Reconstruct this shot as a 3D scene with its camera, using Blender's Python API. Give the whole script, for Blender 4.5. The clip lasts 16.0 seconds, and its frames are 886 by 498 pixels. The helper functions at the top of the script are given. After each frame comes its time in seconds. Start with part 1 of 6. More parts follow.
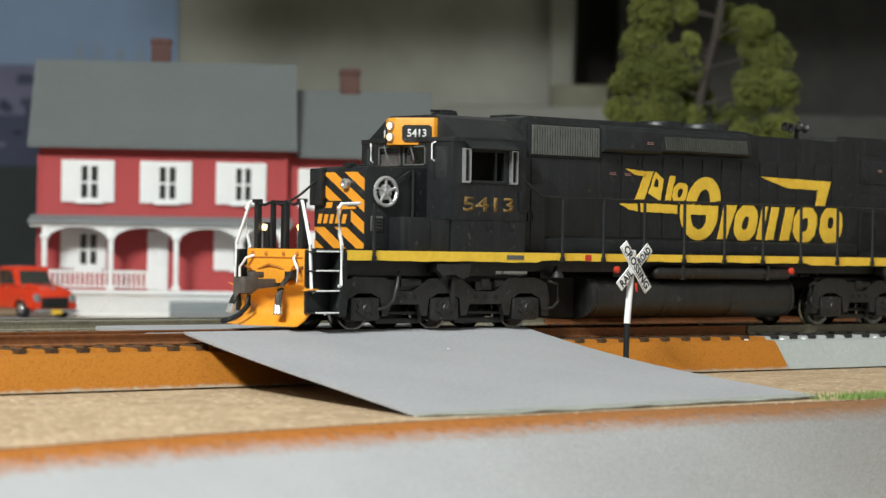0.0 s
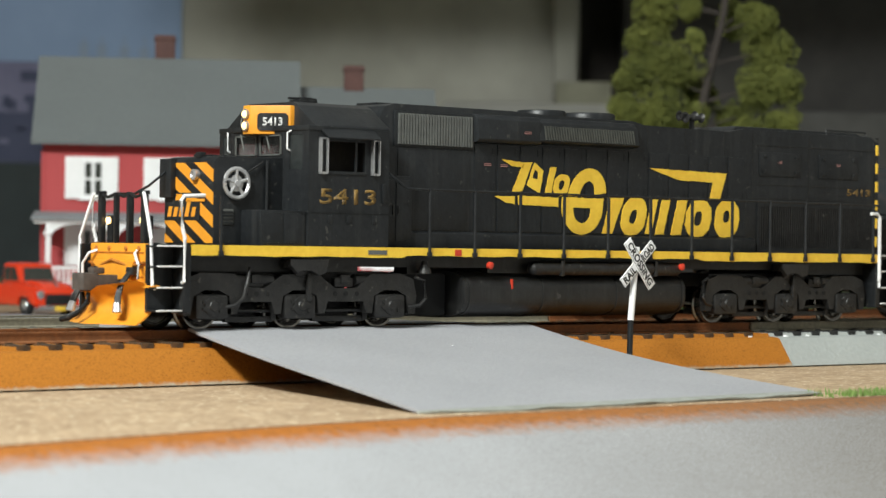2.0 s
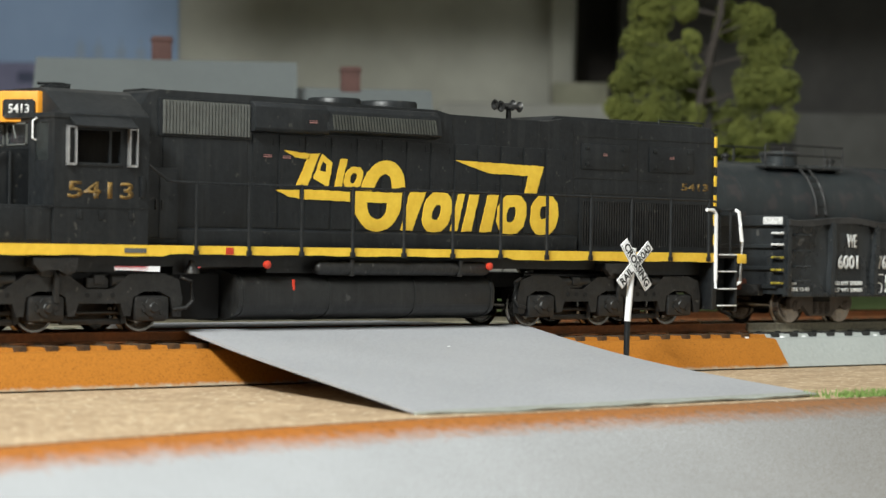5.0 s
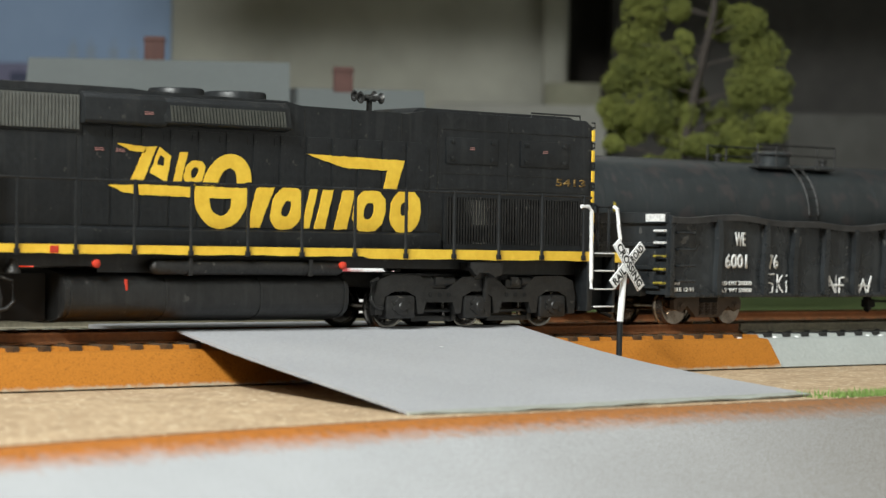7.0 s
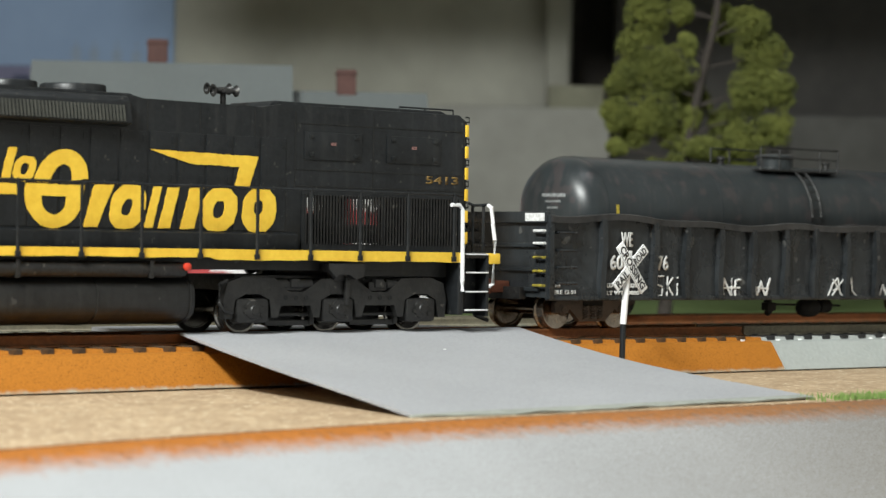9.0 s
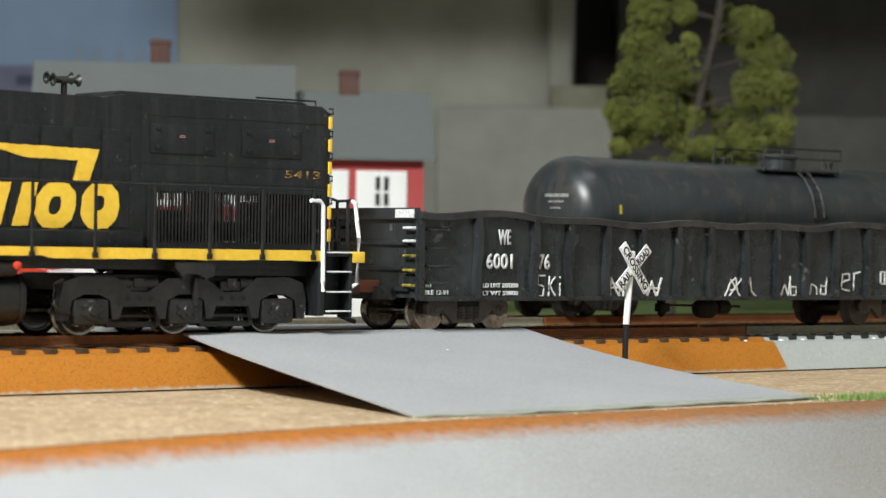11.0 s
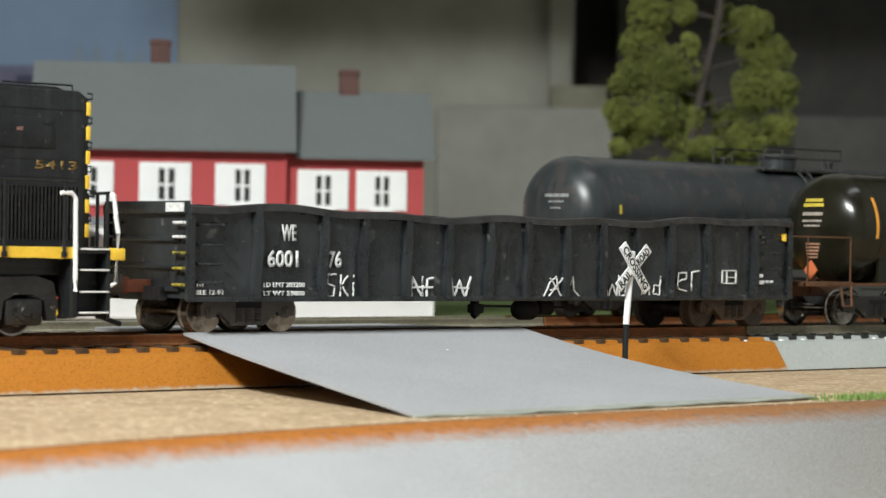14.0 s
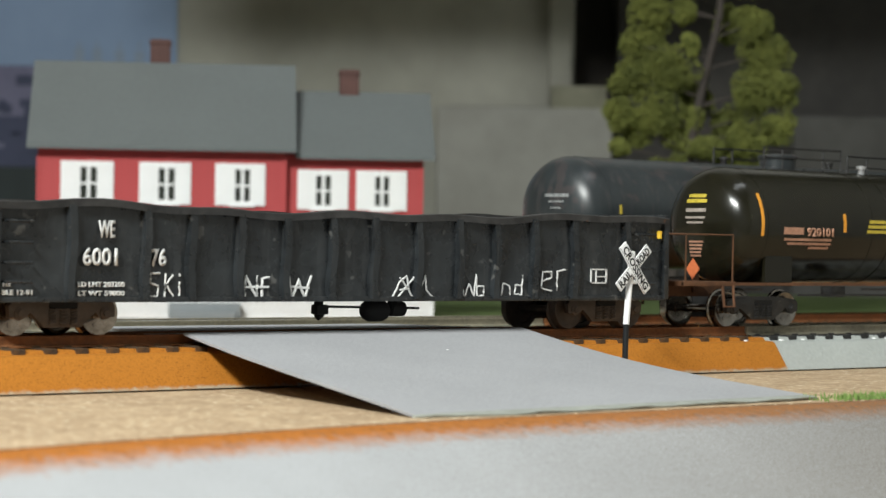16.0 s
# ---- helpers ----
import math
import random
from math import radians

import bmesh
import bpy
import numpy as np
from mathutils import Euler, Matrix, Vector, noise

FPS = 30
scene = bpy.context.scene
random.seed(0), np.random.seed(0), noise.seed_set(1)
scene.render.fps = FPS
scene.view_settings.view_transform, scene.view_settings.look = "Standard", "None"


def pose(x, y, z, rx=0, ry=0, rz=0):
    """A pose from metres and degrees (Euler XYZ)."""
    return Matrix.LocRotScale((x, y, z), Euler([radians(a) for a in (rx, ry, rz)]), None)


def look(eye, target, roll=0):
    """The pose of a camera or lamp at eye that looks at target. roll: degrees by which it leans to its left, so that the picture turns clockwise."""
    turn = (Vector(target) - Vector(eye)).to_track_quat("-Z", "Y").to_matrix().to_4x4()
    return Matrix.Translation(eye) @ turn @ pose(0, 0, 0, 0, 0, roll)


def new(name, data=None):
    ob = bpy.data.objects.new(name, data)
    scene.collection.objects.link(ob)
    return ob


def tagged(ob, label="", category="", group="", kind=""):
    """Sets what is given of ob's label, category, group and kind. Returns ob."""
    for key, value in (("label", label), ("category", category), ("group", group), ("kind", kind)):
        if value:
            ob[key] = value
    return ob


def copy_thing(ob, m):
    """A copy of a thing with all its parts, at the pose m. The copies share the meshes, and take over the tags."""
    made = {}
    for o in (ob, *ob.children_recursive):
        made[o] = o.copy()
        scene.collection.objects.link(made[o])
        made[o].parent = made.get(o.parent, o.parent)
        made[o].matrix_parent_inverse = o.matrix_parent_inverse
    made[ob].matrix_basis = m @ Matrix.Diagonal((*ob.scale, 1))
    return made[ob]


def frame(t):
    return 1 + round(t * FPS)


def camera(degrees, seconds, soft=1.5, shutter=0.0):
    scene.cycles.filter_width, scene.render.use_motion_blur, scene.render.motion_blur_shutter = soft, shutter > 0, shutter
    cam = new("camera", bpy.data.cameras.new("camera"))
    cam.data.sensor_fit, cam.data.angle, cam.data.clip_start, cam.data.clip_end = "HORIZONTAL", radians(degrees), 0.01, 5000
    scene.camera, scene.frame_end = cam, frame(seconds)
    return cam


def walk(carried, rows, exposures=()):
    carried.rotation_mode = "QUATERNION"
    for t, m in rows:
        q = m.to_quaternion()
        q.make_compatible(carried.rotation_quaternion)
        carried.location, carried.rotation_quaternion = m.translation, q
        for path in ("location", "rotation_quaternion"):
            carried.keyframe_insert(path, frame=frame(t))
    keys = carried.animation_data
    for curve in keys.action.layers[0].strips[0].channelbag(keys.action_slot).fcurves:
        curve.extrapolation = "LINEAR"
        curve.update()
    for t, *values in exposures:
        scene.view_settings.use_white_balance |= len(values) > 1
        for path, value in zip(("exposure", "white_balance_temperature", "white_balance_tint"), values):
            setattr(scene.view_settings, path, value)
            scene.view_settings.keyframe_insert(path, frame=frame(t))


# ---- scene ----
MM = 0.001
YAW, PITCH, ROLL = 40.707, 0.033, 0.863
EYE = (0.0, -448.66 * MM, 19.38 * MM)
# seconds, small pan to the right, small tilt up (degrees)
SWAY = [(0, -0.022, -0.022), (0.5, -0.062, -0.042), (1, -0.082, -0.075), (1.5, -0.1, -0.086), (2, -0.108, -0.1), (2.5, -0.12, -0.108), (3, -0.13, -0.122), (3.5, -0.138, -0.122),
        (4, -0.112, -0.104), (6.5, 0.103, -0.062), (7, 0.145, -0.066), (7.5, 0.17, -0.08), (8, 0.2, -0.08), (8.5, 0.165, -0.042), (9, 0.07, -0.003), (9.3, 0.02, 0.0), (11.5, 0, 0), (16, 0, 0)]


def aim(pan, tilt):
    yaw, pitch = radians(YAW + pan), radians(PITCH + tilt)
    ahead = Vector((math.sin(yaw) * math.cos(pitch), math.cos(yaw) * math.cos(pitch), math.sin(pitch)))
    return look(EYE, Vector(EYE) + ahead, ROLL)


cam = camera(20.935, 16.0, soft=1.45)
cam.data.dof.use_dof = True
cam.data.dof.focus_distance = 0.58
cam.data.dof.aperture_fstop = 38.0
walk(cam, [(t, aim(pan, tilt)) for t, pan, tilt in SWAY], [(0, -0.12), (2, -0.03), (4, 0.02), (7, 0.0), (9, 0.05), (12, 0.04), (16, -0.04)])

# ---- light ----
world = bpy.data.worlds.new("world")
scene.world = world
world.use_nodes = True
world.node_tree.nodes["Background"].inputs["Color"].default_value = (0.75, 0.85, 1.0, 1)
world.node_tree.nodes["Background"].inputs["Strength"].default_value = 0.035
scene.view_settings.exposure = 0.0


def area_lamp(name, eye, target, size, watts, colour, size_y=None):
    data = bpy.data.lights.new(name, "AREA")
    data.shape, data.size, data.size_y = "RECTANGLE", size, size_y or size
    data.energy, data.color = watts, colour
    ob = new(name, data)
    ob.matrix_world = look(eye, target)
    return ob


# key light of an unseen source, placed to suit the shadows and highlights
area_lamp("key_light", (-0.54, -0.43, 0.75), (0.42, -0.33, 0.0), 0.42, 27.5, (0.945, 0.985, 0.95), 0.10)
# added soft fill from above; no such fitting is seen
area_lamp("fill_light", (0.45, -0.40, 1.55), (0.45, 0.2, 0), 1.2, 4.6, (0.92, 0.97, 1.0), 0.15)


# ---- materials ----
def ramp_node(nt, stops):
    r = nt.nodes.new("ShaderNodeValToRGB")
    e = r.color_ramp.elements
    while len(e) < len(stops):
        e.new(0.5)
    for el, (p, c) in zip(e, stops):
        el.position, el.color = p, (*c, 1)
    return r


def noise_node(nt, scale, detail=4.0, rough=0.6):
    n = nt.nodes.new("ShaderNodeTexNoise")
    n.inputs["Scale"].default_value = scale
    n.inputs["Detail"].default_value = detail
    n.inputs["Roughness"].default_value = rough
    return n


def material(name, colour, second=None, rough=0.6, metal=0.0, grain=900, blotch=90, mix=0.5, bump=0.0, third=None, speck=0.0, coat=0.0, spread=0.0, spec=0.5, streak=None):
    """Two scales of variation between colour and second, specks of third, and a fine relief."""
    m = bpy.data.materials.new(name)
    m.use_nodes = True
    nt = m.node_tree
    b = nt.nodes["Principled BSDF"]
    second = second or tuple(c * 0.8 for c in colour)
    tc = nt.nodes.new("ShaderNodeTexCoord")
    n1, n2 = noise_node(nt, blotch, 5), noise_node(nt, grain, 3)
    add = nt.nodes.new("ShaderNodeMix")
    add.data_type = "FLOAT"
    add.inputs[0].default_value = mix
    for n in (n1, n2):
        nt.links.new(tc.outputs["Object"], n.inputs["Vector"])
    nt.links.new(n1.outputs["Fac"], add.inputs[2])
    nt.links.new(n2.outputs["Fac"], add.inputs[3])
    r = ramp_node(nt, [(0.36, second), (0.64, colour)])
    nt.links.new(add.outputs[0], r.inputs["Fac"])
    out = r.outputs["Color"]
    if third:
        n3 = noise_node(nt, grain * 0.7, 2)
        nt.links.new(tc.outputs["Object"], n3.inputs["Vector"])
        r3 = ramp_node(nt, [(0.72 - speck, (0, 0, 0)), (0.76 - speck, (1, 1, 1))])
        nt.links.new(n3.outputs["Fac"], r3.inputs["Fac"])
        mx = nt.nodes.new("ShaderNodeMix")
        mx.data_type = "RGBA"
        nt.links.new(r3.outputs["Color"], mx.inputs[0])
        nt.links.new(out, mx.inputs[6])
        mx.inputs[7].default_value = (*third, 1)
        out = mx.outputs[2]
    if streak:
        # dust that has run down the side in thin upright streaks
        mp = nt.nodes.new("ShaderNodeMapping")
        mp.inputs["Scale"].default_value = (1.0, 1.0, 0.07)
        nt.links.new(tc.outputs["Object"], mp.inputs["Vector"])
        n4 = noise_node(nt, 420, 4, 0.65)
        nt.links.new(mp.outputs["Vector"], n4.inputs["Vector"])
        r4 = ramp_node(nt, [(0.52, (0, 0, 0)), (0.78, (0.8, 0.8, 0.8))])
        nt.links.new(n4.outputs["Fac"], r4.inputs["Fac"])
        m4 = nt.nodes.new("ShaderNodeMix")
        m4.data_type = "RGBA"
        nt.links.new(r4.outputs["Color"], m4.inputs[0])
        nt.links.new(out, m4.inputs[6])
        m4.inputs[7].default_value = (*streak, 1)
        out = m4.outputs[2]
    if spread:
        info = nt.nodes.new("ShaderNodeObjectInfo")
        hsv = nt.nodes.new("ShaderNodeHueSaturation")
        mr = nt.nodes.new("ShaderNodeMapRange")
        mr.inputs[3].default_value, mr.inputs[4].default_value = 1 - spread, 1 + spread
        nt.links.new(info.outputs["Random"], mr.inputs[0])
        nt.links.new(mr.outputs[0], hsv.inputs["Value"])
        nt.links.new(out, hsv.inputs["Color"])
        out = hsv.outputs["Color"]
    nt.links.new(out, b.inputs["Base Color"])
    rr = nt.nodes.new("ShaderNodeMapRange")
    rr.inputs[3].default_value, rr.inputs[4].default_value = max(rough - 0.12, 0.03), min(rough + 0.12, 1)
    nt.links.new(n1.outputs["Fac"], rr.inputs[0])
    nt.links.new(rr.outputs[0], b.inputs["Roughness"])
    b.inputs["Metallic"].default_value = metal
    b.inputs["Coat Weight"].default_value = coat
    b.inputs["Specular IOR Level"].default_value = spec
    if bump:
        bp = nt.nodes.new("ShaderNodeBump")
        bp.inputs["Strength"].default_value = bump
        bp.inputs["Distance"].default_value = 0.0004
        nt.links.new(n2.outputs["Fac"], bp.inputs["Height"])
        nt.links.new(bp.outputs["Normal"], b.inputs["Normal"])
    return m


def overspray(name, low, high, z0, z1, grain=700, ragged=1.2, speck=None, smooth=False):
    """Paint that covers the upper part and fades raggedly into the bare plastic below z0..z1 (mm)."""
    m = material(name, low, tuple(c * (0.9 if smooth else 0.85) for c in low), rough=0.75, grain=grain, blotch=22 if smooth else 60, mix=0.12 if smooth else 0.5, bump=0.0 if smooth else 0.35, spec=0.2)
    nt = m.node_tree
    b = nt.nodes["Principled BSDF"]
    base = b.inputs["Base Color"].links[0].from_socket
    tc = nt.nodes.new("ShaderNodeTexCoord")
    sep = nt.nodes.new("ShaderNodeSeparateXYZ")
    nt.links.new(tc.outputs["Object"], sep.inputs[0])
    n = noise_node(nt, 420, 6, 0.8)
    nt.links.new(tc.outputs["Object"], n.inputs["Vector"])
    ma = nt.nodes.new("ShaderNodeMath")
    ma.operation = "MULTIPLY_ADD"
    ma.inputs[1].default_value = ragged * (z1 - z0) * MM * 3
    nt.links.new(n.outputs["Fac"], ma.inputs[0])
    nt.links.new(sep.outputs["Z"], ma.inputs[2])
    mr = nt.nodes.new("ShaderNodeMapRange")
    off = ragged * (z1 - z0) * 1.5
    mr.inputs[1].default_value, mr.inputs[2].default_value = (z0 + off) * MM, (z1 + off) * MM
    nt.links.new(ma.outputs[0], mr.inputs[0])
    n2 = noise_node(nt, grain, 3)
    nt.links.new(tc.outputs["Object"], n2.inputs["Vector"])
    r = ramp_node(nt, [(0.28, tuple(c * 0.55 for c in high)), (0.45, high), (0.7, tuple(min(c * 1.15, 1) for c in high))])
    nt.links.new(n2.outputs["Fac"], r.inputs["Fac"])
    mx = nt.nodes.new("ShaderNodeMix")
    mx.data_type = "RGBA"
    nt.links.new(mr.outputs[0], mx.inputs[0])
    nt.links.new(base, mx.inputs[6])
    nt.links.new(r.outputs["Color"], mx.inputs[7])
    out = mx.outputs[2]
    if speck:
        # rust mist that thickens along the bank; the light's falloff is put into it too
        along = nt.nodes.new("ShaderNodeMapRange")
        along.inputs[1].default_value, along.inputs[2].default_value = 0.40, 0.57
        along.inputs[3].default_value, along.inputs[4].default_value = -0.14, 0.40
        run = nt.nodes.new("ShaderNodeMath")
        run.operation = "MULTIPLY_ADD"
        run.inputs[1].default_value = -1.23
        nt.links.new(sep.outputs["Y"], run.inputs[0])
        nt.links.new(sep.outputs["X"], run.inputs[2])
        nt.links.new(run.outputs[0], along.inputs[0])
        n3 = noise_node(nt, 2600, 2, 0.5)
        nt.links.new(tc.outputs["Object"], n3.inputs["Vector"])
        su = nt.nodes.new("ShaderNodeMath")
        nt.links.new(along.outputs[0], su.inputs[0])
        nt.links.new(n3.outputs["Fac"], su.inputs[1])
        r3 = ramp_node(nt, [(0.40, (0, 0, 0)), (1.0, (0.8, 0.8, 0.8))])
        nt.links.new(su.outputs[0], r3.inputs["Fac"])
        m3 = nt.nodes.new("ShaderNodeMix")
        m3.data_type = "RGBA"
        nt.links.new(r3.outputs["Color"], m3.inputs[0])
        nt.links.new(out, m3.inputs[6])
        m3.inputs[7].default_value = (*speck, 1)
        out = m3.outputs[2]
    nt.links.new(out, b.inputs["Base Color"])
    return m


def glow(name, colour, strength):
    m = bpy.data.materials.new(name)
    m.use_nodes = True
    b = m.node_tree.nodes["Principled BSDF"]
    b.inputs["Base Color"].default_value = (*colour, 1)
    b.inputs["Emission Color"].default_value = (*colour, 1)
    b.inputs["Emission Strength"].default_value = strength
    return m


def glass(name, tint=(0.9, 0.95, 0.95), rough=0.05, ior=1.45):
    m = bpy.data.materials.new(name)
    m.use_nodes = True
    b = m.node_tree.nodes["Principled BSDF"]
    b.inputs["Base Color"].default_value = (*tint, 1)
    b.inputs["Transmission Weight"].default_value = 1.0
    b.inputs["Roughness"].default_value = rough
    b.inputs["IOR"].default_value = ior
    return m


CORK = material("cork_sheet", (0.56, 0.42, 0.272), (0.30, 0.205, 0.125), 0.9, grain=620, blotch=130, mix=0.6, bump=1.0, third=(0.70, 0.59, 0.42), speck=0.1, spec=0.2)
RUST_BED = overspray("rust_sprayed_roadbed", (0.42, 0.38, 0.30), (0.385, 0.142, 0.017), -11.25, -10.35, 2200, 1.0)
GREY_BED = material("grey_roadbed_plastic", (0.42, 0.445, 0.425), (0.35, 0.37, 0.355), 0.5, grain=900, blotch=40, bump=0.55)
FAR_BED = material("olive_grey_roadbed", (0.44, 0.43, 0.35), (0.32, 0.31, 0.24), 0.8, grain=500, blotch=60, bump=0.5)
# last colour: rust mist, which also carries the light's falloff to the right
BANK = overspray("sprayed_bank_plastic", (0.405, 0.412, 0.425), (0.375, 0.13, 0.022), -14.5, -12.2, 600, 0.6, (0.14, 0.118, 0.09), smooth=True)
CARD = material("grey_card", (0.37, 0.372, 0.388), (0.295, 0.298, 0.312), 0.85, grain=1300, blotch=28, mix=0.65, bump=0.45)
CARD_EDGE = material("frayed_card_edge", (0.345, 0.36, 0.325), (0.25, 0.262, 0.23), 0.95, grain=500, blotch=90, bump=1.0)
TIE_RUST = material("sprayed_tie", (0.15, 0.072, 0.022), (0.032, 0.022, 0.013), 0.85, grain=700, blotch=150, bump=0.3, spread=0.2)
TIE_BLACK = material("black_tie", (0.03, 0.03, 0.028), (0.015, 0.015, 0.015), 0.8, grain=700, spread=0.2)
RAIL_RUST = material("rusted_rail", (0.25, 0.095, 0.03), (0.13, 0.05, 0.018), 0.7, grain=900, blotch=120, bump=0.2)
TIE_FAR = material("dusty_grey_tie", (0.21, 0.20, 0.16), (0.12, 0.115, 0.09), 0.85, grain=700, spread=0.2)
RAIL_GREY = material("grimy_rail", (0.27, 0.245, 0.18), (0.15, 0.135, 0.10), 0.6, metal=0.0, grain=900)
GRASS = material("static_grass", (0.13, 0.19, 0.05), (0.07, 0.11, 0.025), 0.95, grain=350, blotch=50, bump=1.0)
BLACK = material("weathered_black_paint", (0.0165, 0.0185, 0.0205), (0.007, 0.008, 0.0088), 0.40, grain=800, blotch=55, bump=0.15, third=(0.05, 0.048, 0.044), speck=0.05, spec=0.36, streak=(0.031, 0.032, 0.032))
GRIME = material("sooty_black_plastic", (0.022, 0.0212, 0.0202), (0.006, 0.006, 0.006), 0.46, grain=700, blotch=160, bump=0.6, third=(0.075, 0.07, 0.062), speck=0.04)
TANKBLACK = material("dusty_black_tank", (0.014, 0.013, 0.007), (0.008, 0.0075, 0.0045), 0.22, grain=300, blotch=35, spec=0.38)
YELLOW = material("yellow_paint", (0.90, 0.60, 0.06), (0.76, 0.46, 0.035), 0.45, grain=700, blotch=110, mix=0.4, bump=0.15)
GOLD = material("gold_lettering", (0.27, 0.155, 0.03), (0.06, 0.04, 0.015), 0.6, grain=1100, mix=0.75)
ORANGE = material("orange_paint", (0.80, 0.33, 0.025), (0.70, 0.27, 0.02), 0.45, grain=500, blotch=60)
ORANGE_WORN = material("scuffed_orange_paint", (0.52, 0.19, 0.02), (0.30, 0.10, 0.015), 0.6, grain=700, blotch=120)
WHITE = material("white_paint", (0.86, 0.86, 0.86), (0.80, 0.80, 0.80), 0.45, grain=600)
CHALK = material("chalky_white_lettering", (0.78, 0.78, 0.77), (0.50, 0.50, 0.49), 0.8, grain=1400, mix=0.8)
SILVER = material("silver_paint", (0.62, 0.62, 0.62), (0.42, 0.42, 0.43), 0.35, metal=0.7, grain=600)
STEEL = material("bare_wheel_steel", (0.46, 0.39, 0.32), (0.15, 0.11, 0.08), 0.22, metal=0.9, grain=500)
WHEELBROWN = material("grimy_brown_wheel", (0.095, 0.075, 0.062), (0.05, 0.039, 0.032), 0.7, grain=500)
REDP = material("red_marker_paint", (0.62, 0.05, 0.02), (0.5, 0.04, 0.02), 0.4)
GRILLE = material("grey_louvre", (0.12, 0.125, 0.115), (0.08, 0.082, 0.076), 0.55, grain=600)
# near-black for black gear, and where shade is put into the colour
DARK = material("shade_and_black_gear", (0.006, 0.006, 0.006), (0.004, 0.004, 0.004), 0.9)
LAMP = glow("lit_lamp", (1.0, 0.66, 0.26), 3.2)
GLASS = glass("dusty_cab_pane", (0.42, 0.45, 0.45), 0.12, 1.5)

DIM_PANE = glass("dimming_glass", (0.86, 0.86, 0.85), 0.04, 1.05)
CABGLASS = material("dark_dusty_glass", (0.035, 0.04, 0.04), (0.015, 0.017, 0.017), 0.16, grain=400, blotch=120)


# ---- builders (all sizes in millimetres) ----
def box(bm, x0, x1, y0, y1, z0, z1, bevel=0.0):
    made = bmesh.ops.create_cube(bm, size=1.0, matrix=Matrix.Translation(((x0 + x1) / 2, (y0 + y1) / 2, (z0 + z1) / 2)) @ Matrix.Diagonal((abs(x1 - x0), abs(y1 - y0), abs(z1 - z0), 1)))
    if bevel:
        edges = list({e for v in made["verts"] for e in v.link_edges})
        bmesh.ops.bevel(bm, geom=edges, offset=bevel, segments=2, profile=0.6, affect="EDGES")
    return bm


def cyl(bm, p0, p1, r, r2=None, seg=16, caps=True):
    p0, p1 = Vector(p0), Vector(p1)
    d = p1 - p0
    m = Matrix.Translation((p0 + p1) / 2) @ d.to_track_quat("Z", "Y").to_matrix().to_4x4()
    bmesh.ops.create_cone(bm, cap_ends=caps, segments=seg, radius1=r, radius2=r if r2 is None else r2, depth=d.length, matrix=m)
    return bm


def prism(bm, poly, axis, a0, a1, bevel=0.0):
    """A flat outline, pushed from a0 to a1 along an axis. The outline's two numbers are the other axes in order x, y, z."""
    def at(p, a):
        return {"x": (a, p[0], p[1]), "y": (p[0], a, p[1]), "z": (p[0], p[1], a)}[axis]
    lo = [bm.verts.new(at(p, a0)) for p in poly]
    hi = [bm.verts.new(at(p, a1)) for p in poly]
    n = len(poly)
    faces = [bm.faces.new(lo), bm.faces.new(hi[::-1])]
    for i in range(n):
        faces.append(bm.faces.new((lo[i], lo[(i + 1) % n], hi[(i + 1) % n], hi[i])))
    if bevel:
        edges = list({e for f in faces for e in f.edges})
        bmesh.ops.bevel(bm, geom=edges, offset=bevel, segments=2, profile=0.6, affect="EDGES")
    bmesh.ops.recalc_face_normals(bm, faces=bm.faces[:])
    return bm


def tube(bm, pts, r, seg=7):
    """A bent wire through the points."""
    pts = [Vector(p) for p in pts]
    rings = []
    for i, p in enumerate(pts):
        a = pts[max(i - 1, 0)]
        b = pts[min(i + 1, len(pts) - 1)]
        q = (b - a).to_track_quat("Z", "Y")
        rings.append([bm.verts.new(p + q @ Vector((r * math.cos(2 * math.pi * k / seg), r * math.sin(2 * math.pi * k / seg), 0))) for k in range(seg)])
    for u, v in zip(rings, rings[1:]):
        for k in range(seg):
            bm.faces.new((u[k], u[(k + 1) % seg], v[(k + 1) % seg], v[k]))
    bm.faces.new(rings[0][::-1])
    bm.faces.new(rings[-1])
    return bm


def lathe(bm, profile, p0, axis, seg=24):
    """A turned body: profile of (distance along the axis, radius) from p0."""
    q = Vector(axis).to_track_quat("Z", "Y")
    rings = []
    for d, r in profile:
        rings.append([bm.verts.new(Vector(p0) + q @ Vector((r * math.cos(2 * math.pi * k / seg), r * math.sin(2 * math.pi * k / seg), d))) for k in range(seg)])
    for u, v in zip(rings, rings[1:]):
        for k in range(seg):
            bm.faces.new((u[k], u[(k + 1) % seg], v[(k + 1) % seg], v[k]))
    bm.faces.new(rings[0][::-1])
    bm.faces.new(rings[-1])
    return bm


def nb():
    return bmesh.new()


def finish(name, bm, mat, smooth=40):
    bmesh.ops.transform(bm, matrix=Matrix.Scale(MM, 4), verts=bm.verts[:])
    me = bpy.data.meshes.new(name)
    bm.to_mesh(me)
    bm.free()
    me.materials.append(mat)
    if smooth:
        me.shade_smooth()
        me.set_sharp_from_angle(angle=radians(smooth))
    return me


def part(name, bm, mat, parent=None, label="", at=None, smooth=40):
    ob = new(name, finish(name, bm, mat, smooth))
    if parent is not None:
        ob.parent = parent
    if at is not None:
        ob.matrix_basis = at
    if label:
        ob["label"] = label
    return ob


def place(x, y, z, rx=0, ry=0, rz=0):
    return pose(x * MM, y * MM, z * MM, rx, ry, rz)


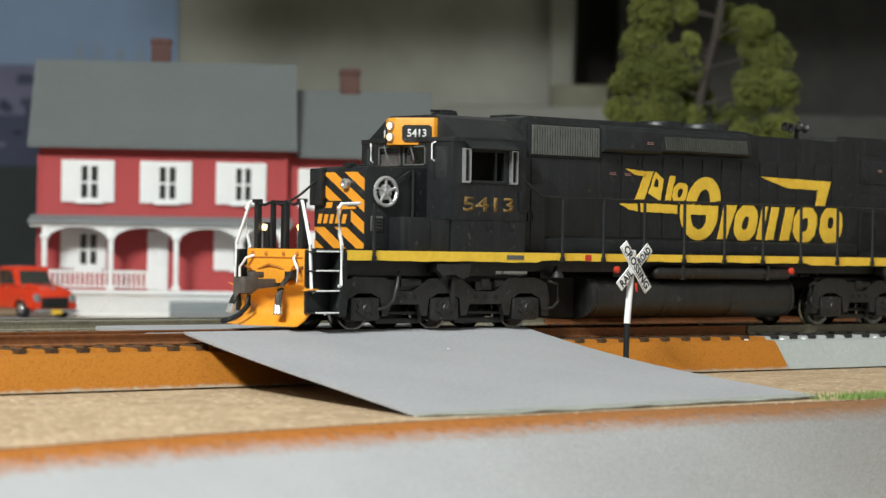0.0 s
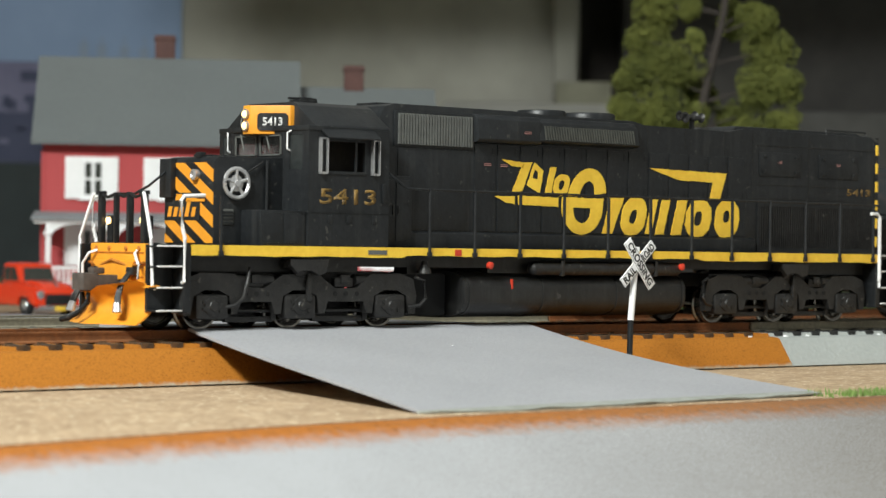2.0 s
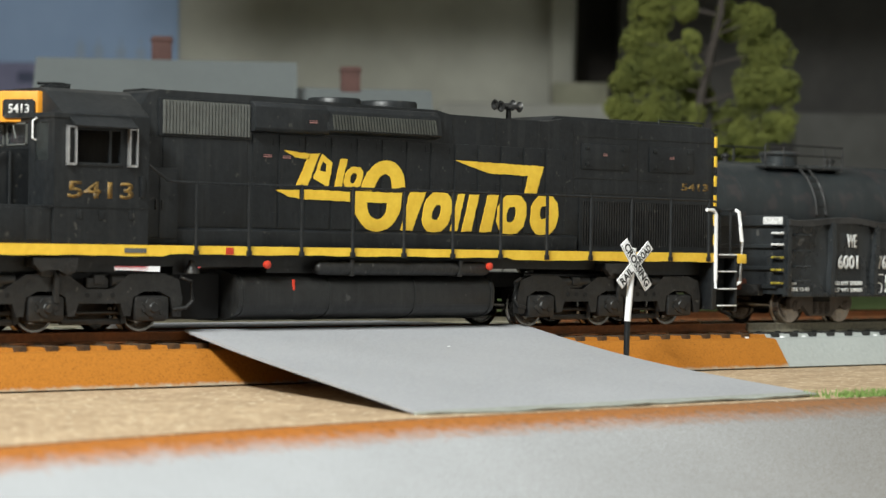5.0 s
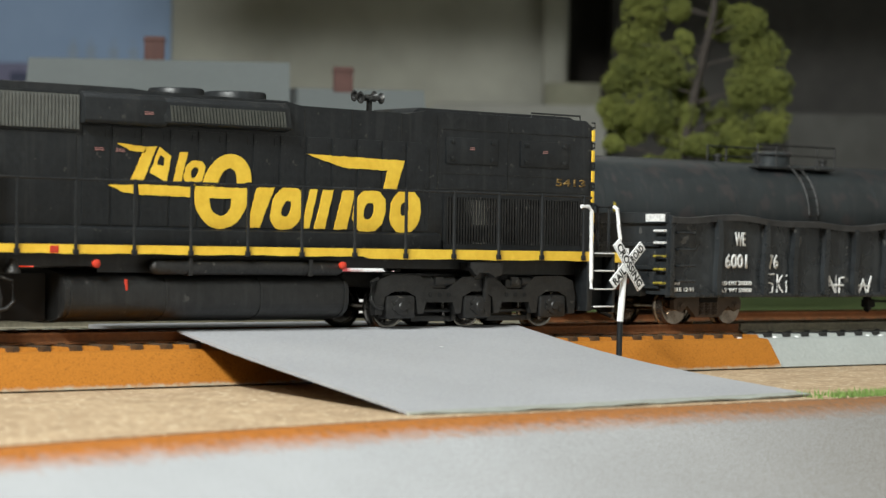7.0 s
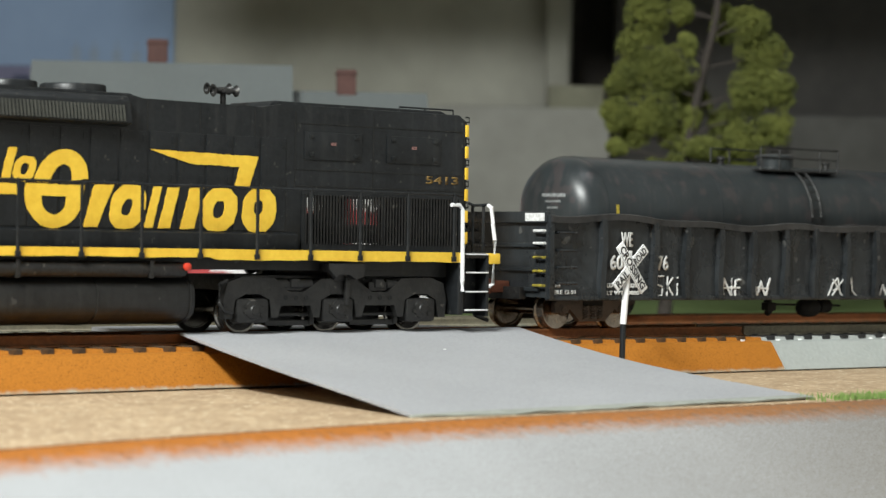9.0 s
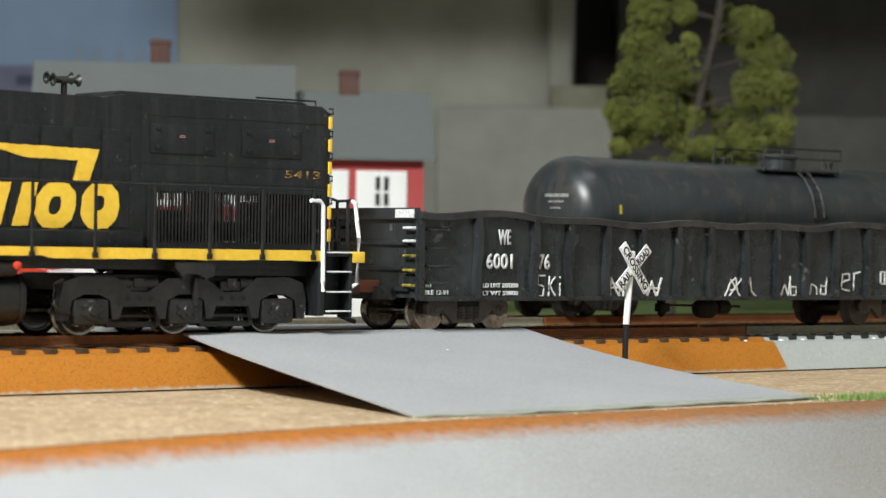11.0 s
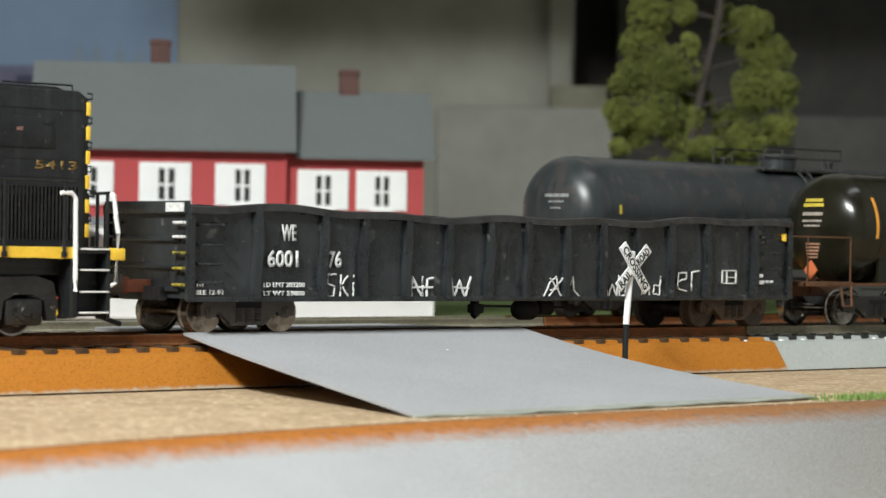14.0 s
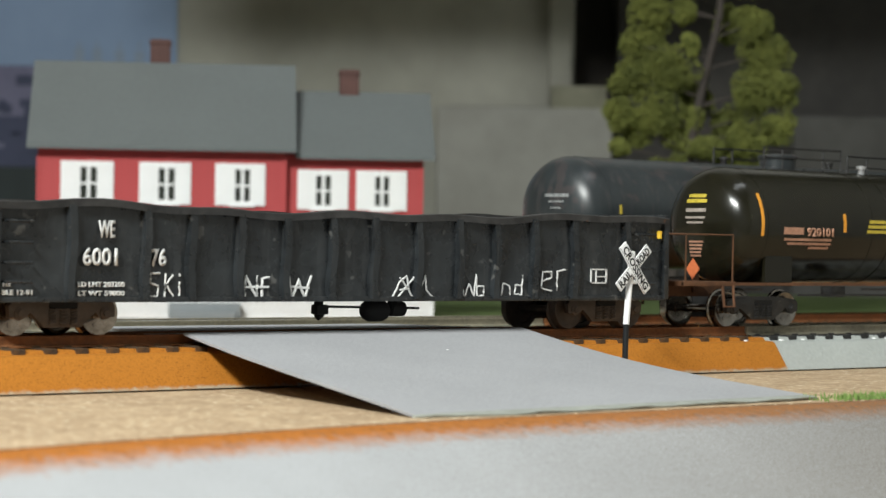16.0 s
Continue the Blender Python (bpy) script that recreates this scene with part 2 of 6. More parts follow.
def thing(name, label, category, at=None, group=""):
    ob = new(name)
    ob.empty_display_size = 0.01
    if at is not None:
        ob.matrix_basis = at
    return tagged(ob, label, category, group)


def again(name, ob, parent, at):
    """Another piece on the same mesh."""
    o = new(name, ob.data)
    o.parent = parent
    o.matrix_basis = at
    return o


def word(name, text, mat, parent, at, height, width=None, depth=0.12, label="", shear=0.0, stretch=1.0, bold=0.022):
    """Raised lettering, its baseline's left end at the pose, facing -y. height: of a capital, mm."""
    cu = bpy.data.curves.new(name, "FONT")
    cu.body, cu.size, cu.extrude, cu.shear = text, 1.0, 0.0, shear
    cu.resolution_u, cu.offset = 3, bold
    tmp = new(name, cu)
    bpy.context.view_layer.update()
    me = bpy.data.meshes.new_from_object(tmp.evaluated_get(bpy.context.evaluated_depsgraph_get()))
    bpy.data.objects.remove(tmp)
    bpy.data.curves.remove(cu)
    bm = bmesh.new()
    bm.from_mesh(me)
    bpy.data.meshes.remove(me)
    xs = [v.co.x for v in bm.verts]
    ys = [v.co.y for v in bm.verts]
    sy = height / 0.69
    sx = width / (max(xs) - min(xs)) if width else sy * stretch
    x0 = min(xs)
    for v in bm.verts:
        v.co = Vector(((v.co.x - x0) * sx, 0.0, v.co.y * sy))
    ret = bmesh.ops.extrude_face_region(bm, geom=bm.faces[:])
    for g in ret["geom"]:
        if isinstance(g, bmesh.types.BMVert):
            g.co.y -= depth
    bmesh.ops.recalc_face_normals(bm, faces=bm.faces[:])
    return part(name, bm, mat, parent, label, at, smooth=0)


# ---- the layout: board, tracks, crossing ----
GROUND = -11.5


def crest_line(x):
    return -120.5 - 0.00075 * max(0, 330 - x) ** 2 - 0.0001 * max(0, x - 400) ** 2


def board():
    bm = nb()
    front = [(x, crest_line(x) + 4) for x in range(-60, 1101, 20)]
    prism(bm, front + [(1482, -75), (1873, 380), (312, 1722), (-699, 548)], "z", GROUND - 12, GROUND)
    tagged(part("ground", bm, CORK), "tan cork sheet laid over the layout board", "ground", kind="structure")
    bm = nb()
    prism(bm, [(430, 112), (1560, 112), (1780, 380), (800, 1230), (640, 560), (690, 350), (560, 250)], "z", GROUND + 0.1, GROUND + 1.2)
    tagged(part("grass_mat", bm, GRASS), "green static grass mat behind the tracks", "grass", kind="structure")
    # a curved bank of sprayed plastic along the front edge of the board
    bm = nb()
    rows = []
    for i in range(59):
        x = -60 + i * 20
        crest = crest_line(x)
        rows.append([bm.verts.new((x, crest + dy, z)) for dy, z in ((6, GROUND - 2.2), (3.5, -12.0), (1.2, -11.45), (-1.2, -11.6), (-5, -12.7), (-22, -19.4), (-50, -30.5), (-54, -60))])
    for a, b in zip(rows, rows[1:]):
        for k in range(7):
            bm.faces.new((a[k], b[k], b[k + 1], a[k + 1]))
    bmesh.ops.recalc_face_normals(bm, faces=bm.faces[:])
    tagged(part("trackside_bank", bm, BANK, smooth=60), "grey plastic bank with rust overspray along its crest", "bank", kind="structure")


def track(name, y, x0, x1, bed_mat, rail_mat, tie_mat, label, phase=0.0):
    t = tagged(thing(name, label, "track", place(0, y, 0)), kind="structure")
    bm = nb()
    prism(bm, [(-23.0, GROUND), (-24.45, GROUND + 0.42), (-19.6, -4.1), (-18.9, -3.75), (-16.0, -3.6), (-15.5, -2.75), (15.5, -2.75), (16.0, -3.6), (18.9, -3.75), (19.6, -4.1), (24.5, GROUND)], "x", x0, x1)
    part("roadbed", bm, bed_mat, t)
    for side in (-1, 1):
        bm = nb()
        c = side * 8.25 + side * 0.35
        prism(bm, [(c - 1.1, -2.45), (c + 1.1, -2.45), (c + 1.1, -2.2), (c + 0.3, -1.9), (c + 0.3, -0.75), (c + 0.42, -0.6), (c + 0.42, -0.05), (c + 0.3, 0), (c - 0.3, 0), (c - 0.42, -0.05), (c - 0.42, -0.6), (c - 0.3, -0.75), (c - 0.3, -1.9), (c - 1.1, -2.2)], "x", x0 + 0.3, x1 - 0.3)
        part("rail", bm, rail_mat, t)
    bm = nb()
    box(bm, -1.6, 1.6, -16.0, 16.0, -3.8, -2.45, 0.12)
    for s in (-1, 1):
        for k in (-1, 1):
            box(bm, -0.8, 0.8, s * 8.6 + k * 1.5 - 0.35, s * 8.6 + k * 1.5 + 0.35, -2.6, -2.1)
    first = None
    n = int((x1 - x0) / 7.65)
    for i in range(n):
        at = place(x0 + 3.4 + phase + i * 7.65, 0, 0)
        if first is None:
            first = part("tie", bm, tie_mat, t, at=at, smooth=0)
        else:
            again("tie", first, t, at)
    return t


def crossing():
    def card(name, label, pts, th):
        bm = nb()
        top = [bm.verts.new(p) for p in pts]
        bot = [bm.verts.new((p[0], p[1], p[2] - th)) for p in pts]
        bm.faces.new(top)
        bm.faces.new(bot[::-1])
        for i in range(len(pts)):
            bm.faces.new((top[i], bot[i], bot[(i + 1) % len(pts)], top[(i + 1) % len(pts)]))
        bmesh.ops.recalc_face_normals(bm, faces=bm.faces[:])
        return tagged(part(name, bm, CARD), label, "ramp", kind="structure")
    left, right = [], []
    for i in range(13):
        k = i / 12
        z = 0.35 - 11.15 * k - 0.7 * math.sin(math.pi * k) * (1 - k)
        left.append((302 - 19 * k, -10.2 - 102 * k, z))
        right.append((403.5 - 6.0 * k, -10.2 - 98 * k, z + 0.2 - 1.3 * math.sin(math.pi * k)))
    # the sheet sags a little between its ends, so it is built in strips
    bm = nb()
    rows = []
    for a, b in zip(left, right):
        rows.append([bm.verts.new(Vector(a).lerp(Vector(b), j / 10)) for j in range(11)])
    for u, v in zip(rows, rows[1:]):
        for j in range(10):
            bm.faces.new((u[j], u[j + 1], v[j + 1], v[j]))
    ret = bmesh.ops.extrude_face_region(bm, geom=bm.faces[:])
    for g in ret["geom"]:
        if isinstance(g, bmesh.types.BMVert):
            g.co.z -= 0.55
    bmesh.ops.recalc_face_normals(bm, faces=bm.faces[:])
    ramp = tagged(part("crossing_ramp", bm, CARD), "grey card ramp rising from the cork to the rails", "ramp")
    # frayed, slightly lifted lip along the foot of the ramp
    bm = nb()
    rows = []
    n = 46
    for i in range(n + 1):
        k = i / n
        p = Vector(left[-1]).lerp(Vector(right[-1]), k)
        out = (0.4 + 4.4 * min(1, 5 * k)) * (1 - 0.35 * k) + 0.35 * math.sin(17 * k) * k + 0.22 * math.sin(43 * k) + 0.12 * math.sin(91 * k)
        lift = 0.18 + 0.1 * math.sin(29 * k) + 0.08 * math.sin(53 * k)
        rows.append([bm.verts.new((p.x, p.y + dy, p.z + dz)) for dy, dz in ((0.35, 0.04), (-out * 0.5, -0.12), (-out, -0.5 + lift), (-out + 0.1, -0.9 + lift), (0.3, -0.7))])
    for a, b in zip(rows, rows[1:]):
        for k in range(4):
            bm.faces.new((a[k], b[k], b[k + 1], a[k + 1]))
    for r0 in (rows[0], rows[-1]):
        bm.faces.new(r0)
    bmesh.ops.recalc_face_normals(bm, faces=bm.faces[:])
    part("frayed_edge", bm, CARD_EDGE, ramp, "pale frayed edge of the card")
    bm = nb()
    prism(bm, [(-0.42, -0.15), (0.1, -0.22), (0.44, 0), (0.2, 0.18), (-0.35, 0.15)], "z", 0, 0.12)
    spot = tagged(part("paint_chip", bm, WHITE), "tiny white fleck lying on the grey ramp", "debris")
    spot.matrix_basis = place(353.5, -40, -3.0)
    card("crossing_deck_gap", "grey card deck between the two tracks", [(304, 11.5, 0.0), (406, 11.5, 0.0), (407, 50, -0.5), (321, 50, -0.5), (316, 48, -0.5)], 1.0)
    card("crossing_deck_middle", "grey card deck between the rails", [(303, -6.8, -0.5), (405, -6.8, -0.5), (405, 6.8, -0.5), (303, 6.8, -0.5)], 1.0)
    card("crossing_deck_far", "grey card deck between the far rails", [(309, 73.2, -0.5), (408, 73.2, -0.5), (408, 86.8, -0.5), (309, 86.8, -0.5)], 1.0)
    card("crossing_ramp_far", "grey card ramp falling away behind the far track", [(309, 91.5, -0.2), (408, 91.5, -0.2), (470, 240, -10.6), (350, 240, -10.6)], 0.8)
    card("house_road", "grey card road running to the house", [(350, 240, -10.9), (475, 240, -10.9), (640, 330, -10.9), (560, 400, -10.9), (420, 420, -10.9), (330, 330, -10.9)], 0.55)


def trackside_scraps():
    rnd = random.Random(8)
    tuft = material("green_grass_fibres", (0.20, 0.31, 0.08), (0.12, 0.20, 0.045), 0.9, grain=900)
    verts, faces = [], []
    for i in range(3200):
        x = 394 + rnd.random() * 190
        y = crest_line(x) + 4 + rnd.random() ** 1.5 * 9
        if x < 402 and rnd.random() < 0.6:
            continue
        h, a, w = rnd.uniform(0.7, 1.9), rnd.random() * 6.28, 0.16
        c, s = math.cos(a) * w, math.sin(a) * w
        i0 = len(verts)
        verts += [((x - c) * MM, (y - s) * MM, (GROUND - 0.1) * MM), ((x + c) * MM, (y + s) * MM, (GROUND - 0.1) * MM), ((x + s) * MM, (y - c) * MM, (GROUND - 0.1) * MM), ((x + rnd.uniform(-0.5, 0.5)) * MM, (y + rnd.uniform(-0.5, 0.5)) * MM, (GROUND + h) * MM)]
        faces += [(i0, i0 + 1, i0 + 3), (i0 + 1, i0 + 2, i0 + 3), (i0 + 2, i0, i0 + 3)]
    me = bpy.data.meshes.new("grass_tufts")
    me.from_pydata(verts, [], faces)
    me.materials.append(tuft)
    tagged(new("grass_tufts", me), "short green grass fibres along the bank", "grass", kind="stuff")
    chip = nb(); prism(chip, [(-0.6, -0.3), (0.4, -0.45), (0.7, 0.1), (0.1, 0.45), (-0.5, 0.3)], "z", 0, 0.4, 0.06)
    first = None
    for i in range(6):
        x = 478 + i * 15 * rnd.uniform(0.7, 1.2)
        at = place(x, -17.4 + rnd.uniform(-0.6, 0.6), -3.65, 0, 0, rnd.uniform(0, 360))
        if first is None:
            first = tagged(part("plastic_chip", chip, WHITE, at=at), "small white plastic chip beside the ties", "debris", "chips along the track")
        else:
            copy_thing(first, at)


def room():
    """Basement walls round the layout, turned to the view."""
    turn = place(0, -448.7, 0, 0, 0, -YAW)
    # large blotches put the wall's uneven light and shadow into the concrete colour
    wall = material("concrete_light_patches", (0.40, 0.395, 0.345), (0.16, 0.156, 0.134), 0.9, grain=14, blotch=3.4, mix=0.2, bump=0.2)
    # right-hand wall: shade on its upper part is put into this dark grey
    dim = material("shaded_grey_block", (0.060, 0.056, 0.052), (0.036, 0.034, 0.032), 0.9, grain=40, blotch=6)
    # opening: its unlit depth is put into this dark brown
    black = material("opening_shade", (0.05, 0.042, 0.036), (0.03, 0.026, 0.023), 0.95)
    plaster = material("plain_plaster", (0.45, 0.44, 0.42), (0.38, 0.37, 0.35), 0.9, grain=60, blotch=6)

    def slab(name, mat, u0, u1, w0, w1, z0, z1, label, bevel=0.0):
        bm = nb()
        box(bm, u0, u1, w0, w1, z0, z1, bevel)
        return tagged(part(name, bm, mat, at=turn), label, "wall", kind="structure")
    s = 1900 / 4243.5
    slab("wall_north", wall, (310 - 784) * s, (1012 - 784) * s, 1900, 1990, -700, 1800, "pale concrete basement wall, patches of light put into its colour")
    sill = material("stained_concrete_step", (0.27, 0.265, 0.2), (0.18, 0.175, 0.13), 0.9, grain=40, blotch=6)
    # the ledge catches more light; that is put into its raised colour
    light = material("lit_concrete_ledge", (0.36, 0.355, 0.33), (0.28, 0.275, 0.25), 0.9, grain=40, blotch=6)
    slab("wall_north_ledge", light, (770 - 784) * s, (1075 - 784) * s, 1860, 1899, -700, 132, "pale concrete ledge at the wall's foot, brighter light in its colour", 4)
    slab("wall_north_step", sill, (968 - 784) * s, (1064 - 784) * s, 1862, 1899, 128, 149, "stained concrete step under the dark opening", 2)
    slab("wall_north_post", wall, (965 - 784) * s, (1006 - 784) * s, 1880, 1899, 133, 1800, "pale concrete post beside the dark opening", 3)
    # unseen beam, added only to keep the lamps off the upper wall
    slab("shade_beam", plaster, -265, 330, 1280, 1330, 335, 1800, "unseen beam added to shade the top of the wall")
    slab("wall_recess", black, (1012 - 784) * s, (1110 - 784) * s, 1960, 2000, -700, 1800, "panel in the wall opening, its unlit depth put into the colour")
    slab("wall_north_dark", dim, (1090 - 784) * s, 900, 1900, 1990, -700, 1800, "dark grey basement wall, its upper shade put into the colour")
    # same wall lower down: brighter light put into a paler added slab
    foot = material("lit_grey_wall_foot", (0.105, 0.103, 0.097), (0.07, 0.068, 0.063), 0.9, grain=40, blotch=6)
    slab("wall_north_lit_foot", foot, (1395 - 784) * s, 900, 1884, 1899, -700, 130, "paler slab for the light on the wall's lower part", 5)
    slab("wall_north_left", plaster, -1200, (310 - 784) * s, 1900, 1990, -700, 1800, "plain plaster wall behind the backdrop print")
    slab("wall_west", plaster, -1290, -1200, -900, 1990, -700, 1800, "plain plaster basement wall")
    slab("wall_east", plaster, 900, 990, -900, 1990, -700, 1800, "plain plaster basement wall")
    slab("wall_south", plaster, -1290, 990, -990, -900, -700, 1800, "plain plaster basement wall")
    slab("floor", plaster, -1290, 990, -900, 2200, -780, -701, "bare concrete basement floor")
    slab("ceiling", plaster, -1290, 990, -990, 2200, 1801, 1880, "plain white basement ceiling")


# seconds, how far the train stands from its middle place (mm)
TRAIN = [(0, 77.06), (0.5, 65.6), (1, 54.6), (1.5, 44.0), (2, 32.8), (2.5, 21.6), (3, 10.8), (3.5, -0.1), (4, -11.2), (6.5, -64.9), (7, -75.8), (7.5, -86.6),
         (8, -97.0), (8.5, -108.3), (9, -119.8), (11.5, -173.6), (12, -184.6), (12.5, -195.7), (13, -206.9), (13.5, -217.6), (14, -228.4), (14.5, -239.6), (15, -251.1), (15.5, -263.5), (16, -276.7)]
ROLLING = []


def wheelset(parent, x, r, mat, tread=None, name="wheelset"):
    """Two flanged wheels on an axle, centred on its own axle so that it can roll."""
    bm = nb()
    for s in (-1, 1):
        lathe(bm, [(0, 1.0), (0.2, r * 0.8), (0.0, r * 0.86), (0.0, r - 0.1), (0.2, r), (1.9, r + 0.05), (2.1, r + 0.15), (2.3, r + 0.65), (2.7, r + 0.7), (2.9, r + 0.4), (2.9, r * 0.85), (2.5, r * 0.8), (2.4, r * 0.35), (2.9, r * 0.3), (2.9, 1.0)], (0, s * 10.2, 0), (0, -s, 0), 30)
        for k in range(6):
            a = k * math.pi / 3
            cyl(bm, (0.55 * r * math.cos(a), s * 10.15, 0.55 * r * math.sin(a)), (0.55 * r * math.cos(a), s * 9.8, 0.55 * r * math.sin(a)), 0.5, seg=6)
    cyl(bm, (0, -11.5, 0), (0, 11.5, 0), 1.1, seg=10)
    ob = part(name, bm, mat, parent, at=place(x, 0, r))
    ROLLING.append((ob, x, r))
    return ob


def engine_truck(t, xs):
    mid = xs[1]
    a, c = xs[0] - mid, xs[2] - mid
    for s in (-1, 1):
        bm = nb()
        top = [(a - 8, 7.5), (a - 7, 11.5), (a - 3, 12.8), (a + 6, 12.6), (a + 10, 9.6), (-10, 9.4), (-5, 12.4), (5, 12.6), (10, 9.4), (c - 10, 9.4), (c - 6, 12.6), (c + 3, 12.8), (c + 7, 11.5), (c + 8, 7.5)]
        low = [(c + 7.6, 3.4), (c + 5.6, 3.4), (c + 4.8, 7.6), (c + 2, 8.9), (c - 2, 8.9), (c - 4.8, 7.6), (c - 5.4, 3.6), (c - 7.0, 3.6), (c - 8.0, 6.3), (8.0, 6.3), (7.0, 3.6), (5.4, 3.6), (4.8, 7.6), (2, 8.9), (-2, 8.9), (-4.8, 7.6), (-5.4, 3.6), (-7.0, 3.6), (-8.0, 6.3), (a + 8.0, 6.3), (a + 7.0, 3.6), (a + 5.4, 3.6), (a + 4.8, 7.6), (a + 2, 8.9), (a - 2, 8.9), (a - 4.8, 7.6), (a - 5.6, 3.4), (a - 7.6, 3.4)]
        prism(bm, [(mid + p, q) for p, q in top + low], "y", s * 13.0, s * 14.8)
        # arm that reaches on past the outer axle, and bolt holes as small bosses
        box(bm, mid - 1.6, mid + 1.6, s * 12.5, s * 15.2, 12.0, 15.6, 0.4)
        box(bm, mid - 4.2, mid + 4.2, s * 13, s * 15.4, 14.0, 15.9, 0.3)
        part("truck_frame", bm, GRIME, t)
        # raised bosses in near-black: the bolt holes' shade is put into their colour
        bm = nb()
        for k in (a * 0.62, a * 0.5, a * 0.38, c * 0.38, c * 0.5, c * 0.62):
            cyl(bm, (mid + k, s * 14.7, 8.1), (mid + k, s * 14.95, 8.1), 0.55, seg=8)
        part("bolt_hole_row", bm, DARK, t)
        for k in (a, 0, c):
            bm = nb()
            box(bm, mid + k - 4.4, mid + k + 4.4, s * 11.5, s * 15.2, 2.4, 8.0, 1.0)
            for i in range(14):
                ang = i * 0.9
                cyl(bm, (mid + k + (1.4 + 0.12 * i) * math.cos(ang), s * 15.1, 5.6 + 1.7 * math.sin(ang)), (mid + k + (1.4 + 0.12 * i) * math.cos(ang), s * (15.3 + 0.03 * i), 5.6 + 1.7 * math.sin(ang)), 0.45, seg=6)
            lathe(bm, [(0, 2.4), (0.6, 2.2), (0.8, 1.2), (1.1, 1.0)], (mid + k, s * 14.9, 5.4), (0, s, 0), 12)
            part("axle_box", bm, GRIME, t)
        bm = nb()
        for k0, k1 in ((a + 4, -4), (4, c - 4)):
            tube(bm, [(mid + k0, s * 12.4, 4.3), (mid + k1, s * 12.4, 4.3)], 0.45)
            box(bm, mid + k0 + 1.5, mid + k1 - 1.5, s * 10.8, s * 12.2, 1.7, 3.0, 0.3)
            box(bm, mid + k0 + 1.2, mid + k0 + 2.4, s * 11, s * 12.6, 2, 5)
            box(bm, mid + k1 - 2.4, mid + k1 - 1.2, s * 11, s * 12.6, 2, 5)
        part("brake_rigging", bm, GRIME, t)
        for k in (a + 7, c - 7, a * 0.42):
            bm = nb()
            cyl(bm, (mid + k - 3, s * 13.4, 11.2), (mid + k + 3, s * 13.4, 11.2), 1.35, seg=14)
            cyl(bm, (mid + k + 3, s * 13.4, 11.2), (mid + k + 5, s * 13.4, 11.2), 0.5, seg=8)
            part("brake_cylinder", bm, GRIME, t)
    bm = nb()
    for k0, k1 in ((a + 5.6, -5.6), (5.6, c - 5.6)):
        box(bm, mid + k0, mid + k1, -6.4, 6.4, 1.8, 9, 0.8)
    box(bm, mid + a - 2, mid + c + 2, -10.5, 10.5, 9.6, 13.2, 0.4)
    box(bm, mid + (a - 4 if mid < 0 else 2), mid + (14 if mid < 0 else c + 6), -11, 11, 13.0, 15.9, 0.3)
    part("truck_core", bm, GRIME, t)
    for s in (-1, 1):
        for k in ((a + 9.0,) if mid < 0 else ()):
            bm = nb()
            e = 1 if k < 0 else -1
            tube(bm, [(mid + k + e * 1.5, s * 14.6, 14.0), (mid + k, s * 15.6, 10.6), (mid + k - e * 1.0, s * 15.8, 7.2), (mid + k - e * 3.2, s * 15.6, 5.6), (mid + k - e * 6.0, s * 14.6, 5.0)], 0.42, 7)
            part("sand_pipe", bm, GRIME, t)
        bm = nb(); prism(bm, [(mid - 4.6, 16.0), (mid + 6.4, 16.0), (mid + 5.6, 12.9), (mid + 3.4, 12.2), (mid + 1.6, 13.6), (mid - 1.6, 13.6), (mid - 2.4, 12.6), (mid - 4.4, 14.6)], "y", *sorted((s * 15.6, s * 17.2)), 0.2); part("bolster_bracket", bm, GRIME, t)
        e = c if mid < 0 else a
        d = 1 if e > 0 else -1
        bm = nb(); tube(bm, [(mid + e + d * 7.2, s * 15.0, 12.0), (mid + e + d * 9.6, s * 15.7, 11.2), (mid + e + d * 10.0, s * 15.8, 7.0), (mid + e + d * 8.4, s * 15.6, 5.4), (mid + e + d * 5.4, s * 14.8, 4.9)], 0.42, 7); part("sand_pipe", bm, GRIME, t)
        bm = nb(); box(bm, mid + 1.4, mid + 2.6, *sorted((s * 14.9, s * 15.9)), 6.4, 12.6, 0.25); part("damper", bm, GRIME, t)
        for k in (a * 0.5, c * 0.5):
            bm = nb(); box(bm, mid + k - 3.0, mid + k + 2.4, *sorted((s * 12.8, s * 14.4)), 9.6, 11.8, 0.4); box(bm, mid + k - 1.4, mid + k + 1.2, *sorted((s * 13.2, s * 14.9)), 10.4, 12.4, 0.3); part("brake_adjuster", bm, GRIME, t)
    for x in xs:
        wheelset(t, x, 4.95, STEELDARK)


def outline_part(name, poly, mat, t, y, th=0.14, holes=(), label=""):
    """A flat painted shape on the near side, a film's thickness proud of y. Holes are outlines within it."""
    bm = nb()
    edges = []
    for ring in (poly, *holes):
        vs = [bm.verts.new((p[0], y, p[1])) for p in ring]
        edges += [bm.edges.new((vs[i], vs[(i + 1) % len(vs)])) for i in range(len(vs))]
    bmesh.ops.triangle_fill(bm, use_beauty=True, use_dissolve=False, edges=edges)
    ret = bmesh.ops.extrude_face_region(bm, geom=bm.faces[:])
    for g in ret["geom"]:
        if isinstance(g, bmesh.types.BMVert):
            g.co.y -= th
    bmesh.ops.recalc_face_normals(bm, faces=bm.faces[:])
    return part(name, bm, mat, t, label, smooth=0)


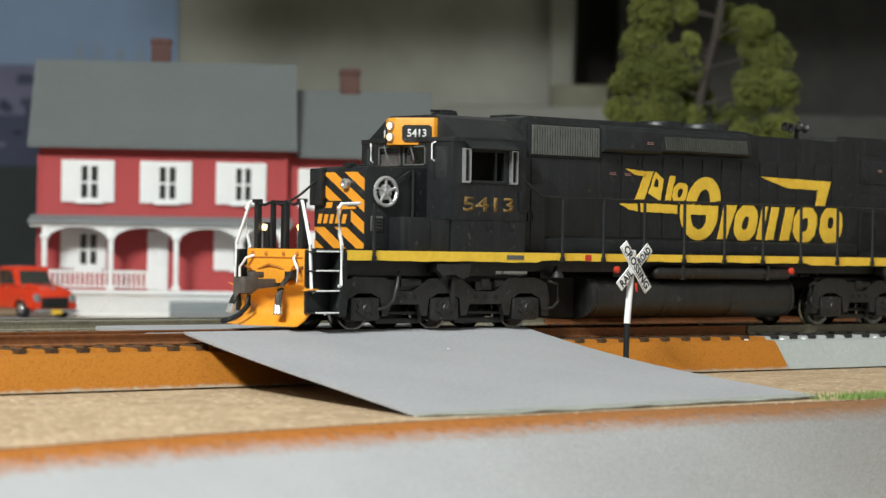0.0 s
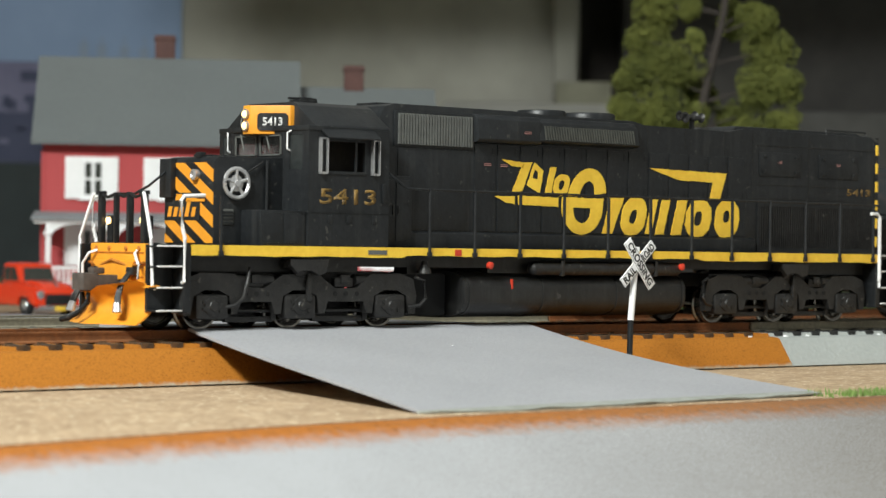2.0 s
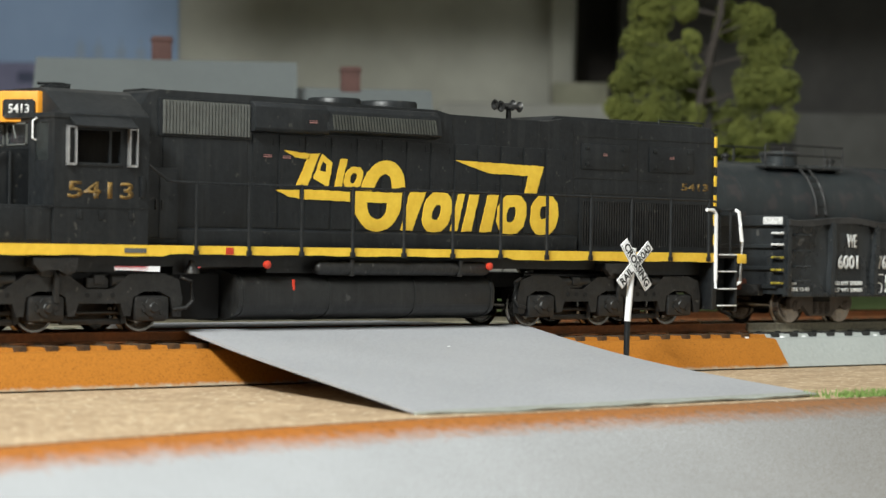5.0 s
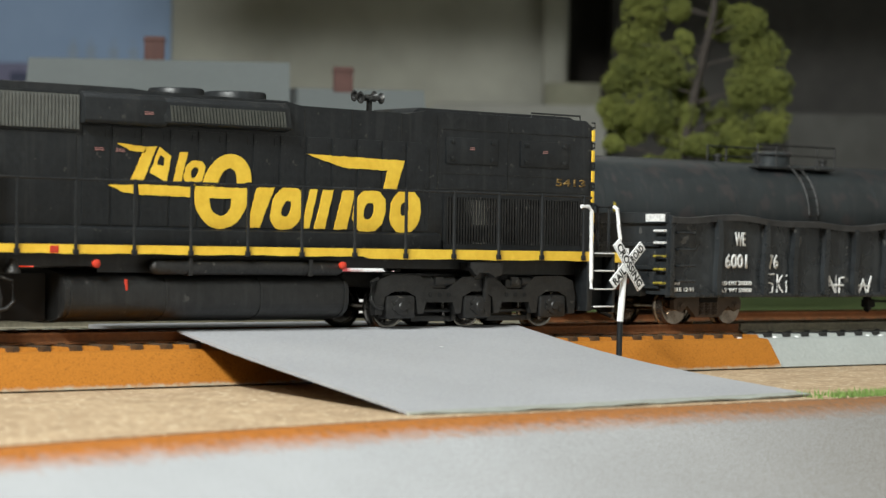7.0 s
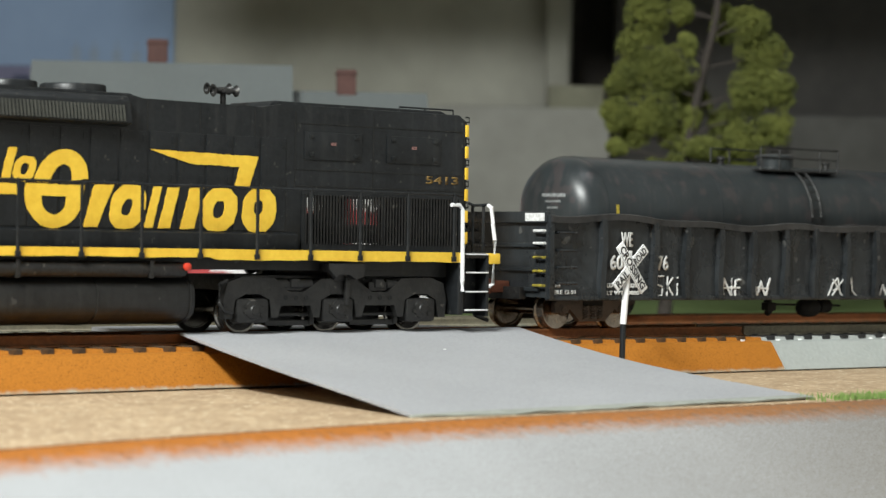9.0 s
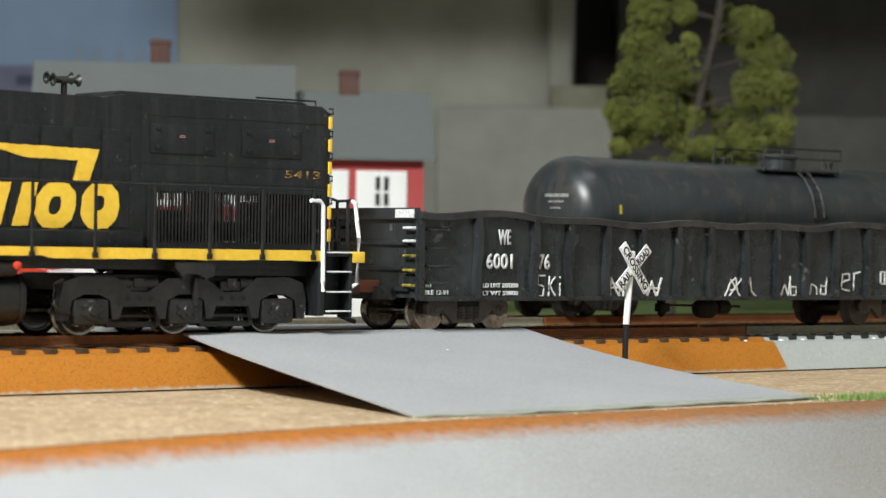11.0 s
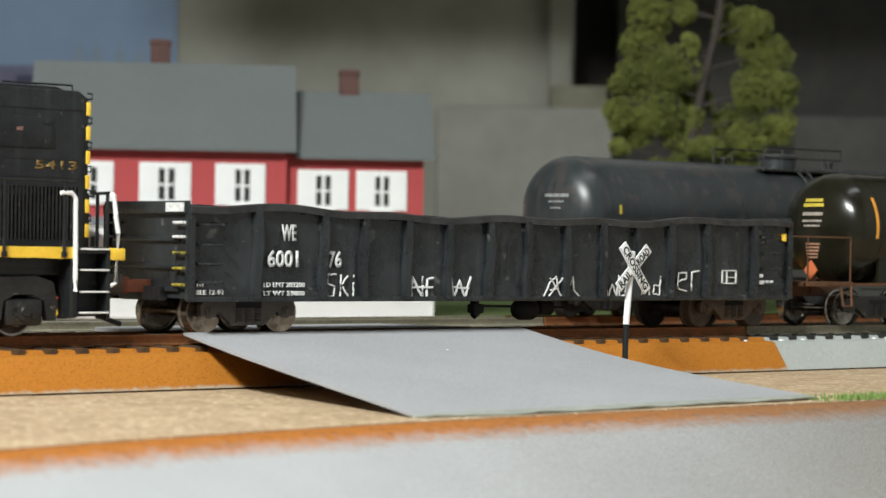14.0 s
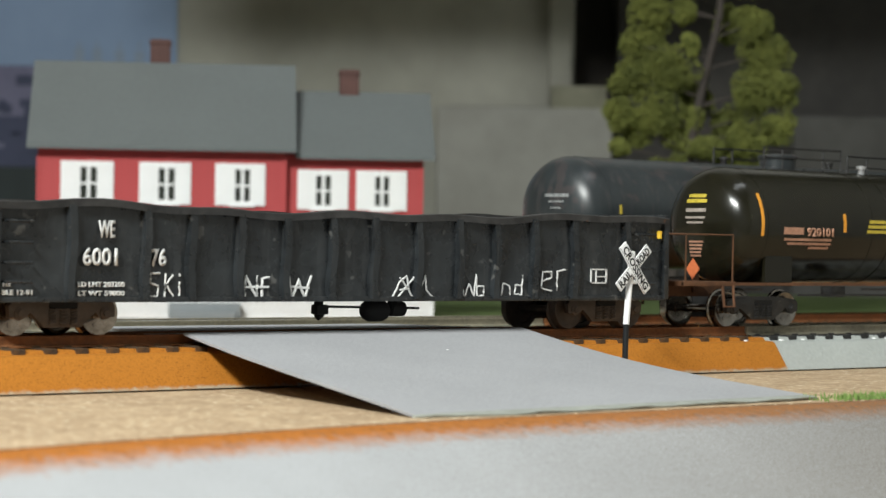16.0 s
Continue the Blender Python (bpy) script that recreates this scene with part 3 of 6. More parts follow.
def oval(cx, cz, rx, rz, lean=0.25, n=22, wob=0.03, power=0.8):
    out = []
    for i in range(n):
        a = 2 * math.pi * i / n
        c, s = math.cos(a), math.sin(a)
        u = rx * math.copysign(abs(c) ** power, c) * (1 + wob * math.sin(3.1 * i + cx))
        v = rz * math.copysign(abs(s) ** power, s) * (1 + wob * math.cos(2.3 * i + cz))
        out.append((cx + u + v * lean, cz + v))
    return out


def bar(x0, x1, z0, z1, lean=0.25):
    dz = (z1 - z0) * lean
    return [(x0, z0), (x1, z0 + 0.1), (x1 + dz, z1), (x0 + dz + 0.15, z1 - 0.1)]


def side_emblem(t, y):
    """The yellow emblem on the hood as plain bars, rings and pennants."""
    rnd = random.Random(3)

    def brushed(ring):
        # hand-painted edge: it wavers by a tenth of a millimetre
        out = []
        for (ax, az), (bx, bz) in zip(ring, ring[1:] + ring[:1]):
            ln = math.hypot(bx - ax, bz - az)
            n = max(1, int(ln / 0.8))
            for i in range(n):
                k = i / n
                d = rnd.uniform(-0.1, 0.1)
                out.append((ax + (bx - ax) * k - (bz - az) / max(ln, 0.01) * d, az + (bz - az) * k + (bx - ax) / max(ln, 0.01) * d))
        return out

    def add(poly, *holes):
        outline_part("emblem_shape", brushed(poly), YELLOW, t, y, 0.14, [brushed(h) for h in holes])
    add([(-24.0, 41.0), (-16.4, 40.4), (-16.8, 39.2), (-20.6, 39.4)])
    add([(-20.6, 32.6), (-17.2, 32.8), (-13.6, 40.6), (-16.6, 40.4)])
    add([(-15.4, 34.8), (-11.0, 32.7), (-9.8, 38.6), (-13.0, 40.5)], [(-13.6, 36.6), (-11.8, 36.4), (-11.6, 38.2), (-12.8, 38.8)])
    add(bar(-9.4, -7.2, 32.6, 39.6))
    add(oval(-3.6, 35.2, 2.7, 2.7), oval(-3.6, 35.2, 1.0, 1.2, 0.25, 12))
    add([(-26.2, 31.9), (-19.4, 32.0), (-19.4, 30.0), (-22.5, 30.4)])
    add([(-18.4, 32.2), (-4.6, 32.0), (-4.6, 29.7), (-18.2, 29.9)])
    # large upright ring, open in the middle
    def arc(cx, cz, rx, rz, a0, a1, lean=0.18, n=14):
        return [(cx + rx * math.cos(v) + rz * math.sin(v) * lean, cz + rz * math.sin(v)) for v in [math.radians(a0 + (a1 - a0) * i / n) for i in range(n + 1)]]
    add(arc(5.3, 32.5, 6.6, 7.2, 180, 8) + arc(5.3, 32.5, 2.7, 3.9, 8, 180))
    add([(11.2, 32.1), (-3.3, 32.2)] + arc(3.8, 30.0, 7.2, 7.2, 180, 360, 0.05), [(0.5, 29.6), (6.6, 29.6)] + arc(3.6, 28.4, 2.9, 2.7, 0, -180, 0.0, 8))
    add([(10.8, 23.2), (14.4, 23.2), (18.6, 32.4), (13.6, 32.3)])
    add(oval(22.2, 27.8, 4.5, 4.9, 0.2), oval(22.0, 27.7, 1.3, 1.9, 0.3, 12))
    add(bar(26.3, 28.6, 23.3, 32.4, 0.27))
    add(bar(30.0, 33.2, 23.2, 32.4, 0.27))
    add(bar(35.8, 39.6, 23.2, 32.4, 0.27))
    add(oval(46.4, 27.7, 4.9, 4.9, 0.15), oval(46.2, 27.7, 1.5, 2.0, 0.2, 12))
    add([(27.2, 40.5), (57.0, 39.9), (54.4, 32.6), (50.4, 32.6), (51.8, 37.4), (39.0, 37.6)])
    add(oval(57.4, 27.8, 4.7, 5.0, 0.1), oval(57.2, 28.4, 1.3, 1.6, 0.1, 10))


RADIATOR = material("dark_grey_louvre", (0.065, 0.066, 0.056), (0.035, 0.036, 0.031), 0.55, grain=600)
UNDERBLACK = material("underbody_black", (0.017, 0.017, 0.0165), (0.006, 0.006, 0.006), 0.45, grain=500, blotch=70, bump=0.3, third=(0.045, 0.043, 0.04), speck=0.03, streak=(0.03, 0.03, 0.029))
DECALPINK = material("faded_pink_decal", (0.42, 0.22, 0.20), (0.3, 0.13, 0.12), 0.6)
COUPLERRUST = material("dark_rust_coupler", (0.19, 0.055, 0.025), (0.11, 0.035, 0.018), 0.8, grain=900)


def locomotive():
    t = thing("locomotive", "black diesel locomotive with yellow side stripe and orange snow plow", "locomotive", place(385, 0, 0))
    # frame and walkway
    bm = nb()
    box(bm, -121, 121, -17.0, 17.0, 17.6, 19.0, 0.2)
    box(bm, -118, 118, -13, 13, 15.4, 17.7); box(bm, -118, -74, -12.9, 12.9, 13.0, 15.5); box(bm, -74, 118, -12.9, 12.9, 14.3, 15.5); box(bm, -74.2, -70.4, -12.9, 12.9, 13.0, 14.4); box(bm, -55.4, -50, -12.9, -8, 12.6, 14.4); box(bm, -30, 34, -12.9, 12.9, 13.0, 14.4); box(bm, 80, 118, -12.9, 12.9, 13.0, 14.4)
    # shade under the walkway is put into this darker black
    part("underframe", bm, UNDERBLACK, t)
    for s in (-1, 1):
        bm = nb()
        y0, y1 = sorted((s * 17.0, s * 17.6))
        # the hand-painted lower edge wanders, and drops over both trucks
        n = 130
        rows = []
        for i in range(n + 1):
            x = -120.2 + 233.0 * i / n
            low = 16.55 if x < -60 or x > 41 else 17.0
            low += 0.07 * math.sin(x * 0.21) + 0.05 * math.sin(x * 0.67 + 1)
            rows.append([bm.verts.new((x, y, z)) for y, z in ((y0, low), (y1, low), (y1, 18.9), (y0, 18.9))])
        for a, b in zip(rows, rows[1:]):
            for k in range(4):
                bm.faces.new((a[k], b[k], b[(k + 1) % 4], a[(k + 1) % 4]))
        bm.faces.new(rows[0]); bm.faces.new(rows[-1][::-1])
        bmesh.ops.recalc_face_normals(bm, faces=bm.faces[:])
        part("sill_stripe", bm, YELLOW, t, "hand-painted yellow sill stripe")
    bm = nb(); box(bm, -71, -65.5, -17.75, -17.5, 17.2, 18.2); part("builder_plate", bm, GRILLE, t)
    bm = nb(); box(bm, -44.6, -42.6, -17.75, -17.5, 17.1, 18.6); part("fuel_filler_mark", bm, REDP, t)
    for x in (-33.0, 33.5):
        bm = nb(); lathe(bm, [(0, 0.9), (0.8, 0.9), (1.1, 0.5)], (x, -16.8, 14.9), (0, -1, 0), 12); part("cutoff_button", bm, REDP, t)
    bm = nb(); box(bm, -24.5, -24.0, -15.7, -15.2, 9.2, 11.6); part("fuel_gauge_mark", bm, REDP, t)
    bm = nb(); lathe(bm, [(0, 1.3), (0.5, 1.3), (0.5, 0.8), (0.3, 0.8)], (-19.5, -15.0, 8.6), (0, -1, 0), 16); part("filler_cap", bm, GRIME, t)

    # nose
    bm = nb(); prism(bm, [(-109, 19), (-109, 37.6), (-107.6, 38.8), (-89.5, 38.9), (-89.5, 19)], "y", -9.5, 9.5, 0.35); part("nose", bm, BLACK, t)
    for i in range(8):
        z = 11.5 + i * 5.1
        lo = [(-9.4, z - 4.0), (9.4, z + 7.2), (9.4, z + 9.9), (-9.4, z - 1.3)]
        def cut(poly, lim, keep):
            out = []
            for a, b in zip(poly, poly[1:] + poly[:1]):
                ia, ib = keep(a[1], lim), keep(b[1], lim)
                if ia:
                    out.append(a)
                if ia != ib:
                    k = (lim - a[1]) / (b[1] - a[1])
                    out.append((a[0] + (b[0] - a[0]) * k, lim))
            return out
        poly = cut(cut(lo, 37.4, lambda v, l: v <= l), 19.3, lambda v, l: v >= l)
        if len(poly) >= 3:
            bm = nb(); prism(bm, poly, "x", -109.2, -108.95); part("nose_stripe", bm, ORANGE, t)
    for y0, z0, w, h in ((8.2, 25.2, 1.5, 2.3), (5.9, 25.2, 1.5, 2.2), (3.6, 25.2, 1.4, 2.2), (1.3, 25.2, 1.5, 3.6), (-1.2, 25.2, 1.5, 2.2), (5.0, 28.9, 2.4, 1.4), (0.8, 28.6, 4.2, 0.8), (-3.4, 28.6, 3.0, 0.6)):
        bm = nb(); prism(bm, [(y0, z0), (y0 - w, z0), (y0 - w - 0.3 * h, z0 + h), (y0 - 0.3 * h, z0 + h)], "x", -109.36, -109.15); part("nose_emblem_bar", bm, ORANGE, t)
    bm = nb(); box(bm, -109.32, -109.12, -4.6, 9.3, 24.4, 30.6); part("nose_emblem_ground", bm, BLACK, t)
    bm = nb(); lathe(bm, [(0, 1.2), (1.2, 1.25), (1.4, 0.8), (1.1, 0.5)], (-109.1, -3.2, 34.6), (-1, 0, 0), 16); part("nose_lamp", bm, SILVER, t)
    bm = nb(); box(bm, -110.6, -108.9, 5.2, 9.8, 29.5, 38.4, 0.3); part("nose_marker_box", bm, BLACK, t)
    bm = nb(); box(bm, -107, -93, -1.5, 1.5, 38.7, 39.4, 0.2); box(bm, -108.2, -106.6, -3, -1, 38.5, 39.8, 0.2); part("nose_top_plate", bm, BLACK, t)
    bm = nb()
    ring = [(-103.4 + 3.3 * math.cos(a), -10.5, 32.8 + 3.3 * math.sin(a)) for a in [2 * math.pi * i / 24 for i in range(25)]]
    tube(bm, ring, 0.5)
    lathe(bm, [(0, 1.9), (0.5, 1.9), (0.8, 0.8), (1.2, 0.7)], (-103.4, -9.9, 32.8), (0, -1, 0), 14)
    for k in range(5):
        a = math.pi / 2 + k * 2 * math.pi / 5
        tube(bm, [(-103.4, -10.4, 32.8), (-103.4 + 3.2 * math.cos(a), -10.5, 32.8 + 3.2 * math.sin(a))], 0.38)
    part("brake_wheel", bm, SILVER, t, "silver hand brake wheel")
    bm = nb(); tube(bm, [(-103.4, -10.2, 33.5), (-96, -10.2, 37.8)], 0.25); part("brake_chain", bm, GRIME, t)
    for s in (-1, 1):
        bm = nb()
        box(bm, -101.4, -88.6, *sorted((s * 9.4, s * 17.0)), 19, 26.9, 0.25)
        box(bm, -101.0, -95.4, *sorted((s * 16.9, s * 17.15)), 19.6, 26.3, 0.08)
        box(bm, -94.9, -89.2, *sorted((s * 16.9, s * 17.15)), 19.6, 26.3, 0.08)
        part("battery_box", bm, BLACK, t)
    bm = nb(); box(bm, -107.2, -103.6, -9.75, -9.5, 23.4, 27.0, 0.1); part("nose_vent_frame", bm, GRILLE, t)
    bm = nb()
    for i in range(4):
        box(bm, -106.9, -103.9, -9.95, -9.7, 23.7 + i * 0.8, 24.1 + i * 0.8)
    part("nose_vent_slats", bm, BLACK, t)
    bm = nb(); tube(bm, [(-94.6, -9.9, 26.5), (-94.6, -9.9, 38.2)], 0.35); part("nose_pipe", bm, BLACK, t)

    # cab: walls with real openings
    for s in (-1, 1):
        bm = nb()
        y0, y1 = sorted((s * 16.6, s * 17.4))
        box(bm, -88.5, -65, y0, y1, 19, 35.9)
        box(bm, -88.5, -83.2, y0, y1, 35.9, 42.9)
        box(bm, -72.2, -65, y0, y1, 35.9, 42.9)
        box(bm, -88.5, -65, y0, y1, 42.9, 46.2)
        part("cab_side", bm, BLACK, t)
        bm = nb()
        for z0, z1, k0, k1 in ((19, 36.4, 0, 1), (44.3, 46.2, 0, 1), (36.3, 44.4, 0, 0.24), (36.3, 44.4, 0.74, 1)):
            a, b = (-89.9 + 1.4 * k0, s * (9.9 + 7.5 * k0)), (-89.9 + 1.4 * k1, s * (9.9 + 7.5 * k1))
            prism(bm, [a, b, (b[0] + 0.8, b[1] - s * 0.2), (a[0] + 0.8, a[1] - s * 0.2)], "z", z0, z1)
        part("cab_corner_panel", bm, BLACK, t)
        bm = nb()
        a, b = (-89.4, s * 11.6), (-88.7, s * 15.5)
        prism(bm, [a, b, (b[0] + 0.3, b[1]), (a[0] + 0.3, a[1])], "z", 36.3, 44.4)
        part("corner_pane", bm, CABGLASS, t, "dark dusty side pane")
        for x in (-85.8, -70.6):
            bm = nb()
            yo = s * 17.5
            box(bm, x, x + 0.3, *sorted((yo, s * 18.6)), 35.6, 43.6)
            box(bm, x + 2.1, x + 2.4, *sorted((yo, s * 18.2)), 35.6, 43.6)
            box(bm, x, x + 2.4, *sorted((yo, s * 17.9)), 35.4, 35.9)
            box(bm, x, x + 2.4, *sorted((yo, s * 17.9)), 43.3, 43.7)
            part("wind_deflector", bm, SILVER, t, "silver-edged wind deflector")
        bm = nb()
        box(bm, -83.4, -72.0, *sorted((s * 17.2, s * 17.7)), 35.4, 36.1, 0.1)
        box(bm, -75.0, -74.4, *sorted((s * 16.8, s * 17.3)), 36, 43)
        part("window_sash", bm, BLACK, t)
        bm = nb(); prism(bm, [(s * 17.3, 45.3), (s * 19.9, 43.4), (s * 20.1, 43.7), (s * 17.3, 45.9)], "x", -85.0, -69.6); part("sun_visor", bm, BLACK, t)
        bm = nb()
        for x in (-83, -77.5, -70):
            box(bm, x, x + 1.4, *sorted((s * 17.4, s * 17.6)), 24.2, 26.0, 0.1)
        box(bm, -91, -65, *sorted((s * 17.4, s * 17.55)), 26.6, 26.9)
        box(bm, -67.2, -66.2, *sorted((s * 17.4, s * 17.9)), 29, 33.5, 0.1)
        part("cab_rivet_plates", bm, BLACK, t)
        bm = nb(); tube(bm, [(-89.5, s * 11.6, 40.6), (-90.3, s * 11.6, 41.0), (-90.3, s * 11.6, 44.6), (-89.7, s * 12.4, 45.2)], 0.22); part("cab_grab_iron", bm, WHITE, t)
    bm = nb()
    box(bm, -89.9, -89.1, -9.9, 9.9, 19, 39.6)
    for y0, y1 in ((-9.9, -9.0), (-0.5, 0.5), (9.0, 9.9)):
        box(bm, -89.9, -89.1, y0, y1, 39.6, 44.3)
    box(bm, -89.9, -89.1, -9.9, 9.9, 44.3, 46.0)
    part("cab_front", bm, BLACK, t)
    bm = nb(); box(bm, -66, -65.2, -17.2, 17.2, 19, 46.2); part("cab_rear", bm, BLACK, t)
    for y0, y1 in ((-8.9, -0.6), (0.6, 8.9)):
        bm = nb(); box(bm, -89.7, -89.4, y0, y1, 39.7, 44.2); part("windscreen_pane", bm, GLASS, t).visible_shadow = False
        bm = nb()
        for a, b, c, d in ((y0, y1, 39.6, 39.9), (y0, y1, 44.0, 44.3), (y0, y0 + 0.3, 39.6, 44.3), (y1 - 0.3, y1, 39.6, 44.3)):
            box(bm, -90.15, -89.85, a, b, c, d)
        part("windscreen_gasket", bm, GRILLE, t)
    for y in (-3.4, 6.5):
        bm = nb(); tube(bm, [(-90.3, y, 44.6), (-90.4, y - 1.6, 41.0)], 0.16); part("wiper", bm, GRILLE, t)
    # the unlit inside of the cab is put into this near-black colour
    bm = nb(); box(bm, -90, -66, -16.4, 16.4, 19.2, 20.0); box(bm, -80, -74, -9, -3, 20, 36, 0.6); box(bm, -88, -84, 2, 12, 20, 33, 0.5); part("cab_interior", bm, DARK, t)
    bm = nb(); prism(bm, [(-17.5, 45.9), (-16.8, 46.6), (-10.4, 51.2), (-8.6, 52.0), (8.6, 52.0), (10.4, 51.2), (16.8, 46.6), (17.5, 45.9)], "x", -86.6, -64.8, 0.2); part("cab_roof", bm, BLACK, t)
    bm = nb(); box(bm, -84, -78.6, -7.4, -3.6, 51.9, 52.7, 0.2); box(bm, -82.8, -79.5, -6.6, -4.4, 52.6, 53.4, 0.2); tube(bm, [(-85.6, -5.5, 53.0), (-77.6, -5.5, 53.0)], 0.3); part("roof_hatch", bm, BLACK, t)
    bm = nb(); prism(bm, [(-90.4, -9.9), (-88.6, -17.6), (-80, -17.6), (-80, 17.6), (-88.6, 17.6), (-90.4, 9.9)], "z", 45.2, 46.3, 0.1); part("cab_brow", bm, BLACK, t)
    # headlight and number boards, swept back on both sides
    bm = nb(); prism(bm, [(-93.4, 1.2), (-93.4, -1.2), (-87.7, -9.2), (-85.0, -9.2), (-85.0, 9.2), (-87.7, 9.2)], "z", 44.5, 51.1, 0.25); part("headlight_housing", bm, ORANGE, t, "orange headlight and number board housing")
    for s in (-1, 1):
        ang = math.degrees(math.atan2(8.0, 5.7))
        base = place(-93.4, s * 1.2, 45.5, 0, 0, -ang if s < 0 else 180 + ang)
        bm = nb()
        if s < 0:
            prism(bm, [(2.0, 0.3), (2.6, -0.2), (8.7, -0.2), (9.3, 0.3), (9.3, 3.3), (8.7, 3.8), (2.6, 3.8), (2.0, 3.3)], "y", -0.45, 0.1)
        else:
            prism(bm, [(-2.0, 0.3), (-2.6, -0.2), (-8.7, -0.2), (-9.3, 0.3), (-9.3, 3.3), (-8.7, 3.8), (-2.6, 3.8), (-2.0, 3.3)], "y", -0.45, 0.1)
        part("number_board", bm, BLACK, t, at=base)
        word("number_board_figures", "5413", CHALK, t, base @ place(3.3 if s < 0 else -8.0, -0.46, 0.95), 1.8, 4.8, 0.08)
    for z in (46.4, 49.1):
        bm = nb(); lathe(bm, [(0, 1.15), (0.7, 1.2), (0.8, 0.95), (0.4, 0.8)], (-93.3, 0, z), (-1, 0, 0), 16); h = part("headlight", bm, SILVER, t)
        bm = nb(); lathe(bm, [(0, 0.8), (0.35, 0.7), (0.6, 0.4)], (-93.9, 0, z), (-1, 0, 0), 12); part("lens", bm, LAMP, h, "lit warm lens")

    # long hood
    bm = nb()
    prism(bm, [(-65, 19), (-65, 46), (-60.5, 52.3), (-58, 53.0), (-20, 53.0), (-17, 52.4), (22, 52.4), (26, 51.2), (58, 51.2), (64, 52.2), (117.5, 52.2), (120, 50.5), (120, 19), (118.2, 19), (118.2, 32.2), (70.2, 32.2), (70.2, 19)], "y", -10.4, 10.4, 0.3)
    part("long_hood", bm, BLACK, t)
    bm = nb(); prism(bm, [(-11.6, 19), (-11.6, 22.4), (-10.2, 23), (10.2, 23), (11.6, 22.4), (11.6, 19)], "x", -64, 68, 0.15); part("hood_base", bm, BLACK, t)
    xs = [-33 + 7.55 * i for i in range(14)]
    for s in (-1, 1):
        bm = nb(); box(bm, 0.32, 7.2, -0.22, 0.1, 23.2, 44.4, 0.08)
        for z in (25, 33.5, 42):
            box(bm, 6.0, 7.1, -0.32, -0.1, z, z + 1.6, 0.06)
            box(bm, 0.4, 1.1, -0.3, -0.1, z + 0.3, z + 1.2, 0.06)
        first = None
        for x in xs[:-1]:
            at = place(x, s * 10.4, 0, 0, 0, 0 if s < 0 else 180) if s < 0 else place(x + 7.5, 10.4, 0, 0, 0, 180)
            first = part("hood_door", bm, BLACK, t, at=at, smooth=0) if first is None else again("hood_door", first, t, at)
        for x0, x1 in ((-64, -57.5), (-57, -34)):
            bm = nb(); box(bm, x0 + 0.2, x1 - 0.2, *sorted((s * 10.3, s * 10.6)), 23.2, 42.6, 0.06); part("hood_panel", bm, BLACK, t)
        bm = nb(); box(bm, -64.9, -54.4, *sorted((s * 10.2, s * 13.2)), 19.2, 35.8, 0.3)
        box(bm, -64.4, -59.9, *sorted((s * 13.1, s * 13.4)), 20.4, 34.8, 0.1); box(bm, -59.4, -54.9, *sorted((s * 13.1, s * 13.4)), 20.4, 34.8, 0.1)
        cab_box = part("electrical_cabinet", bm, BLACK, t)
        for x in (-60.6, -59.0):
            bm = nb(); box(bm, x, x + 0.4, *sorted((s * 13.3, s * 13.7)), 26.6, 28.8, 0.08); part("latch", bm, GRIME, cab_box)
        # inlet grille behind the cab
        bm = nb(); box(bm, -58.2, -33.0, *sorted((s * 10.3, s * 10.9)), 42.9, 51.3, 0.2); part("grille_frame", bm, BLACK, t)
        bm = nb()
        for i in range(27):
            x = -57.1 + i * 0.87
            box(bm, x, x + 0.5, *sorted((s * 10.8, s * 11.3)), 43.5, 50.7)
        box(bm, -57.2, -33.7, *sorted((s * 10.7, s * 10.98)), 43.4, 50.8)
        part("grille_slats", bm, GRILLE, t, "grey vertical grille slats")
        # blower box and radiator box overhanging the walkway
        bm = nb(); prism(bm, [(s * 10, 44.6), (s * 12.6, 44.9), (s * 13.1, 45.6), (s * 12.7, 50.4), (s * 11.6, 51.6), (s * 10, 51.8)], "x", -33.6, -12.6, 0.2); part("blower_box", bm, BLACK, t)
        bm = nb(); prism(bm, [(s * 10, 45.0), (s * 12.9, 45.5), (s * 13.3, 45.9), (s * 12.4, 50.4), (s * 11.2, 51.6), (s * 10, 51.8)], "x", -13.4, 21.4, 0.2); part("radiator_box", bm, BLACK, t)
        bm = nb()
        for i in range(36):
            x = -11.6 + i * 0.88
            prism(bm, [(s * 13.0, 46.1), (s * 13.6, 46.1), (s * 12.9, 49.6), (s * 12.3, 49.6)], "x", x, x + 0.42)
        part("radiator_slats", bm, RADIATOR, t, "grey radiator louvre slats")
        for x, z in ((-18.5, 47.3), (-29.6, 39.2), (-24.2, 39.1)):
            bm = nb(); y = s * (13.1 if x == -18.5 else 10.7); box(bm, x, x + 2.2, *sorted((y, y + s * 0.12)), z, z + 0.22); box(bm, x, x + 2.2, *sorted((y, y + s * 0.12)), z + 0.45, z + 0.6); part("warning_decal", bm, DECALPINK, t)
        for x0, x1 in ((70.2, 87.0), (94.7, 111.4)):
            bm = nb(); box(bm, x0, x1, *sorted((s * 10.3, s * 10.68)), 39.8, 46.2, 0.08)
            for z in (40.6, 44.8):
                for x in (x0 + 1.2, x1 - 2.4):
                    box(bm, x, x + 1.2, *sorted((s * 10.6, s * 10.95)), z, z + 0.8, 0.06)
            d = part("hood_hatch", bm, BLACK, t)
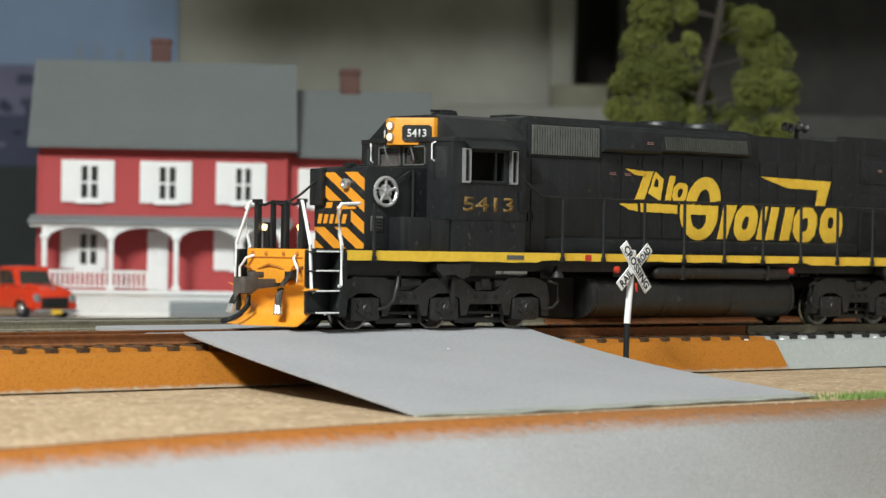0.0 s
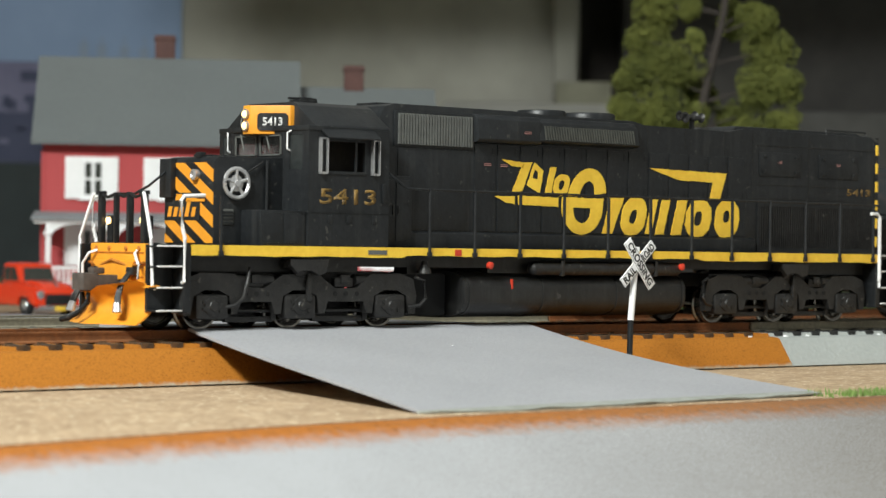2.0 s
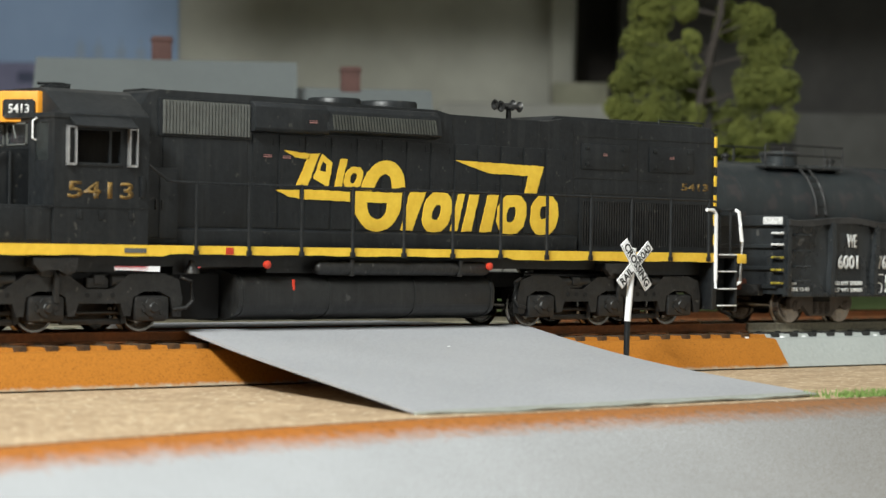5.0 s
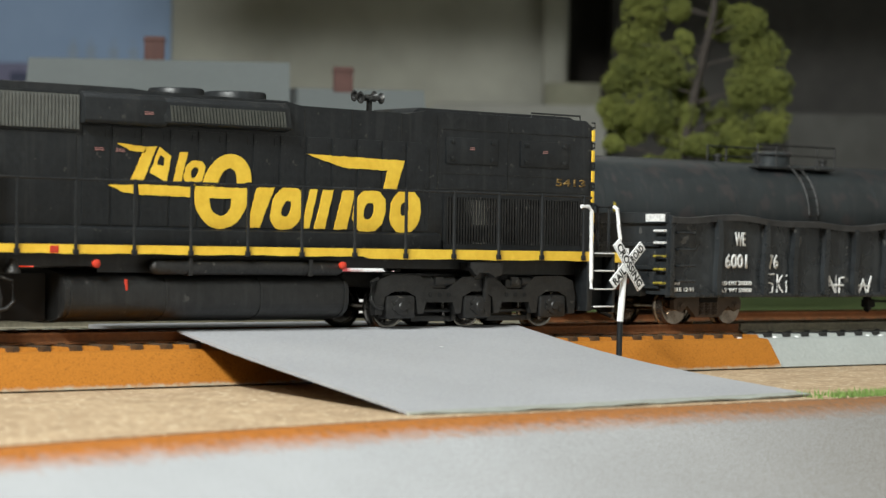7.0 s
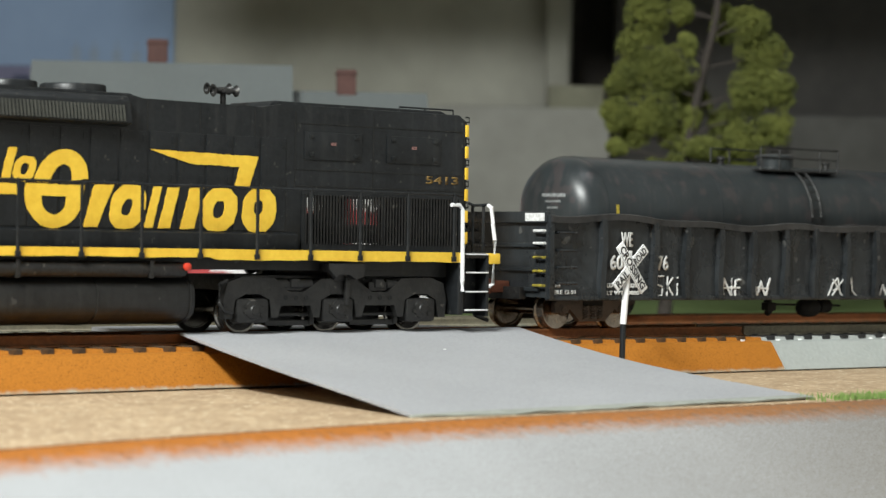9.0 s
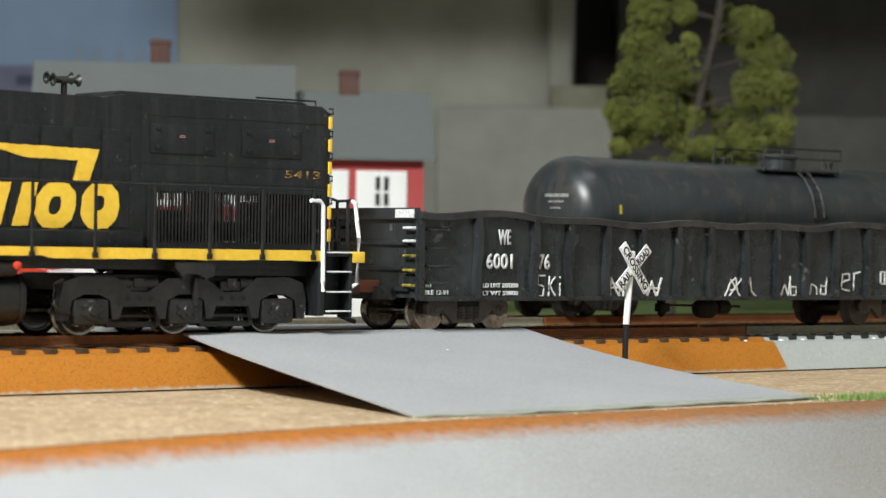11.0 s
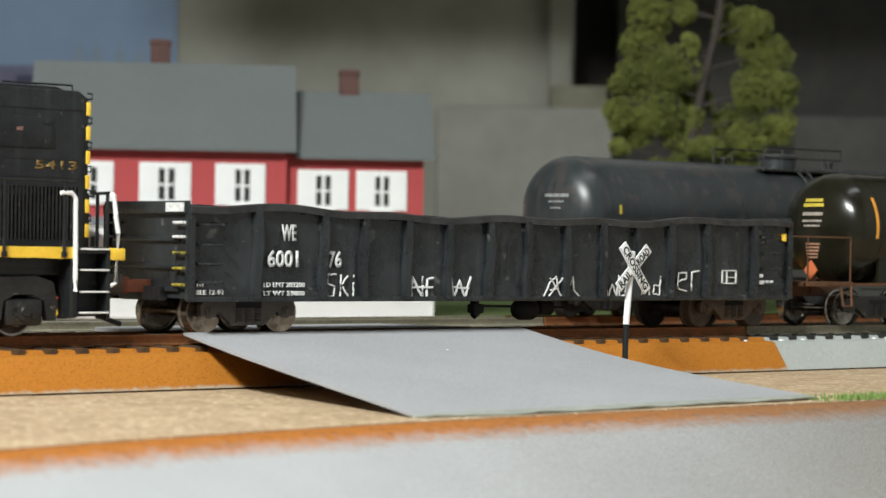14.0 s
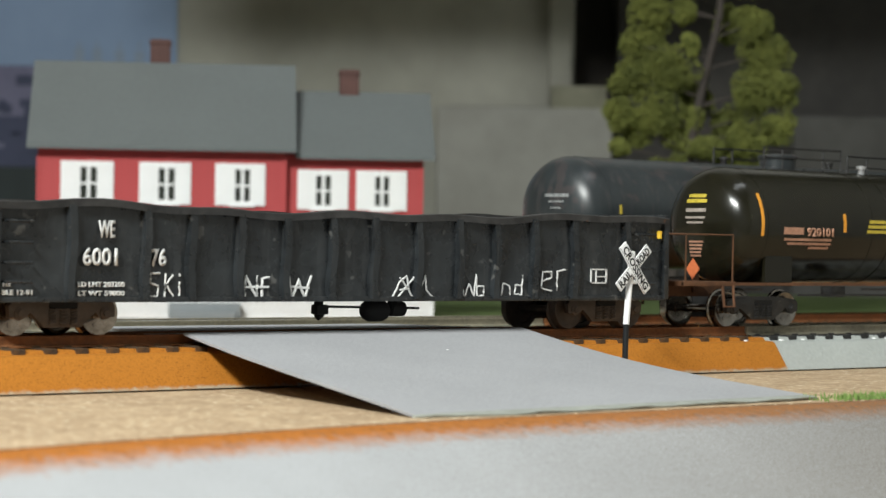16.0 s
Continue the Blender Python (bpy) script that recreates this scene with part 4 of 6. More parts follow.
            bm = nb(); xm = (x0 + x1) / 2 - 1; box(bm, xm + 0.2, xm + 1.7, *sorted((s * 10.68, s * 10.76)), 43.3, 43.55); box(bm, xm + 0.2, xm + 1.7, *sorted((s * 10.68, s * 10.76)), 43.75, 43.9); part("warning_decal", bm, DECALPINK, d)
        bm = nb()
        for x0, x1, z0, z1 in ((69.6, 118.8, 31.6, 32.8), (69.6, 118.8, 19.0, 20.4), (69.6, 70.8, 20.3, 31.7), (117.4, 118.8, 20.3, 31.7), (93.6, 94.4, 20.3, 31.7)):
            box(bm, x0, x1, *sorted((s * 10.3, s * 10.62)), z0, z1)
        part("louvre_frame", bm, BLACK, t)
        # added tinted pane that dims what shows through the louvres
        bm = nb(); box(bm, 70.4, 118.0, *sorted((s * 9.5, s * 9.7)), 19.4, 32.0); part("dimming_pane", bm, DIM_PANE, t, "tinted pane added to dim the view through the louvres")
        bm = nb()
        for i in range(52):
            x = 70.6 + i * 0.9
            box(bm, x, x + 0.36, *sorted((s * 10.45, s * 10.8)), 20.2, 31.8)
        part("louvre_slats", bm, GRIME, t)
        bm = nb()
        for z in (48.0, 33.6, 37.4):
            box(bm, 67, 119.6, *sorted((s * 10.3, s * 10.5)), z, z + 0.15)
        for x in (67.5, 90.5, 119):
            box(bm, x, x + 0.15, *sorted((s * 10.3, s * 10.52)), 33, 51)
        for x in (27, 41, 56):
            box(bm, x, x + 0.15, *sorted((s * 10.3, s * 10.52)), 44.6, 51)
        part("panel_seams", bm, GRIME, t)
    bm = nb(); box(bm, 72, 83, -6, 6, 19, 27.5, 0.6); box(bm, 106, 117, -7, 7, 19, 30, 0.6); cyl(bm, (84, 0, 23), (106, 0, 23), 2.2, seg=12); part("cooling_gear", bm, DARK, t)
    side_emblem(t, -10.66)
    word("cab_number", "5413", GOLD, t, place(-85.2, -17.4, 28.7), 3.3, 16.4, 0.05)
    word("hood_number", "5413", GOLD, t, place(107.0, -10.42, 35.3), 1.75, 10.3, 0.05)
    for i in range(6):
        z = 21 + i * 5.2
        bm = nb(); box(bm, 119.4, 120.35, -10.75, -8.2, z, z + 2.9, 0.15); part("rear_stripe", bm, YELLOW, t)
        bm = nb(); tube(bm, [(120.2, -9.6, z + 3.6), (121.3, -9.6, z + 3.6), (121.3, -9.6, z + 4.8), (120.2, -9.6, z + 4.8)], 0.22); part("rear_grab_iron", bm, BLACK, t)
    # roof
    for x, r in ((-3.0, 6.3), (13.2, 7.2)):
        bm = nb(); lathe(bm, [(-0.4, r), (1.3, r), (1.7, r - 0.3), (1.7, r - 0.8), (1.2, r - 0.9)], (x, -2.2, 52.4), (0, 0, 1), 32)
        fan = part("radiator_fan", bm, BLACK, t)
        for k in range(8):
            a = k * math.pi / 4
            bm = nb(); tube(bm, [(x, -2.2, 53.9), (x + (r - 0.6) * math.cos(a), -2.2 + (r - 0.6) * math.sin(a), 53.9)], 0.2, 5); part("spoke", bm, BLACK, fan)
    bm = nb(); lathe(bm, [(-0.5, 3.8), (0.5, 3.8), (0.7, 3.4), (0.7, 2.0)], (23.6, -3, 52.0), (0, 0, 1), 24); part("brake_fan", bm, BLACK, t)
    bm = nb(); box(bm, -58, -20, -4, 4, 52.9, 53.5, 0.2); part("roof_plate", bm, BLACK, t)
    bm = nb(); prism(bm, [(60, 51.0), (63, 53.0), (113, 53.0), (116, 52.0)], "y", -8.6, 8.6, 0.2); part("roof_plate", bm, BLACK, t)
    bm = nb()
    cyl(bm, (54.6, 0, 51), (54.6, 0, 54.6), 0.7, seg=10)
    for dx, dy, ln in ((-1, 0.9, 3.9), (-1, -0.9, 3.3), (1, 0, 3.7), (-1, 0, 2.8), (1, 1.6, 2.8)):
        lathe(bm, [(0, 0.4), (ln * 0.6, 0.5), (ln * 0.9, 0.9), (ln, 1.4), (ln + 0.05, 1.0), (ln - 0.6, 0.6)], (54.6, dy, 55.2 + 0.3 * dy), (dx, 0, 0), 12)
    box(bm, 53.4, 55.8, -2.2, 2.4, 54.5, 55.4, 0.2)
    part("air_horn", bm, GRIME, t, "five-chime black air horn")
    bm = nb(); tube(bm, [(100, -8.5, 52), (100, -8.5, 53.4), (117, -8.5, 53.4), (117, -8.5, 52)], 0.22); tube(bm, [(108, -8.5, 52), (108, -8.5, 53.4)], 0.2); part("roof_grab_rail", bm, BLACK, t)
    # tank and air reservoirs
    bm = nb(); prof = [(15.7 * math.copysign(abs(math.cos(a)) ** 0.55, math.cos(a)), 7.9 + 5.8 * math.copysign(abs(math.sin(a)) ** 0.62, math.sin(a))) for a in [2 * math.pi * (i + 0.5) / 36 for i in range(36)]]
    prism(bm, prof, "x", -39.6, 37.0, 0.8); part("fuel_tank", bm, UNDERBLACK, t, "sooty black rounded fuel tank")
    for x in (-38.2, -14.0, 11.5, 35.4):
        bm = nb(); prism(bm, [(u * 1.012, 7.9 + (v - 7.9) * 1.02) for u, v in prof], "x", x, x + 0.5); part("tank_seam", bm, UNDERBLACK, t)
    # battery locker: the shade it stands in is put into its near-black colour
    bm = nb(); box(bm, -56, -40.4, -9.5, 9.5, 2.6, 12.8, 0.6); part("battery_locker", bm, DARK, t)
    for s in (-1, 1):
        bm = nb(); lathe(bm, [(0, 0.6), (0.6, 1.4), (1.4, 1.75), (51.6, 1.75), (52.4, 1.4), (53, 0.6)], (-18.4, s * 15.3, 14.3), (1, 0, 0), 18); part("air_reservoir", bm, GRIME, t)
        for x in (-9, 24):
            bm = nb(); box(bm, x, x + 1, *sorted((s * 13.4, s * 17.1)), 12.4, 16.2, 0.1); part("reservoir_strap", bm, GRIME, t)
    bm = nb(); lathe(bm, [(0, 1.7), (0.6, 1.7), (2.0, 0.9), (3.0, 0.7)], (-51.8, -15.0, 12.8), (0, 0, 1), 14); part("bell", bm, GRIME, t)
    engine_truck(t, (-112.8, -88.4, -62.0))
    engine_truck(t, (53.0, 77.3, 102.2))
    # side handrails and stanchions
    posts = (-52.7, -38.5, -23.9, -9.2, 6.1, 21.2, 36.5, 51.8, 66.8, 81.2, 95.5, 109.8)
    for s in (-1, 1):
        bm = nb()
        tube(bm, [(0, -0.15, 16.9), (0, -0.15, 33.0)], 0.42, 6)
        box(bm, -0.6, 0.6, -0.5, 0.15, 16.7, 17.9, 0.1)
        first = None
        for x in posts:
            at = place(x, s * 17.7, 0, 0, 0, 0 if s < 0 else 180)
            first = part("stanchion", bm, BLACK, t, at=at) if first is None else again("stanchion", first, t, at)
        bm = nb(); tube(bm, [(-64.8, s * 17.4, 36), (-60, s * 17.8, 32.8)] + [(x, s * 17.85, 32.6) for x in posts] + [(112.3, s * 17.85, 32.4)], 0.33, 6); part("handrail", bm, BLACK, t)
    # front platform
    bm = nb(); box(bm, -126.6, -119.6, -13, 13, 17.4, 19.0, 0.2); box(bm, -126.2, -125.0, -12.6, 12.6, 6, 19.2, 0.2); part("front_platform", bm, BLACK, t)
    bm = nb(); box(bm, -127.8, -126.4, -11.2, 11.2, 10.0, 19.0, 0.35); prism(bm, [(-8.5, 15.2), (8.5, 15.2), (5, 11), (-5, 11)], "x", -129.0, -127.6, 0.3); part("pilot_plate", bm, ORANGE, t)
    bm = nb()
    rows = []
    for i in range(15):
        y = (-17.4 + i * 34.8 / 14) * 0.77
        nose = 6.6 * (1 - abs(y) / 17.4)
        rim = 9.0 + 0.13 * abs(y) if abs(y) > 2.2 else 8.2
        prof = [(-2.6, rim + 0.2), (-0.7, rim - 0.3), (0.9, rim - 1.9), (1.5, 5.6), (0.8, 3.9), (-0.9, 2.4), (-2.7, 1.3)]
        rows.append([bm.verts.new((-127.6 - nose + dx, y, z)) for dx, z in prof])
    for a, b in zip(rows, rows[1:]):
        for k in range(6):
            bm.faces.new((a[k], a[k + 1], b[k + 1], b[k]))
    ret = bmesh.ops.extrude_face_region(bm, geom=bm.faces[:])
    for g in ret["geom"]:
        if isinstance(g, bmesh.types.BMVert):
            g.co.x += 0.6
    bmesh.ops.recalc_face_normals(bm, faces=bm.faces[:])
    part("snow_plow", bm, ORANGE, t, "orange curved snow plow blade", smooth=60)
    for s in (-1, 1):
        bm = nb(); prism(bm, [(-127.6, 11.4), (-131.6, 9.8), (-131.6, 7.2), (-128, 5.6), (-126.5, 10.8)], "y", *sorted((s * 4.6, s * 5.4))); prism(bm, [(-127.4, s * 4.6), (-131.4, s * 5.2), (-128.6, s * 15.6), (-127.0, s * 15.6)], "z", 9.4, 10.0); part("plow_gusset", bm, ORANGE, t)
        bm = nb()
        for k in range(3):
            tube(bm, [(-129.2, s * (6.6 + k * 0.6), 12.8), (-131.8, s * (7.2 + k * 0.6), 10.2), (-133.2, s * (7.9 + k * 0.7), 7.4), (-133.6, s * (8.3 + k * 0.8), 5.8)], 0.34)
        box(bm, -129.6, -127.6, *sorted((s * 6.0, s * 8.6)), 12.0, 13.8, 0.2)
        part("air_hoses", bm, GRIME, t)
        bm = nb()
        for k in range(2):
            cyl(bm, (-133.6, s * (8.4 + k * 1.0), 6.0), (-133.9, s * (8.9 + k * 1.1), 4.0), 0.55, 0.75, 10)
        part("hose_fittings", bm, SILVER, t)
    bm = nb(); box(bm, -134.6, -127, -1.9, 1.9, 9.0, 12.0, 0.4); prism(bm, [(-134, -2), (-137.6, -1.6), (-138.4, -0.4), (-137, 0.2), (-138.2, 2.2), (-136.6, 3.0), (-134, 2)], "z", 8.6, 12.4, 0.3); box(bm, -135, -129, 2.0, 3.0, 9.6, 11.4, 0.2); box(bm, -134.8, -131.8, -1.2, 1.2, 12.2, 13.6, 0.3); part("front_coupler", bm, WHEELBROWN, t, "brown weathered knuckle coupler")
    bm = nb(); tube(bm, [(-135.5, -0.5, 9.2), (-136, -1.0, 6.0), (-137.0, 0.8, 3.8), (-138.2, 3.4, 2.5), (-138.6, 5.6, 2.1)], 0.62, 9); part("trip_hose", bm, BLACK, t)
    bm = nb()
    tube(bm, [(-128.2, -11, 14.8), (-128.6, -6, 14.0), (-129.4, 0, 15.4), (-128.6, 6, 14.0), (-128.2, 11, 14.8)], 0.34)
    part("uncoupling_lever", bm, ORANGE_WORN, t)
    for z in (11.6, 13.6, 16.9):
        bm = nb(); box(bm, -128.05, -127.75, -10.4, 10.4, z, z + 0.22); part("pilot_seam", bm, ORANGE_WORN, t)
    for y in (-8.6, -3.4, 3.4, 8.6):
        bm = nb(); lathe(bm, [(0, 0.55), (0.35, 0.5), (0.5, 0.2)], (-127.75, y, 17.9), (-1, 0, 0), 8); part("bolt", bm, ORANGE_WORN, t)
    bm = nb(); tube(bm, [(-126.6, 2.6, 30.0), (-121.0, 4.4, 30.0), (-116.0, 6.0, 32.0), (-110.4, 7.4, 35.4)], 0.3); part("end_chain", bm, BLACK, t)
    # white grab rails of the front end
    for s in (-1, 1):
        bm = nb(); tube(bm, [(-127.2, s * 8.8, 30.3), (-127.8, s * 10.2, 29.8), (-128.6, s * 14.4, 20), (-128.5, s * 14.8, 9.8), (-127.6, s * 14.6, 9.2)], 0.4); part("corner_rail", bm, WHITE, t)
        bm = nb(); tube(bm, [(-128.0, s * 8.0, 17.4), (-129.4, s * 9.2, 16.8), (-129.8, s * 11.2, 14.4), (-129.8, s * 11.2, 11.2)], 0.32); part("pilot_rail", bm, WHITE, t)
        bm = nb(); tube(bm, [(-117.2, s * 17.9, 29.7), (-122.6, s * 17.9, 29.4), (-123.4, s * 17.9, 28.4), (-122.9, s * 17.9, 22.5), (-122.2, s * 17.9, 20.0), (-122.4, s * 17.9, 10.8), (-122.4, s * 17.2, 10.6)], 0.42); part("step_rail", bm, WHITE, t)
        bm = nb(); tube(bm, [(-112.6, s * 17.7, 16.4), (-112.6, s * 17.7, 29.8)], 0.42); box(bm, -113.2, -112.0, *sorted((s * 17.5, s * 18)), 16.2, 17.6); part("stanchion", bm, BLACK, t)
        for y, hw in ((2.6, 0.45), (8.6, 0.75)):
            bm = nb(); box(bm, -127.2, -126.0, s * y - hw, s * y + hw, 19, 30.3, 0.15); part("end_stanchion", bm, BLACK, t)
        bm = nb()
        tube(bm, [(-126.8, s * 9, 30.0), (-127.0, s * 5.6, 29.2), (-126.6, s * 2.6, 30.0), (-126.4, 0, 29.3)], 0.36)
        box(bm, -127.8, -125.8, *sorted((s * 7.8, s * 9.6)), 29.7, 30.6, 0.2)
        part("end_chain", bm, BLACK, t)
        bm = nb(); box(bm, -125.8, -123.6, *sorted((s * 5.8, s * 7.8)), 19, 25.2, 0.4); d = part("ditch_light", bm, BLACK, t)
        bm = nb(); lathe(bm, [(0, 0.8), (0.4, 0.8), (0.6, 0.4)], (-125.8, s * 6.8, 24.0), (-1, 0, 0), 14); part("lens", bm, LAMP, d, "lit warm ditch light lens")
        # step wells, front and rear
        for x0, x1, side, zs in ((-129.6, -120.2, -119.6, (18.6, 14.2, 9.6, 4.6)), (113.4, 121.2, 113.4, (18.6, 14.2, 9.6, 5.2))):
            bm = nb()
            box(bm, x0 + 0.6, x1 - 0.6, *sorted((s * 12.8, s * 13.6)), 4.2, 18.8)
            wall = (x1 - 2.2, x1) if x0 < 0 else (x0 - 1.8, x0)
            box(bm, *wall, *sorted((s * 12.6, s * 17.5)), 4.0, 18.6, 0.3)
            if x0 > 0:
                box(bm, x1 - 0.4, x1 + 0.6, *sorted((s * 12.6, s * 17.2)), 3.6, 18.6, 0.3)
            part("step_well", bm, BLACK, t)
            xs0 = x0 + (0.6 if s < 0 or x0 > 0 else 5.2)
            for z in zs:
                bm = nb(); box(bm, xs0, x1 - 2.3 if x0 < 0 else x1, *sorted((s * 13.4, s * 17.3)), z - 0.4, z, 0.08); st = part("step", bm, BLACK, t)
                bm = nb(); box(bm, xs0, x1 - 2.3 if x0 < 0 else x1, *sorted((s * 17.2, s * 17.6)), z - 0.24, z + 0.1, 0.05); part("step_edge", bm, WHITE, st, "white painted step edge")
        bm = nb(); tube(bm, [(108.8, s * 17.9, 30.2), (111.4, s * 17.9, 30.2), (112.4, s * 17.9, 29.2), (112.6, s * 17.9, 12), (112.6, s * 17.9, 9.6)], 0.5); part("step_rail", bm, WHITE, t)
        bm = nb(); tube(bm, [(123.0, s * 15.2, 30.4), (122.8, s * 16.6, 29.8), (122.9, s * 17.0, 26), (123.6, s * 17.0, 22), (123.2, s * 17.0, 11.4), (121.8, s * 17.0, 10.8)], 0.5); part("corner_rail", bm, WHITE, t)
        bm = nb(); box(bm, 121.4, 125.4, *sorted((s * 12.6, s * 17.2)), 16.2, 18.8, 0.3); part("end_sill_tip", bm, YELLOW, t)
        for y in (5, 9, 13):
            bm = nb(); tube(bm, [(123.4, s * y, 18.8), (123.4, s * y, 30.6)], 0.4); part("end_stanchion", bm, BLACK, t)
        bm = nb()
        tube(bm, [(120.6, s * 10.4, 31.0), (122, s * 11, 30.4), (123.4, s * 14.8, 30.6)], 0.35)
        part("end_chain", bm, BLACK, t)
    bm = nb(); box(bm, 120.5, 124.6, -12.8, 12.8, 8, 18.8, 0.3); part("rear_pilot", bm, BLACK, t)
    bm = nb(); box(bm, 124, 131, -2, 2, 9.4, 12.4, 0.3); prism(bm, [(130.5, -2), (134.6, -2.4), (135.4, -0.6), (133, 1.6), (130.5, 2)], "z", 8.8, 13.0, 0.3); part("rear_coupler", bm, WHEELBROWN, t)
    bm = nb(); tube(bm, [(125, -5, 10), (126.2, -5.4, 6), (128, -5.4, 3.4), (132, -5.4, 2.2)], 0.55); part("rear_hose", bm, BLACK, t)
    return t


def freight_truck(t, xa, xb, r, mat, wheel_mat, half=12.6):
    mid = (xa + xb) / 2
    for s in (-1, 1):
        bm = nb()
        h = (xb - xa) / 2
        y0, y1 = sorted((s * (half - 1.6), s * half))
        pts = [(-h - 2.6, 6.4), (-h - 1.6, 7.4), (-5, 8.2), (5, 8.2), (h + 1.6, 7.4), (h + 2.6, 6.4), (h + 2.4, 4.0), (h - 1.8, 4.0), (h - 2.4, 5.4), (5.6, 3.0), (4.6, 1.9), (-4.6, 1.9), (-5.6, 3.0), (-h + 2.4, 5.4), (-h + 1.8, 4.0), (-h - 2.4, 4.0)]
        prism(bm, [(mid + p, q) for p, q in pts], "y", y0, y1, 0.2)
        part("side_frame", bm, mat, t)
        # dark plate on the solid frame: the window's shade is put into its colour
        bm = nb(); box(bm, mid - 3.4, mid + 3.4, *sorted((s * (half + 0.02), s * (half + 0.25))), 5.9, 7.2); part("frame_window_shade", bm, DARK, t)
        for k in (-2.6, 0, 2.6):
            bm = nb()
            tube(bm, [(mid + k + 0.85 * math.cos(a), s * (half - 0.2) + 0.85 * math.sin(a), 2.3 + 0.7 * a / 6.283) for a in [i * math.pi / 4 for i in range(41)]], 0.24, 5)
            part("spring", bm, mat, t)
        for x in (xa, xb):
            bm = nb(); lathe(bm, [(0, 1.5), (0.7, 1.4), (0.9, 0.8), (1.2, 0.7)], (x, s * (half - 0.5), 4.9), (0, s, 0), 12); part("bearing_cap", bm, mat, t)
    bm = nb(); box(bm, mid - 2.6, mid + 2.6, -half + 0.6, half - 0.6, 5.0, 8.0, 0.4); part("bolster", bm, mat, t)
    for x in (xa, xb):
        wheelset(t, x, r, wheel_mat)


def side_height(x):
    return 28.6 + 0.45 * math.sin(0.085 * x) + 0.35 * math.sin(0.19 * x + 1.3) - 1.1 * math.exp(-((x - 236) / 40) ** 2)


def gondola():
    t = thing("gondola_car", "battered black open gondola car with chalk graffiti along its side", "freight car", place(385, 0, 0))
    X0, X1 = 142.6, 339.0
    ribs = (160.6, 179.2, 191.0, 204.0, 216.8, 230.0, 242.4, 255.7, 268.6, 280.4, 293.0, 306.6, 325.0)
    edges = (X0, *ribs, X1)
    for s in (-1, 1):
        # panels between the ribs, dented inwards and outwards
        for j, (a, b) in enumerate(zip(edges, edges[1:])):
            bm = nb()
            grid = []
            dent = random.uniform(-0.3, 1.15)
            for i in range(9):
                u = i / 8
                x = a + (b - a) * u
                col = []
                for k in range(7):
                    v = k / 6
                    z = 8.2 + (side_height(x) - 1.6 - 8.2) * v
                    y = s * (16.2 - dent * math.sin(math.pi * u) * math.sin(math.pi * min(v * 1.1, 1)) + 0.15 * math.sin(x * 0.9 + k))
                    col.append(bm.verts.new((x, y, z)))
                grid.append(col)
            for p, q in zip(grid, grid[1:]):
                for k in range(6):
                    bm.faces.new((p[k], q[k], q[k + 1], p[k + 1]))
            ret = bmesh.ops.extrude_face_region(bm, geom=bm.faces[:])
            for g in ret["geom"]:
                if isinstance(g, bmesh.types.BMVert):
                    g.co.y -= s * 0.6
            bmesh.ops.recalc_face_normals(bm, faces=bm.faces[:])
            part("side_panel", bm, CARBLACK, t, smooth=60)
        for x in ribs:
            bm = nb()
            h = side_height(x) - 1.2
            w = 1.15
            n = 8
            rows = []
            for i in range(n + 1):
                z = 7.9 + (h - 7.9) * i / n
                bend = 0.35 * math.sin(i * 0.8 + x)
                rows.append([bm.verts.new((x + bend + dx, s * dy, z)) for dx, dy in ((-w, 15.6), (-w * 0.75, 17.5), (w * 0.75, 17.5), (w, 15.6))])
            for p, q in zip(rows, rows[1:]):
                for k in range(3):
                    bm.faces.new((p[k], p[k + 1], q[k + 1], q[k]))
            bm.faces.new(rows[0]); bm.faces.new(rows[-1][::-1])
            bmesh.ops.recalc_face_normals(bm, faces=bm.faces[:])
            part("side_rib", bm, CARBLACK, t)
        bm = nb()
        rows = []
        for i in range(80):
            x = X0 - 0.6 + (X1 - X0 + 1.2) * i / 79
            z = side_height(x)
            yb = s * (17.6 + 0.3 * math.sin(x * 0.23) + 0.2 * math.sin(x * 0.51))
            rows.append([bm.verts.new((x, yb - s * dy, z + dz)) for dy, dz in ((0, -1.7), (0, -0.2), (0.3, 0), (2.2, 0), (2.2, -1.7))])
        for p, q in zip(rows, rows[1:]):
            for k in range(4):
                bm.faces.new((p[k], q[k], q[k + 1], p[k + 1]))
        for r0 in (rows[0], rows[-1]):
            bm.faces.new(r0)
        bmesh.ops.recalc_face_normals(bm, faces=bm.faces[:])
        part("top_chord", bm, CHORD, t, "brown-black top chord")
        bm = nb(); box(bm, X0, X1, *sorted((s * 14.8, s * 16.8)), 7.3, 8.5, 0.2); part("side_sill", bm, CARBLACK, t)
        for x in (X0, X1):
            bm = nb(); box(bm, x - 0.8, x + 0.9, *sorted((s * 15.6, s * 17.3)), 7.6, 28.6, 0.2); part("corner_post", bm, CARBLACK, t)
        for x0 in (144.6, 328.5):
            for z in (11.6, 15.6, 19.8, 24.2):
                bm = nb(); tube(bm, [(x0, s * 16.2, z), (x0, s * 17.5, z), (x0 + 6.2, s * 17.5, z), (x0 + 6.2, s * 16.2, z)], 0.32); part("grab_iron", bm, CARBLACK, t)
    for x, d in ((X0, -1), (X1, 1)):
        bm = nb(); box(bm, *sorted((x, x - d * 0.8)), -16.4, 16.4, 8, 27.8); box(bm, *sorted((x, x + d * 1.2)), -16.4, 16.4, 26.6, 29.4, 0.2)
        part("end_wall", bm, CARBLACK, t)
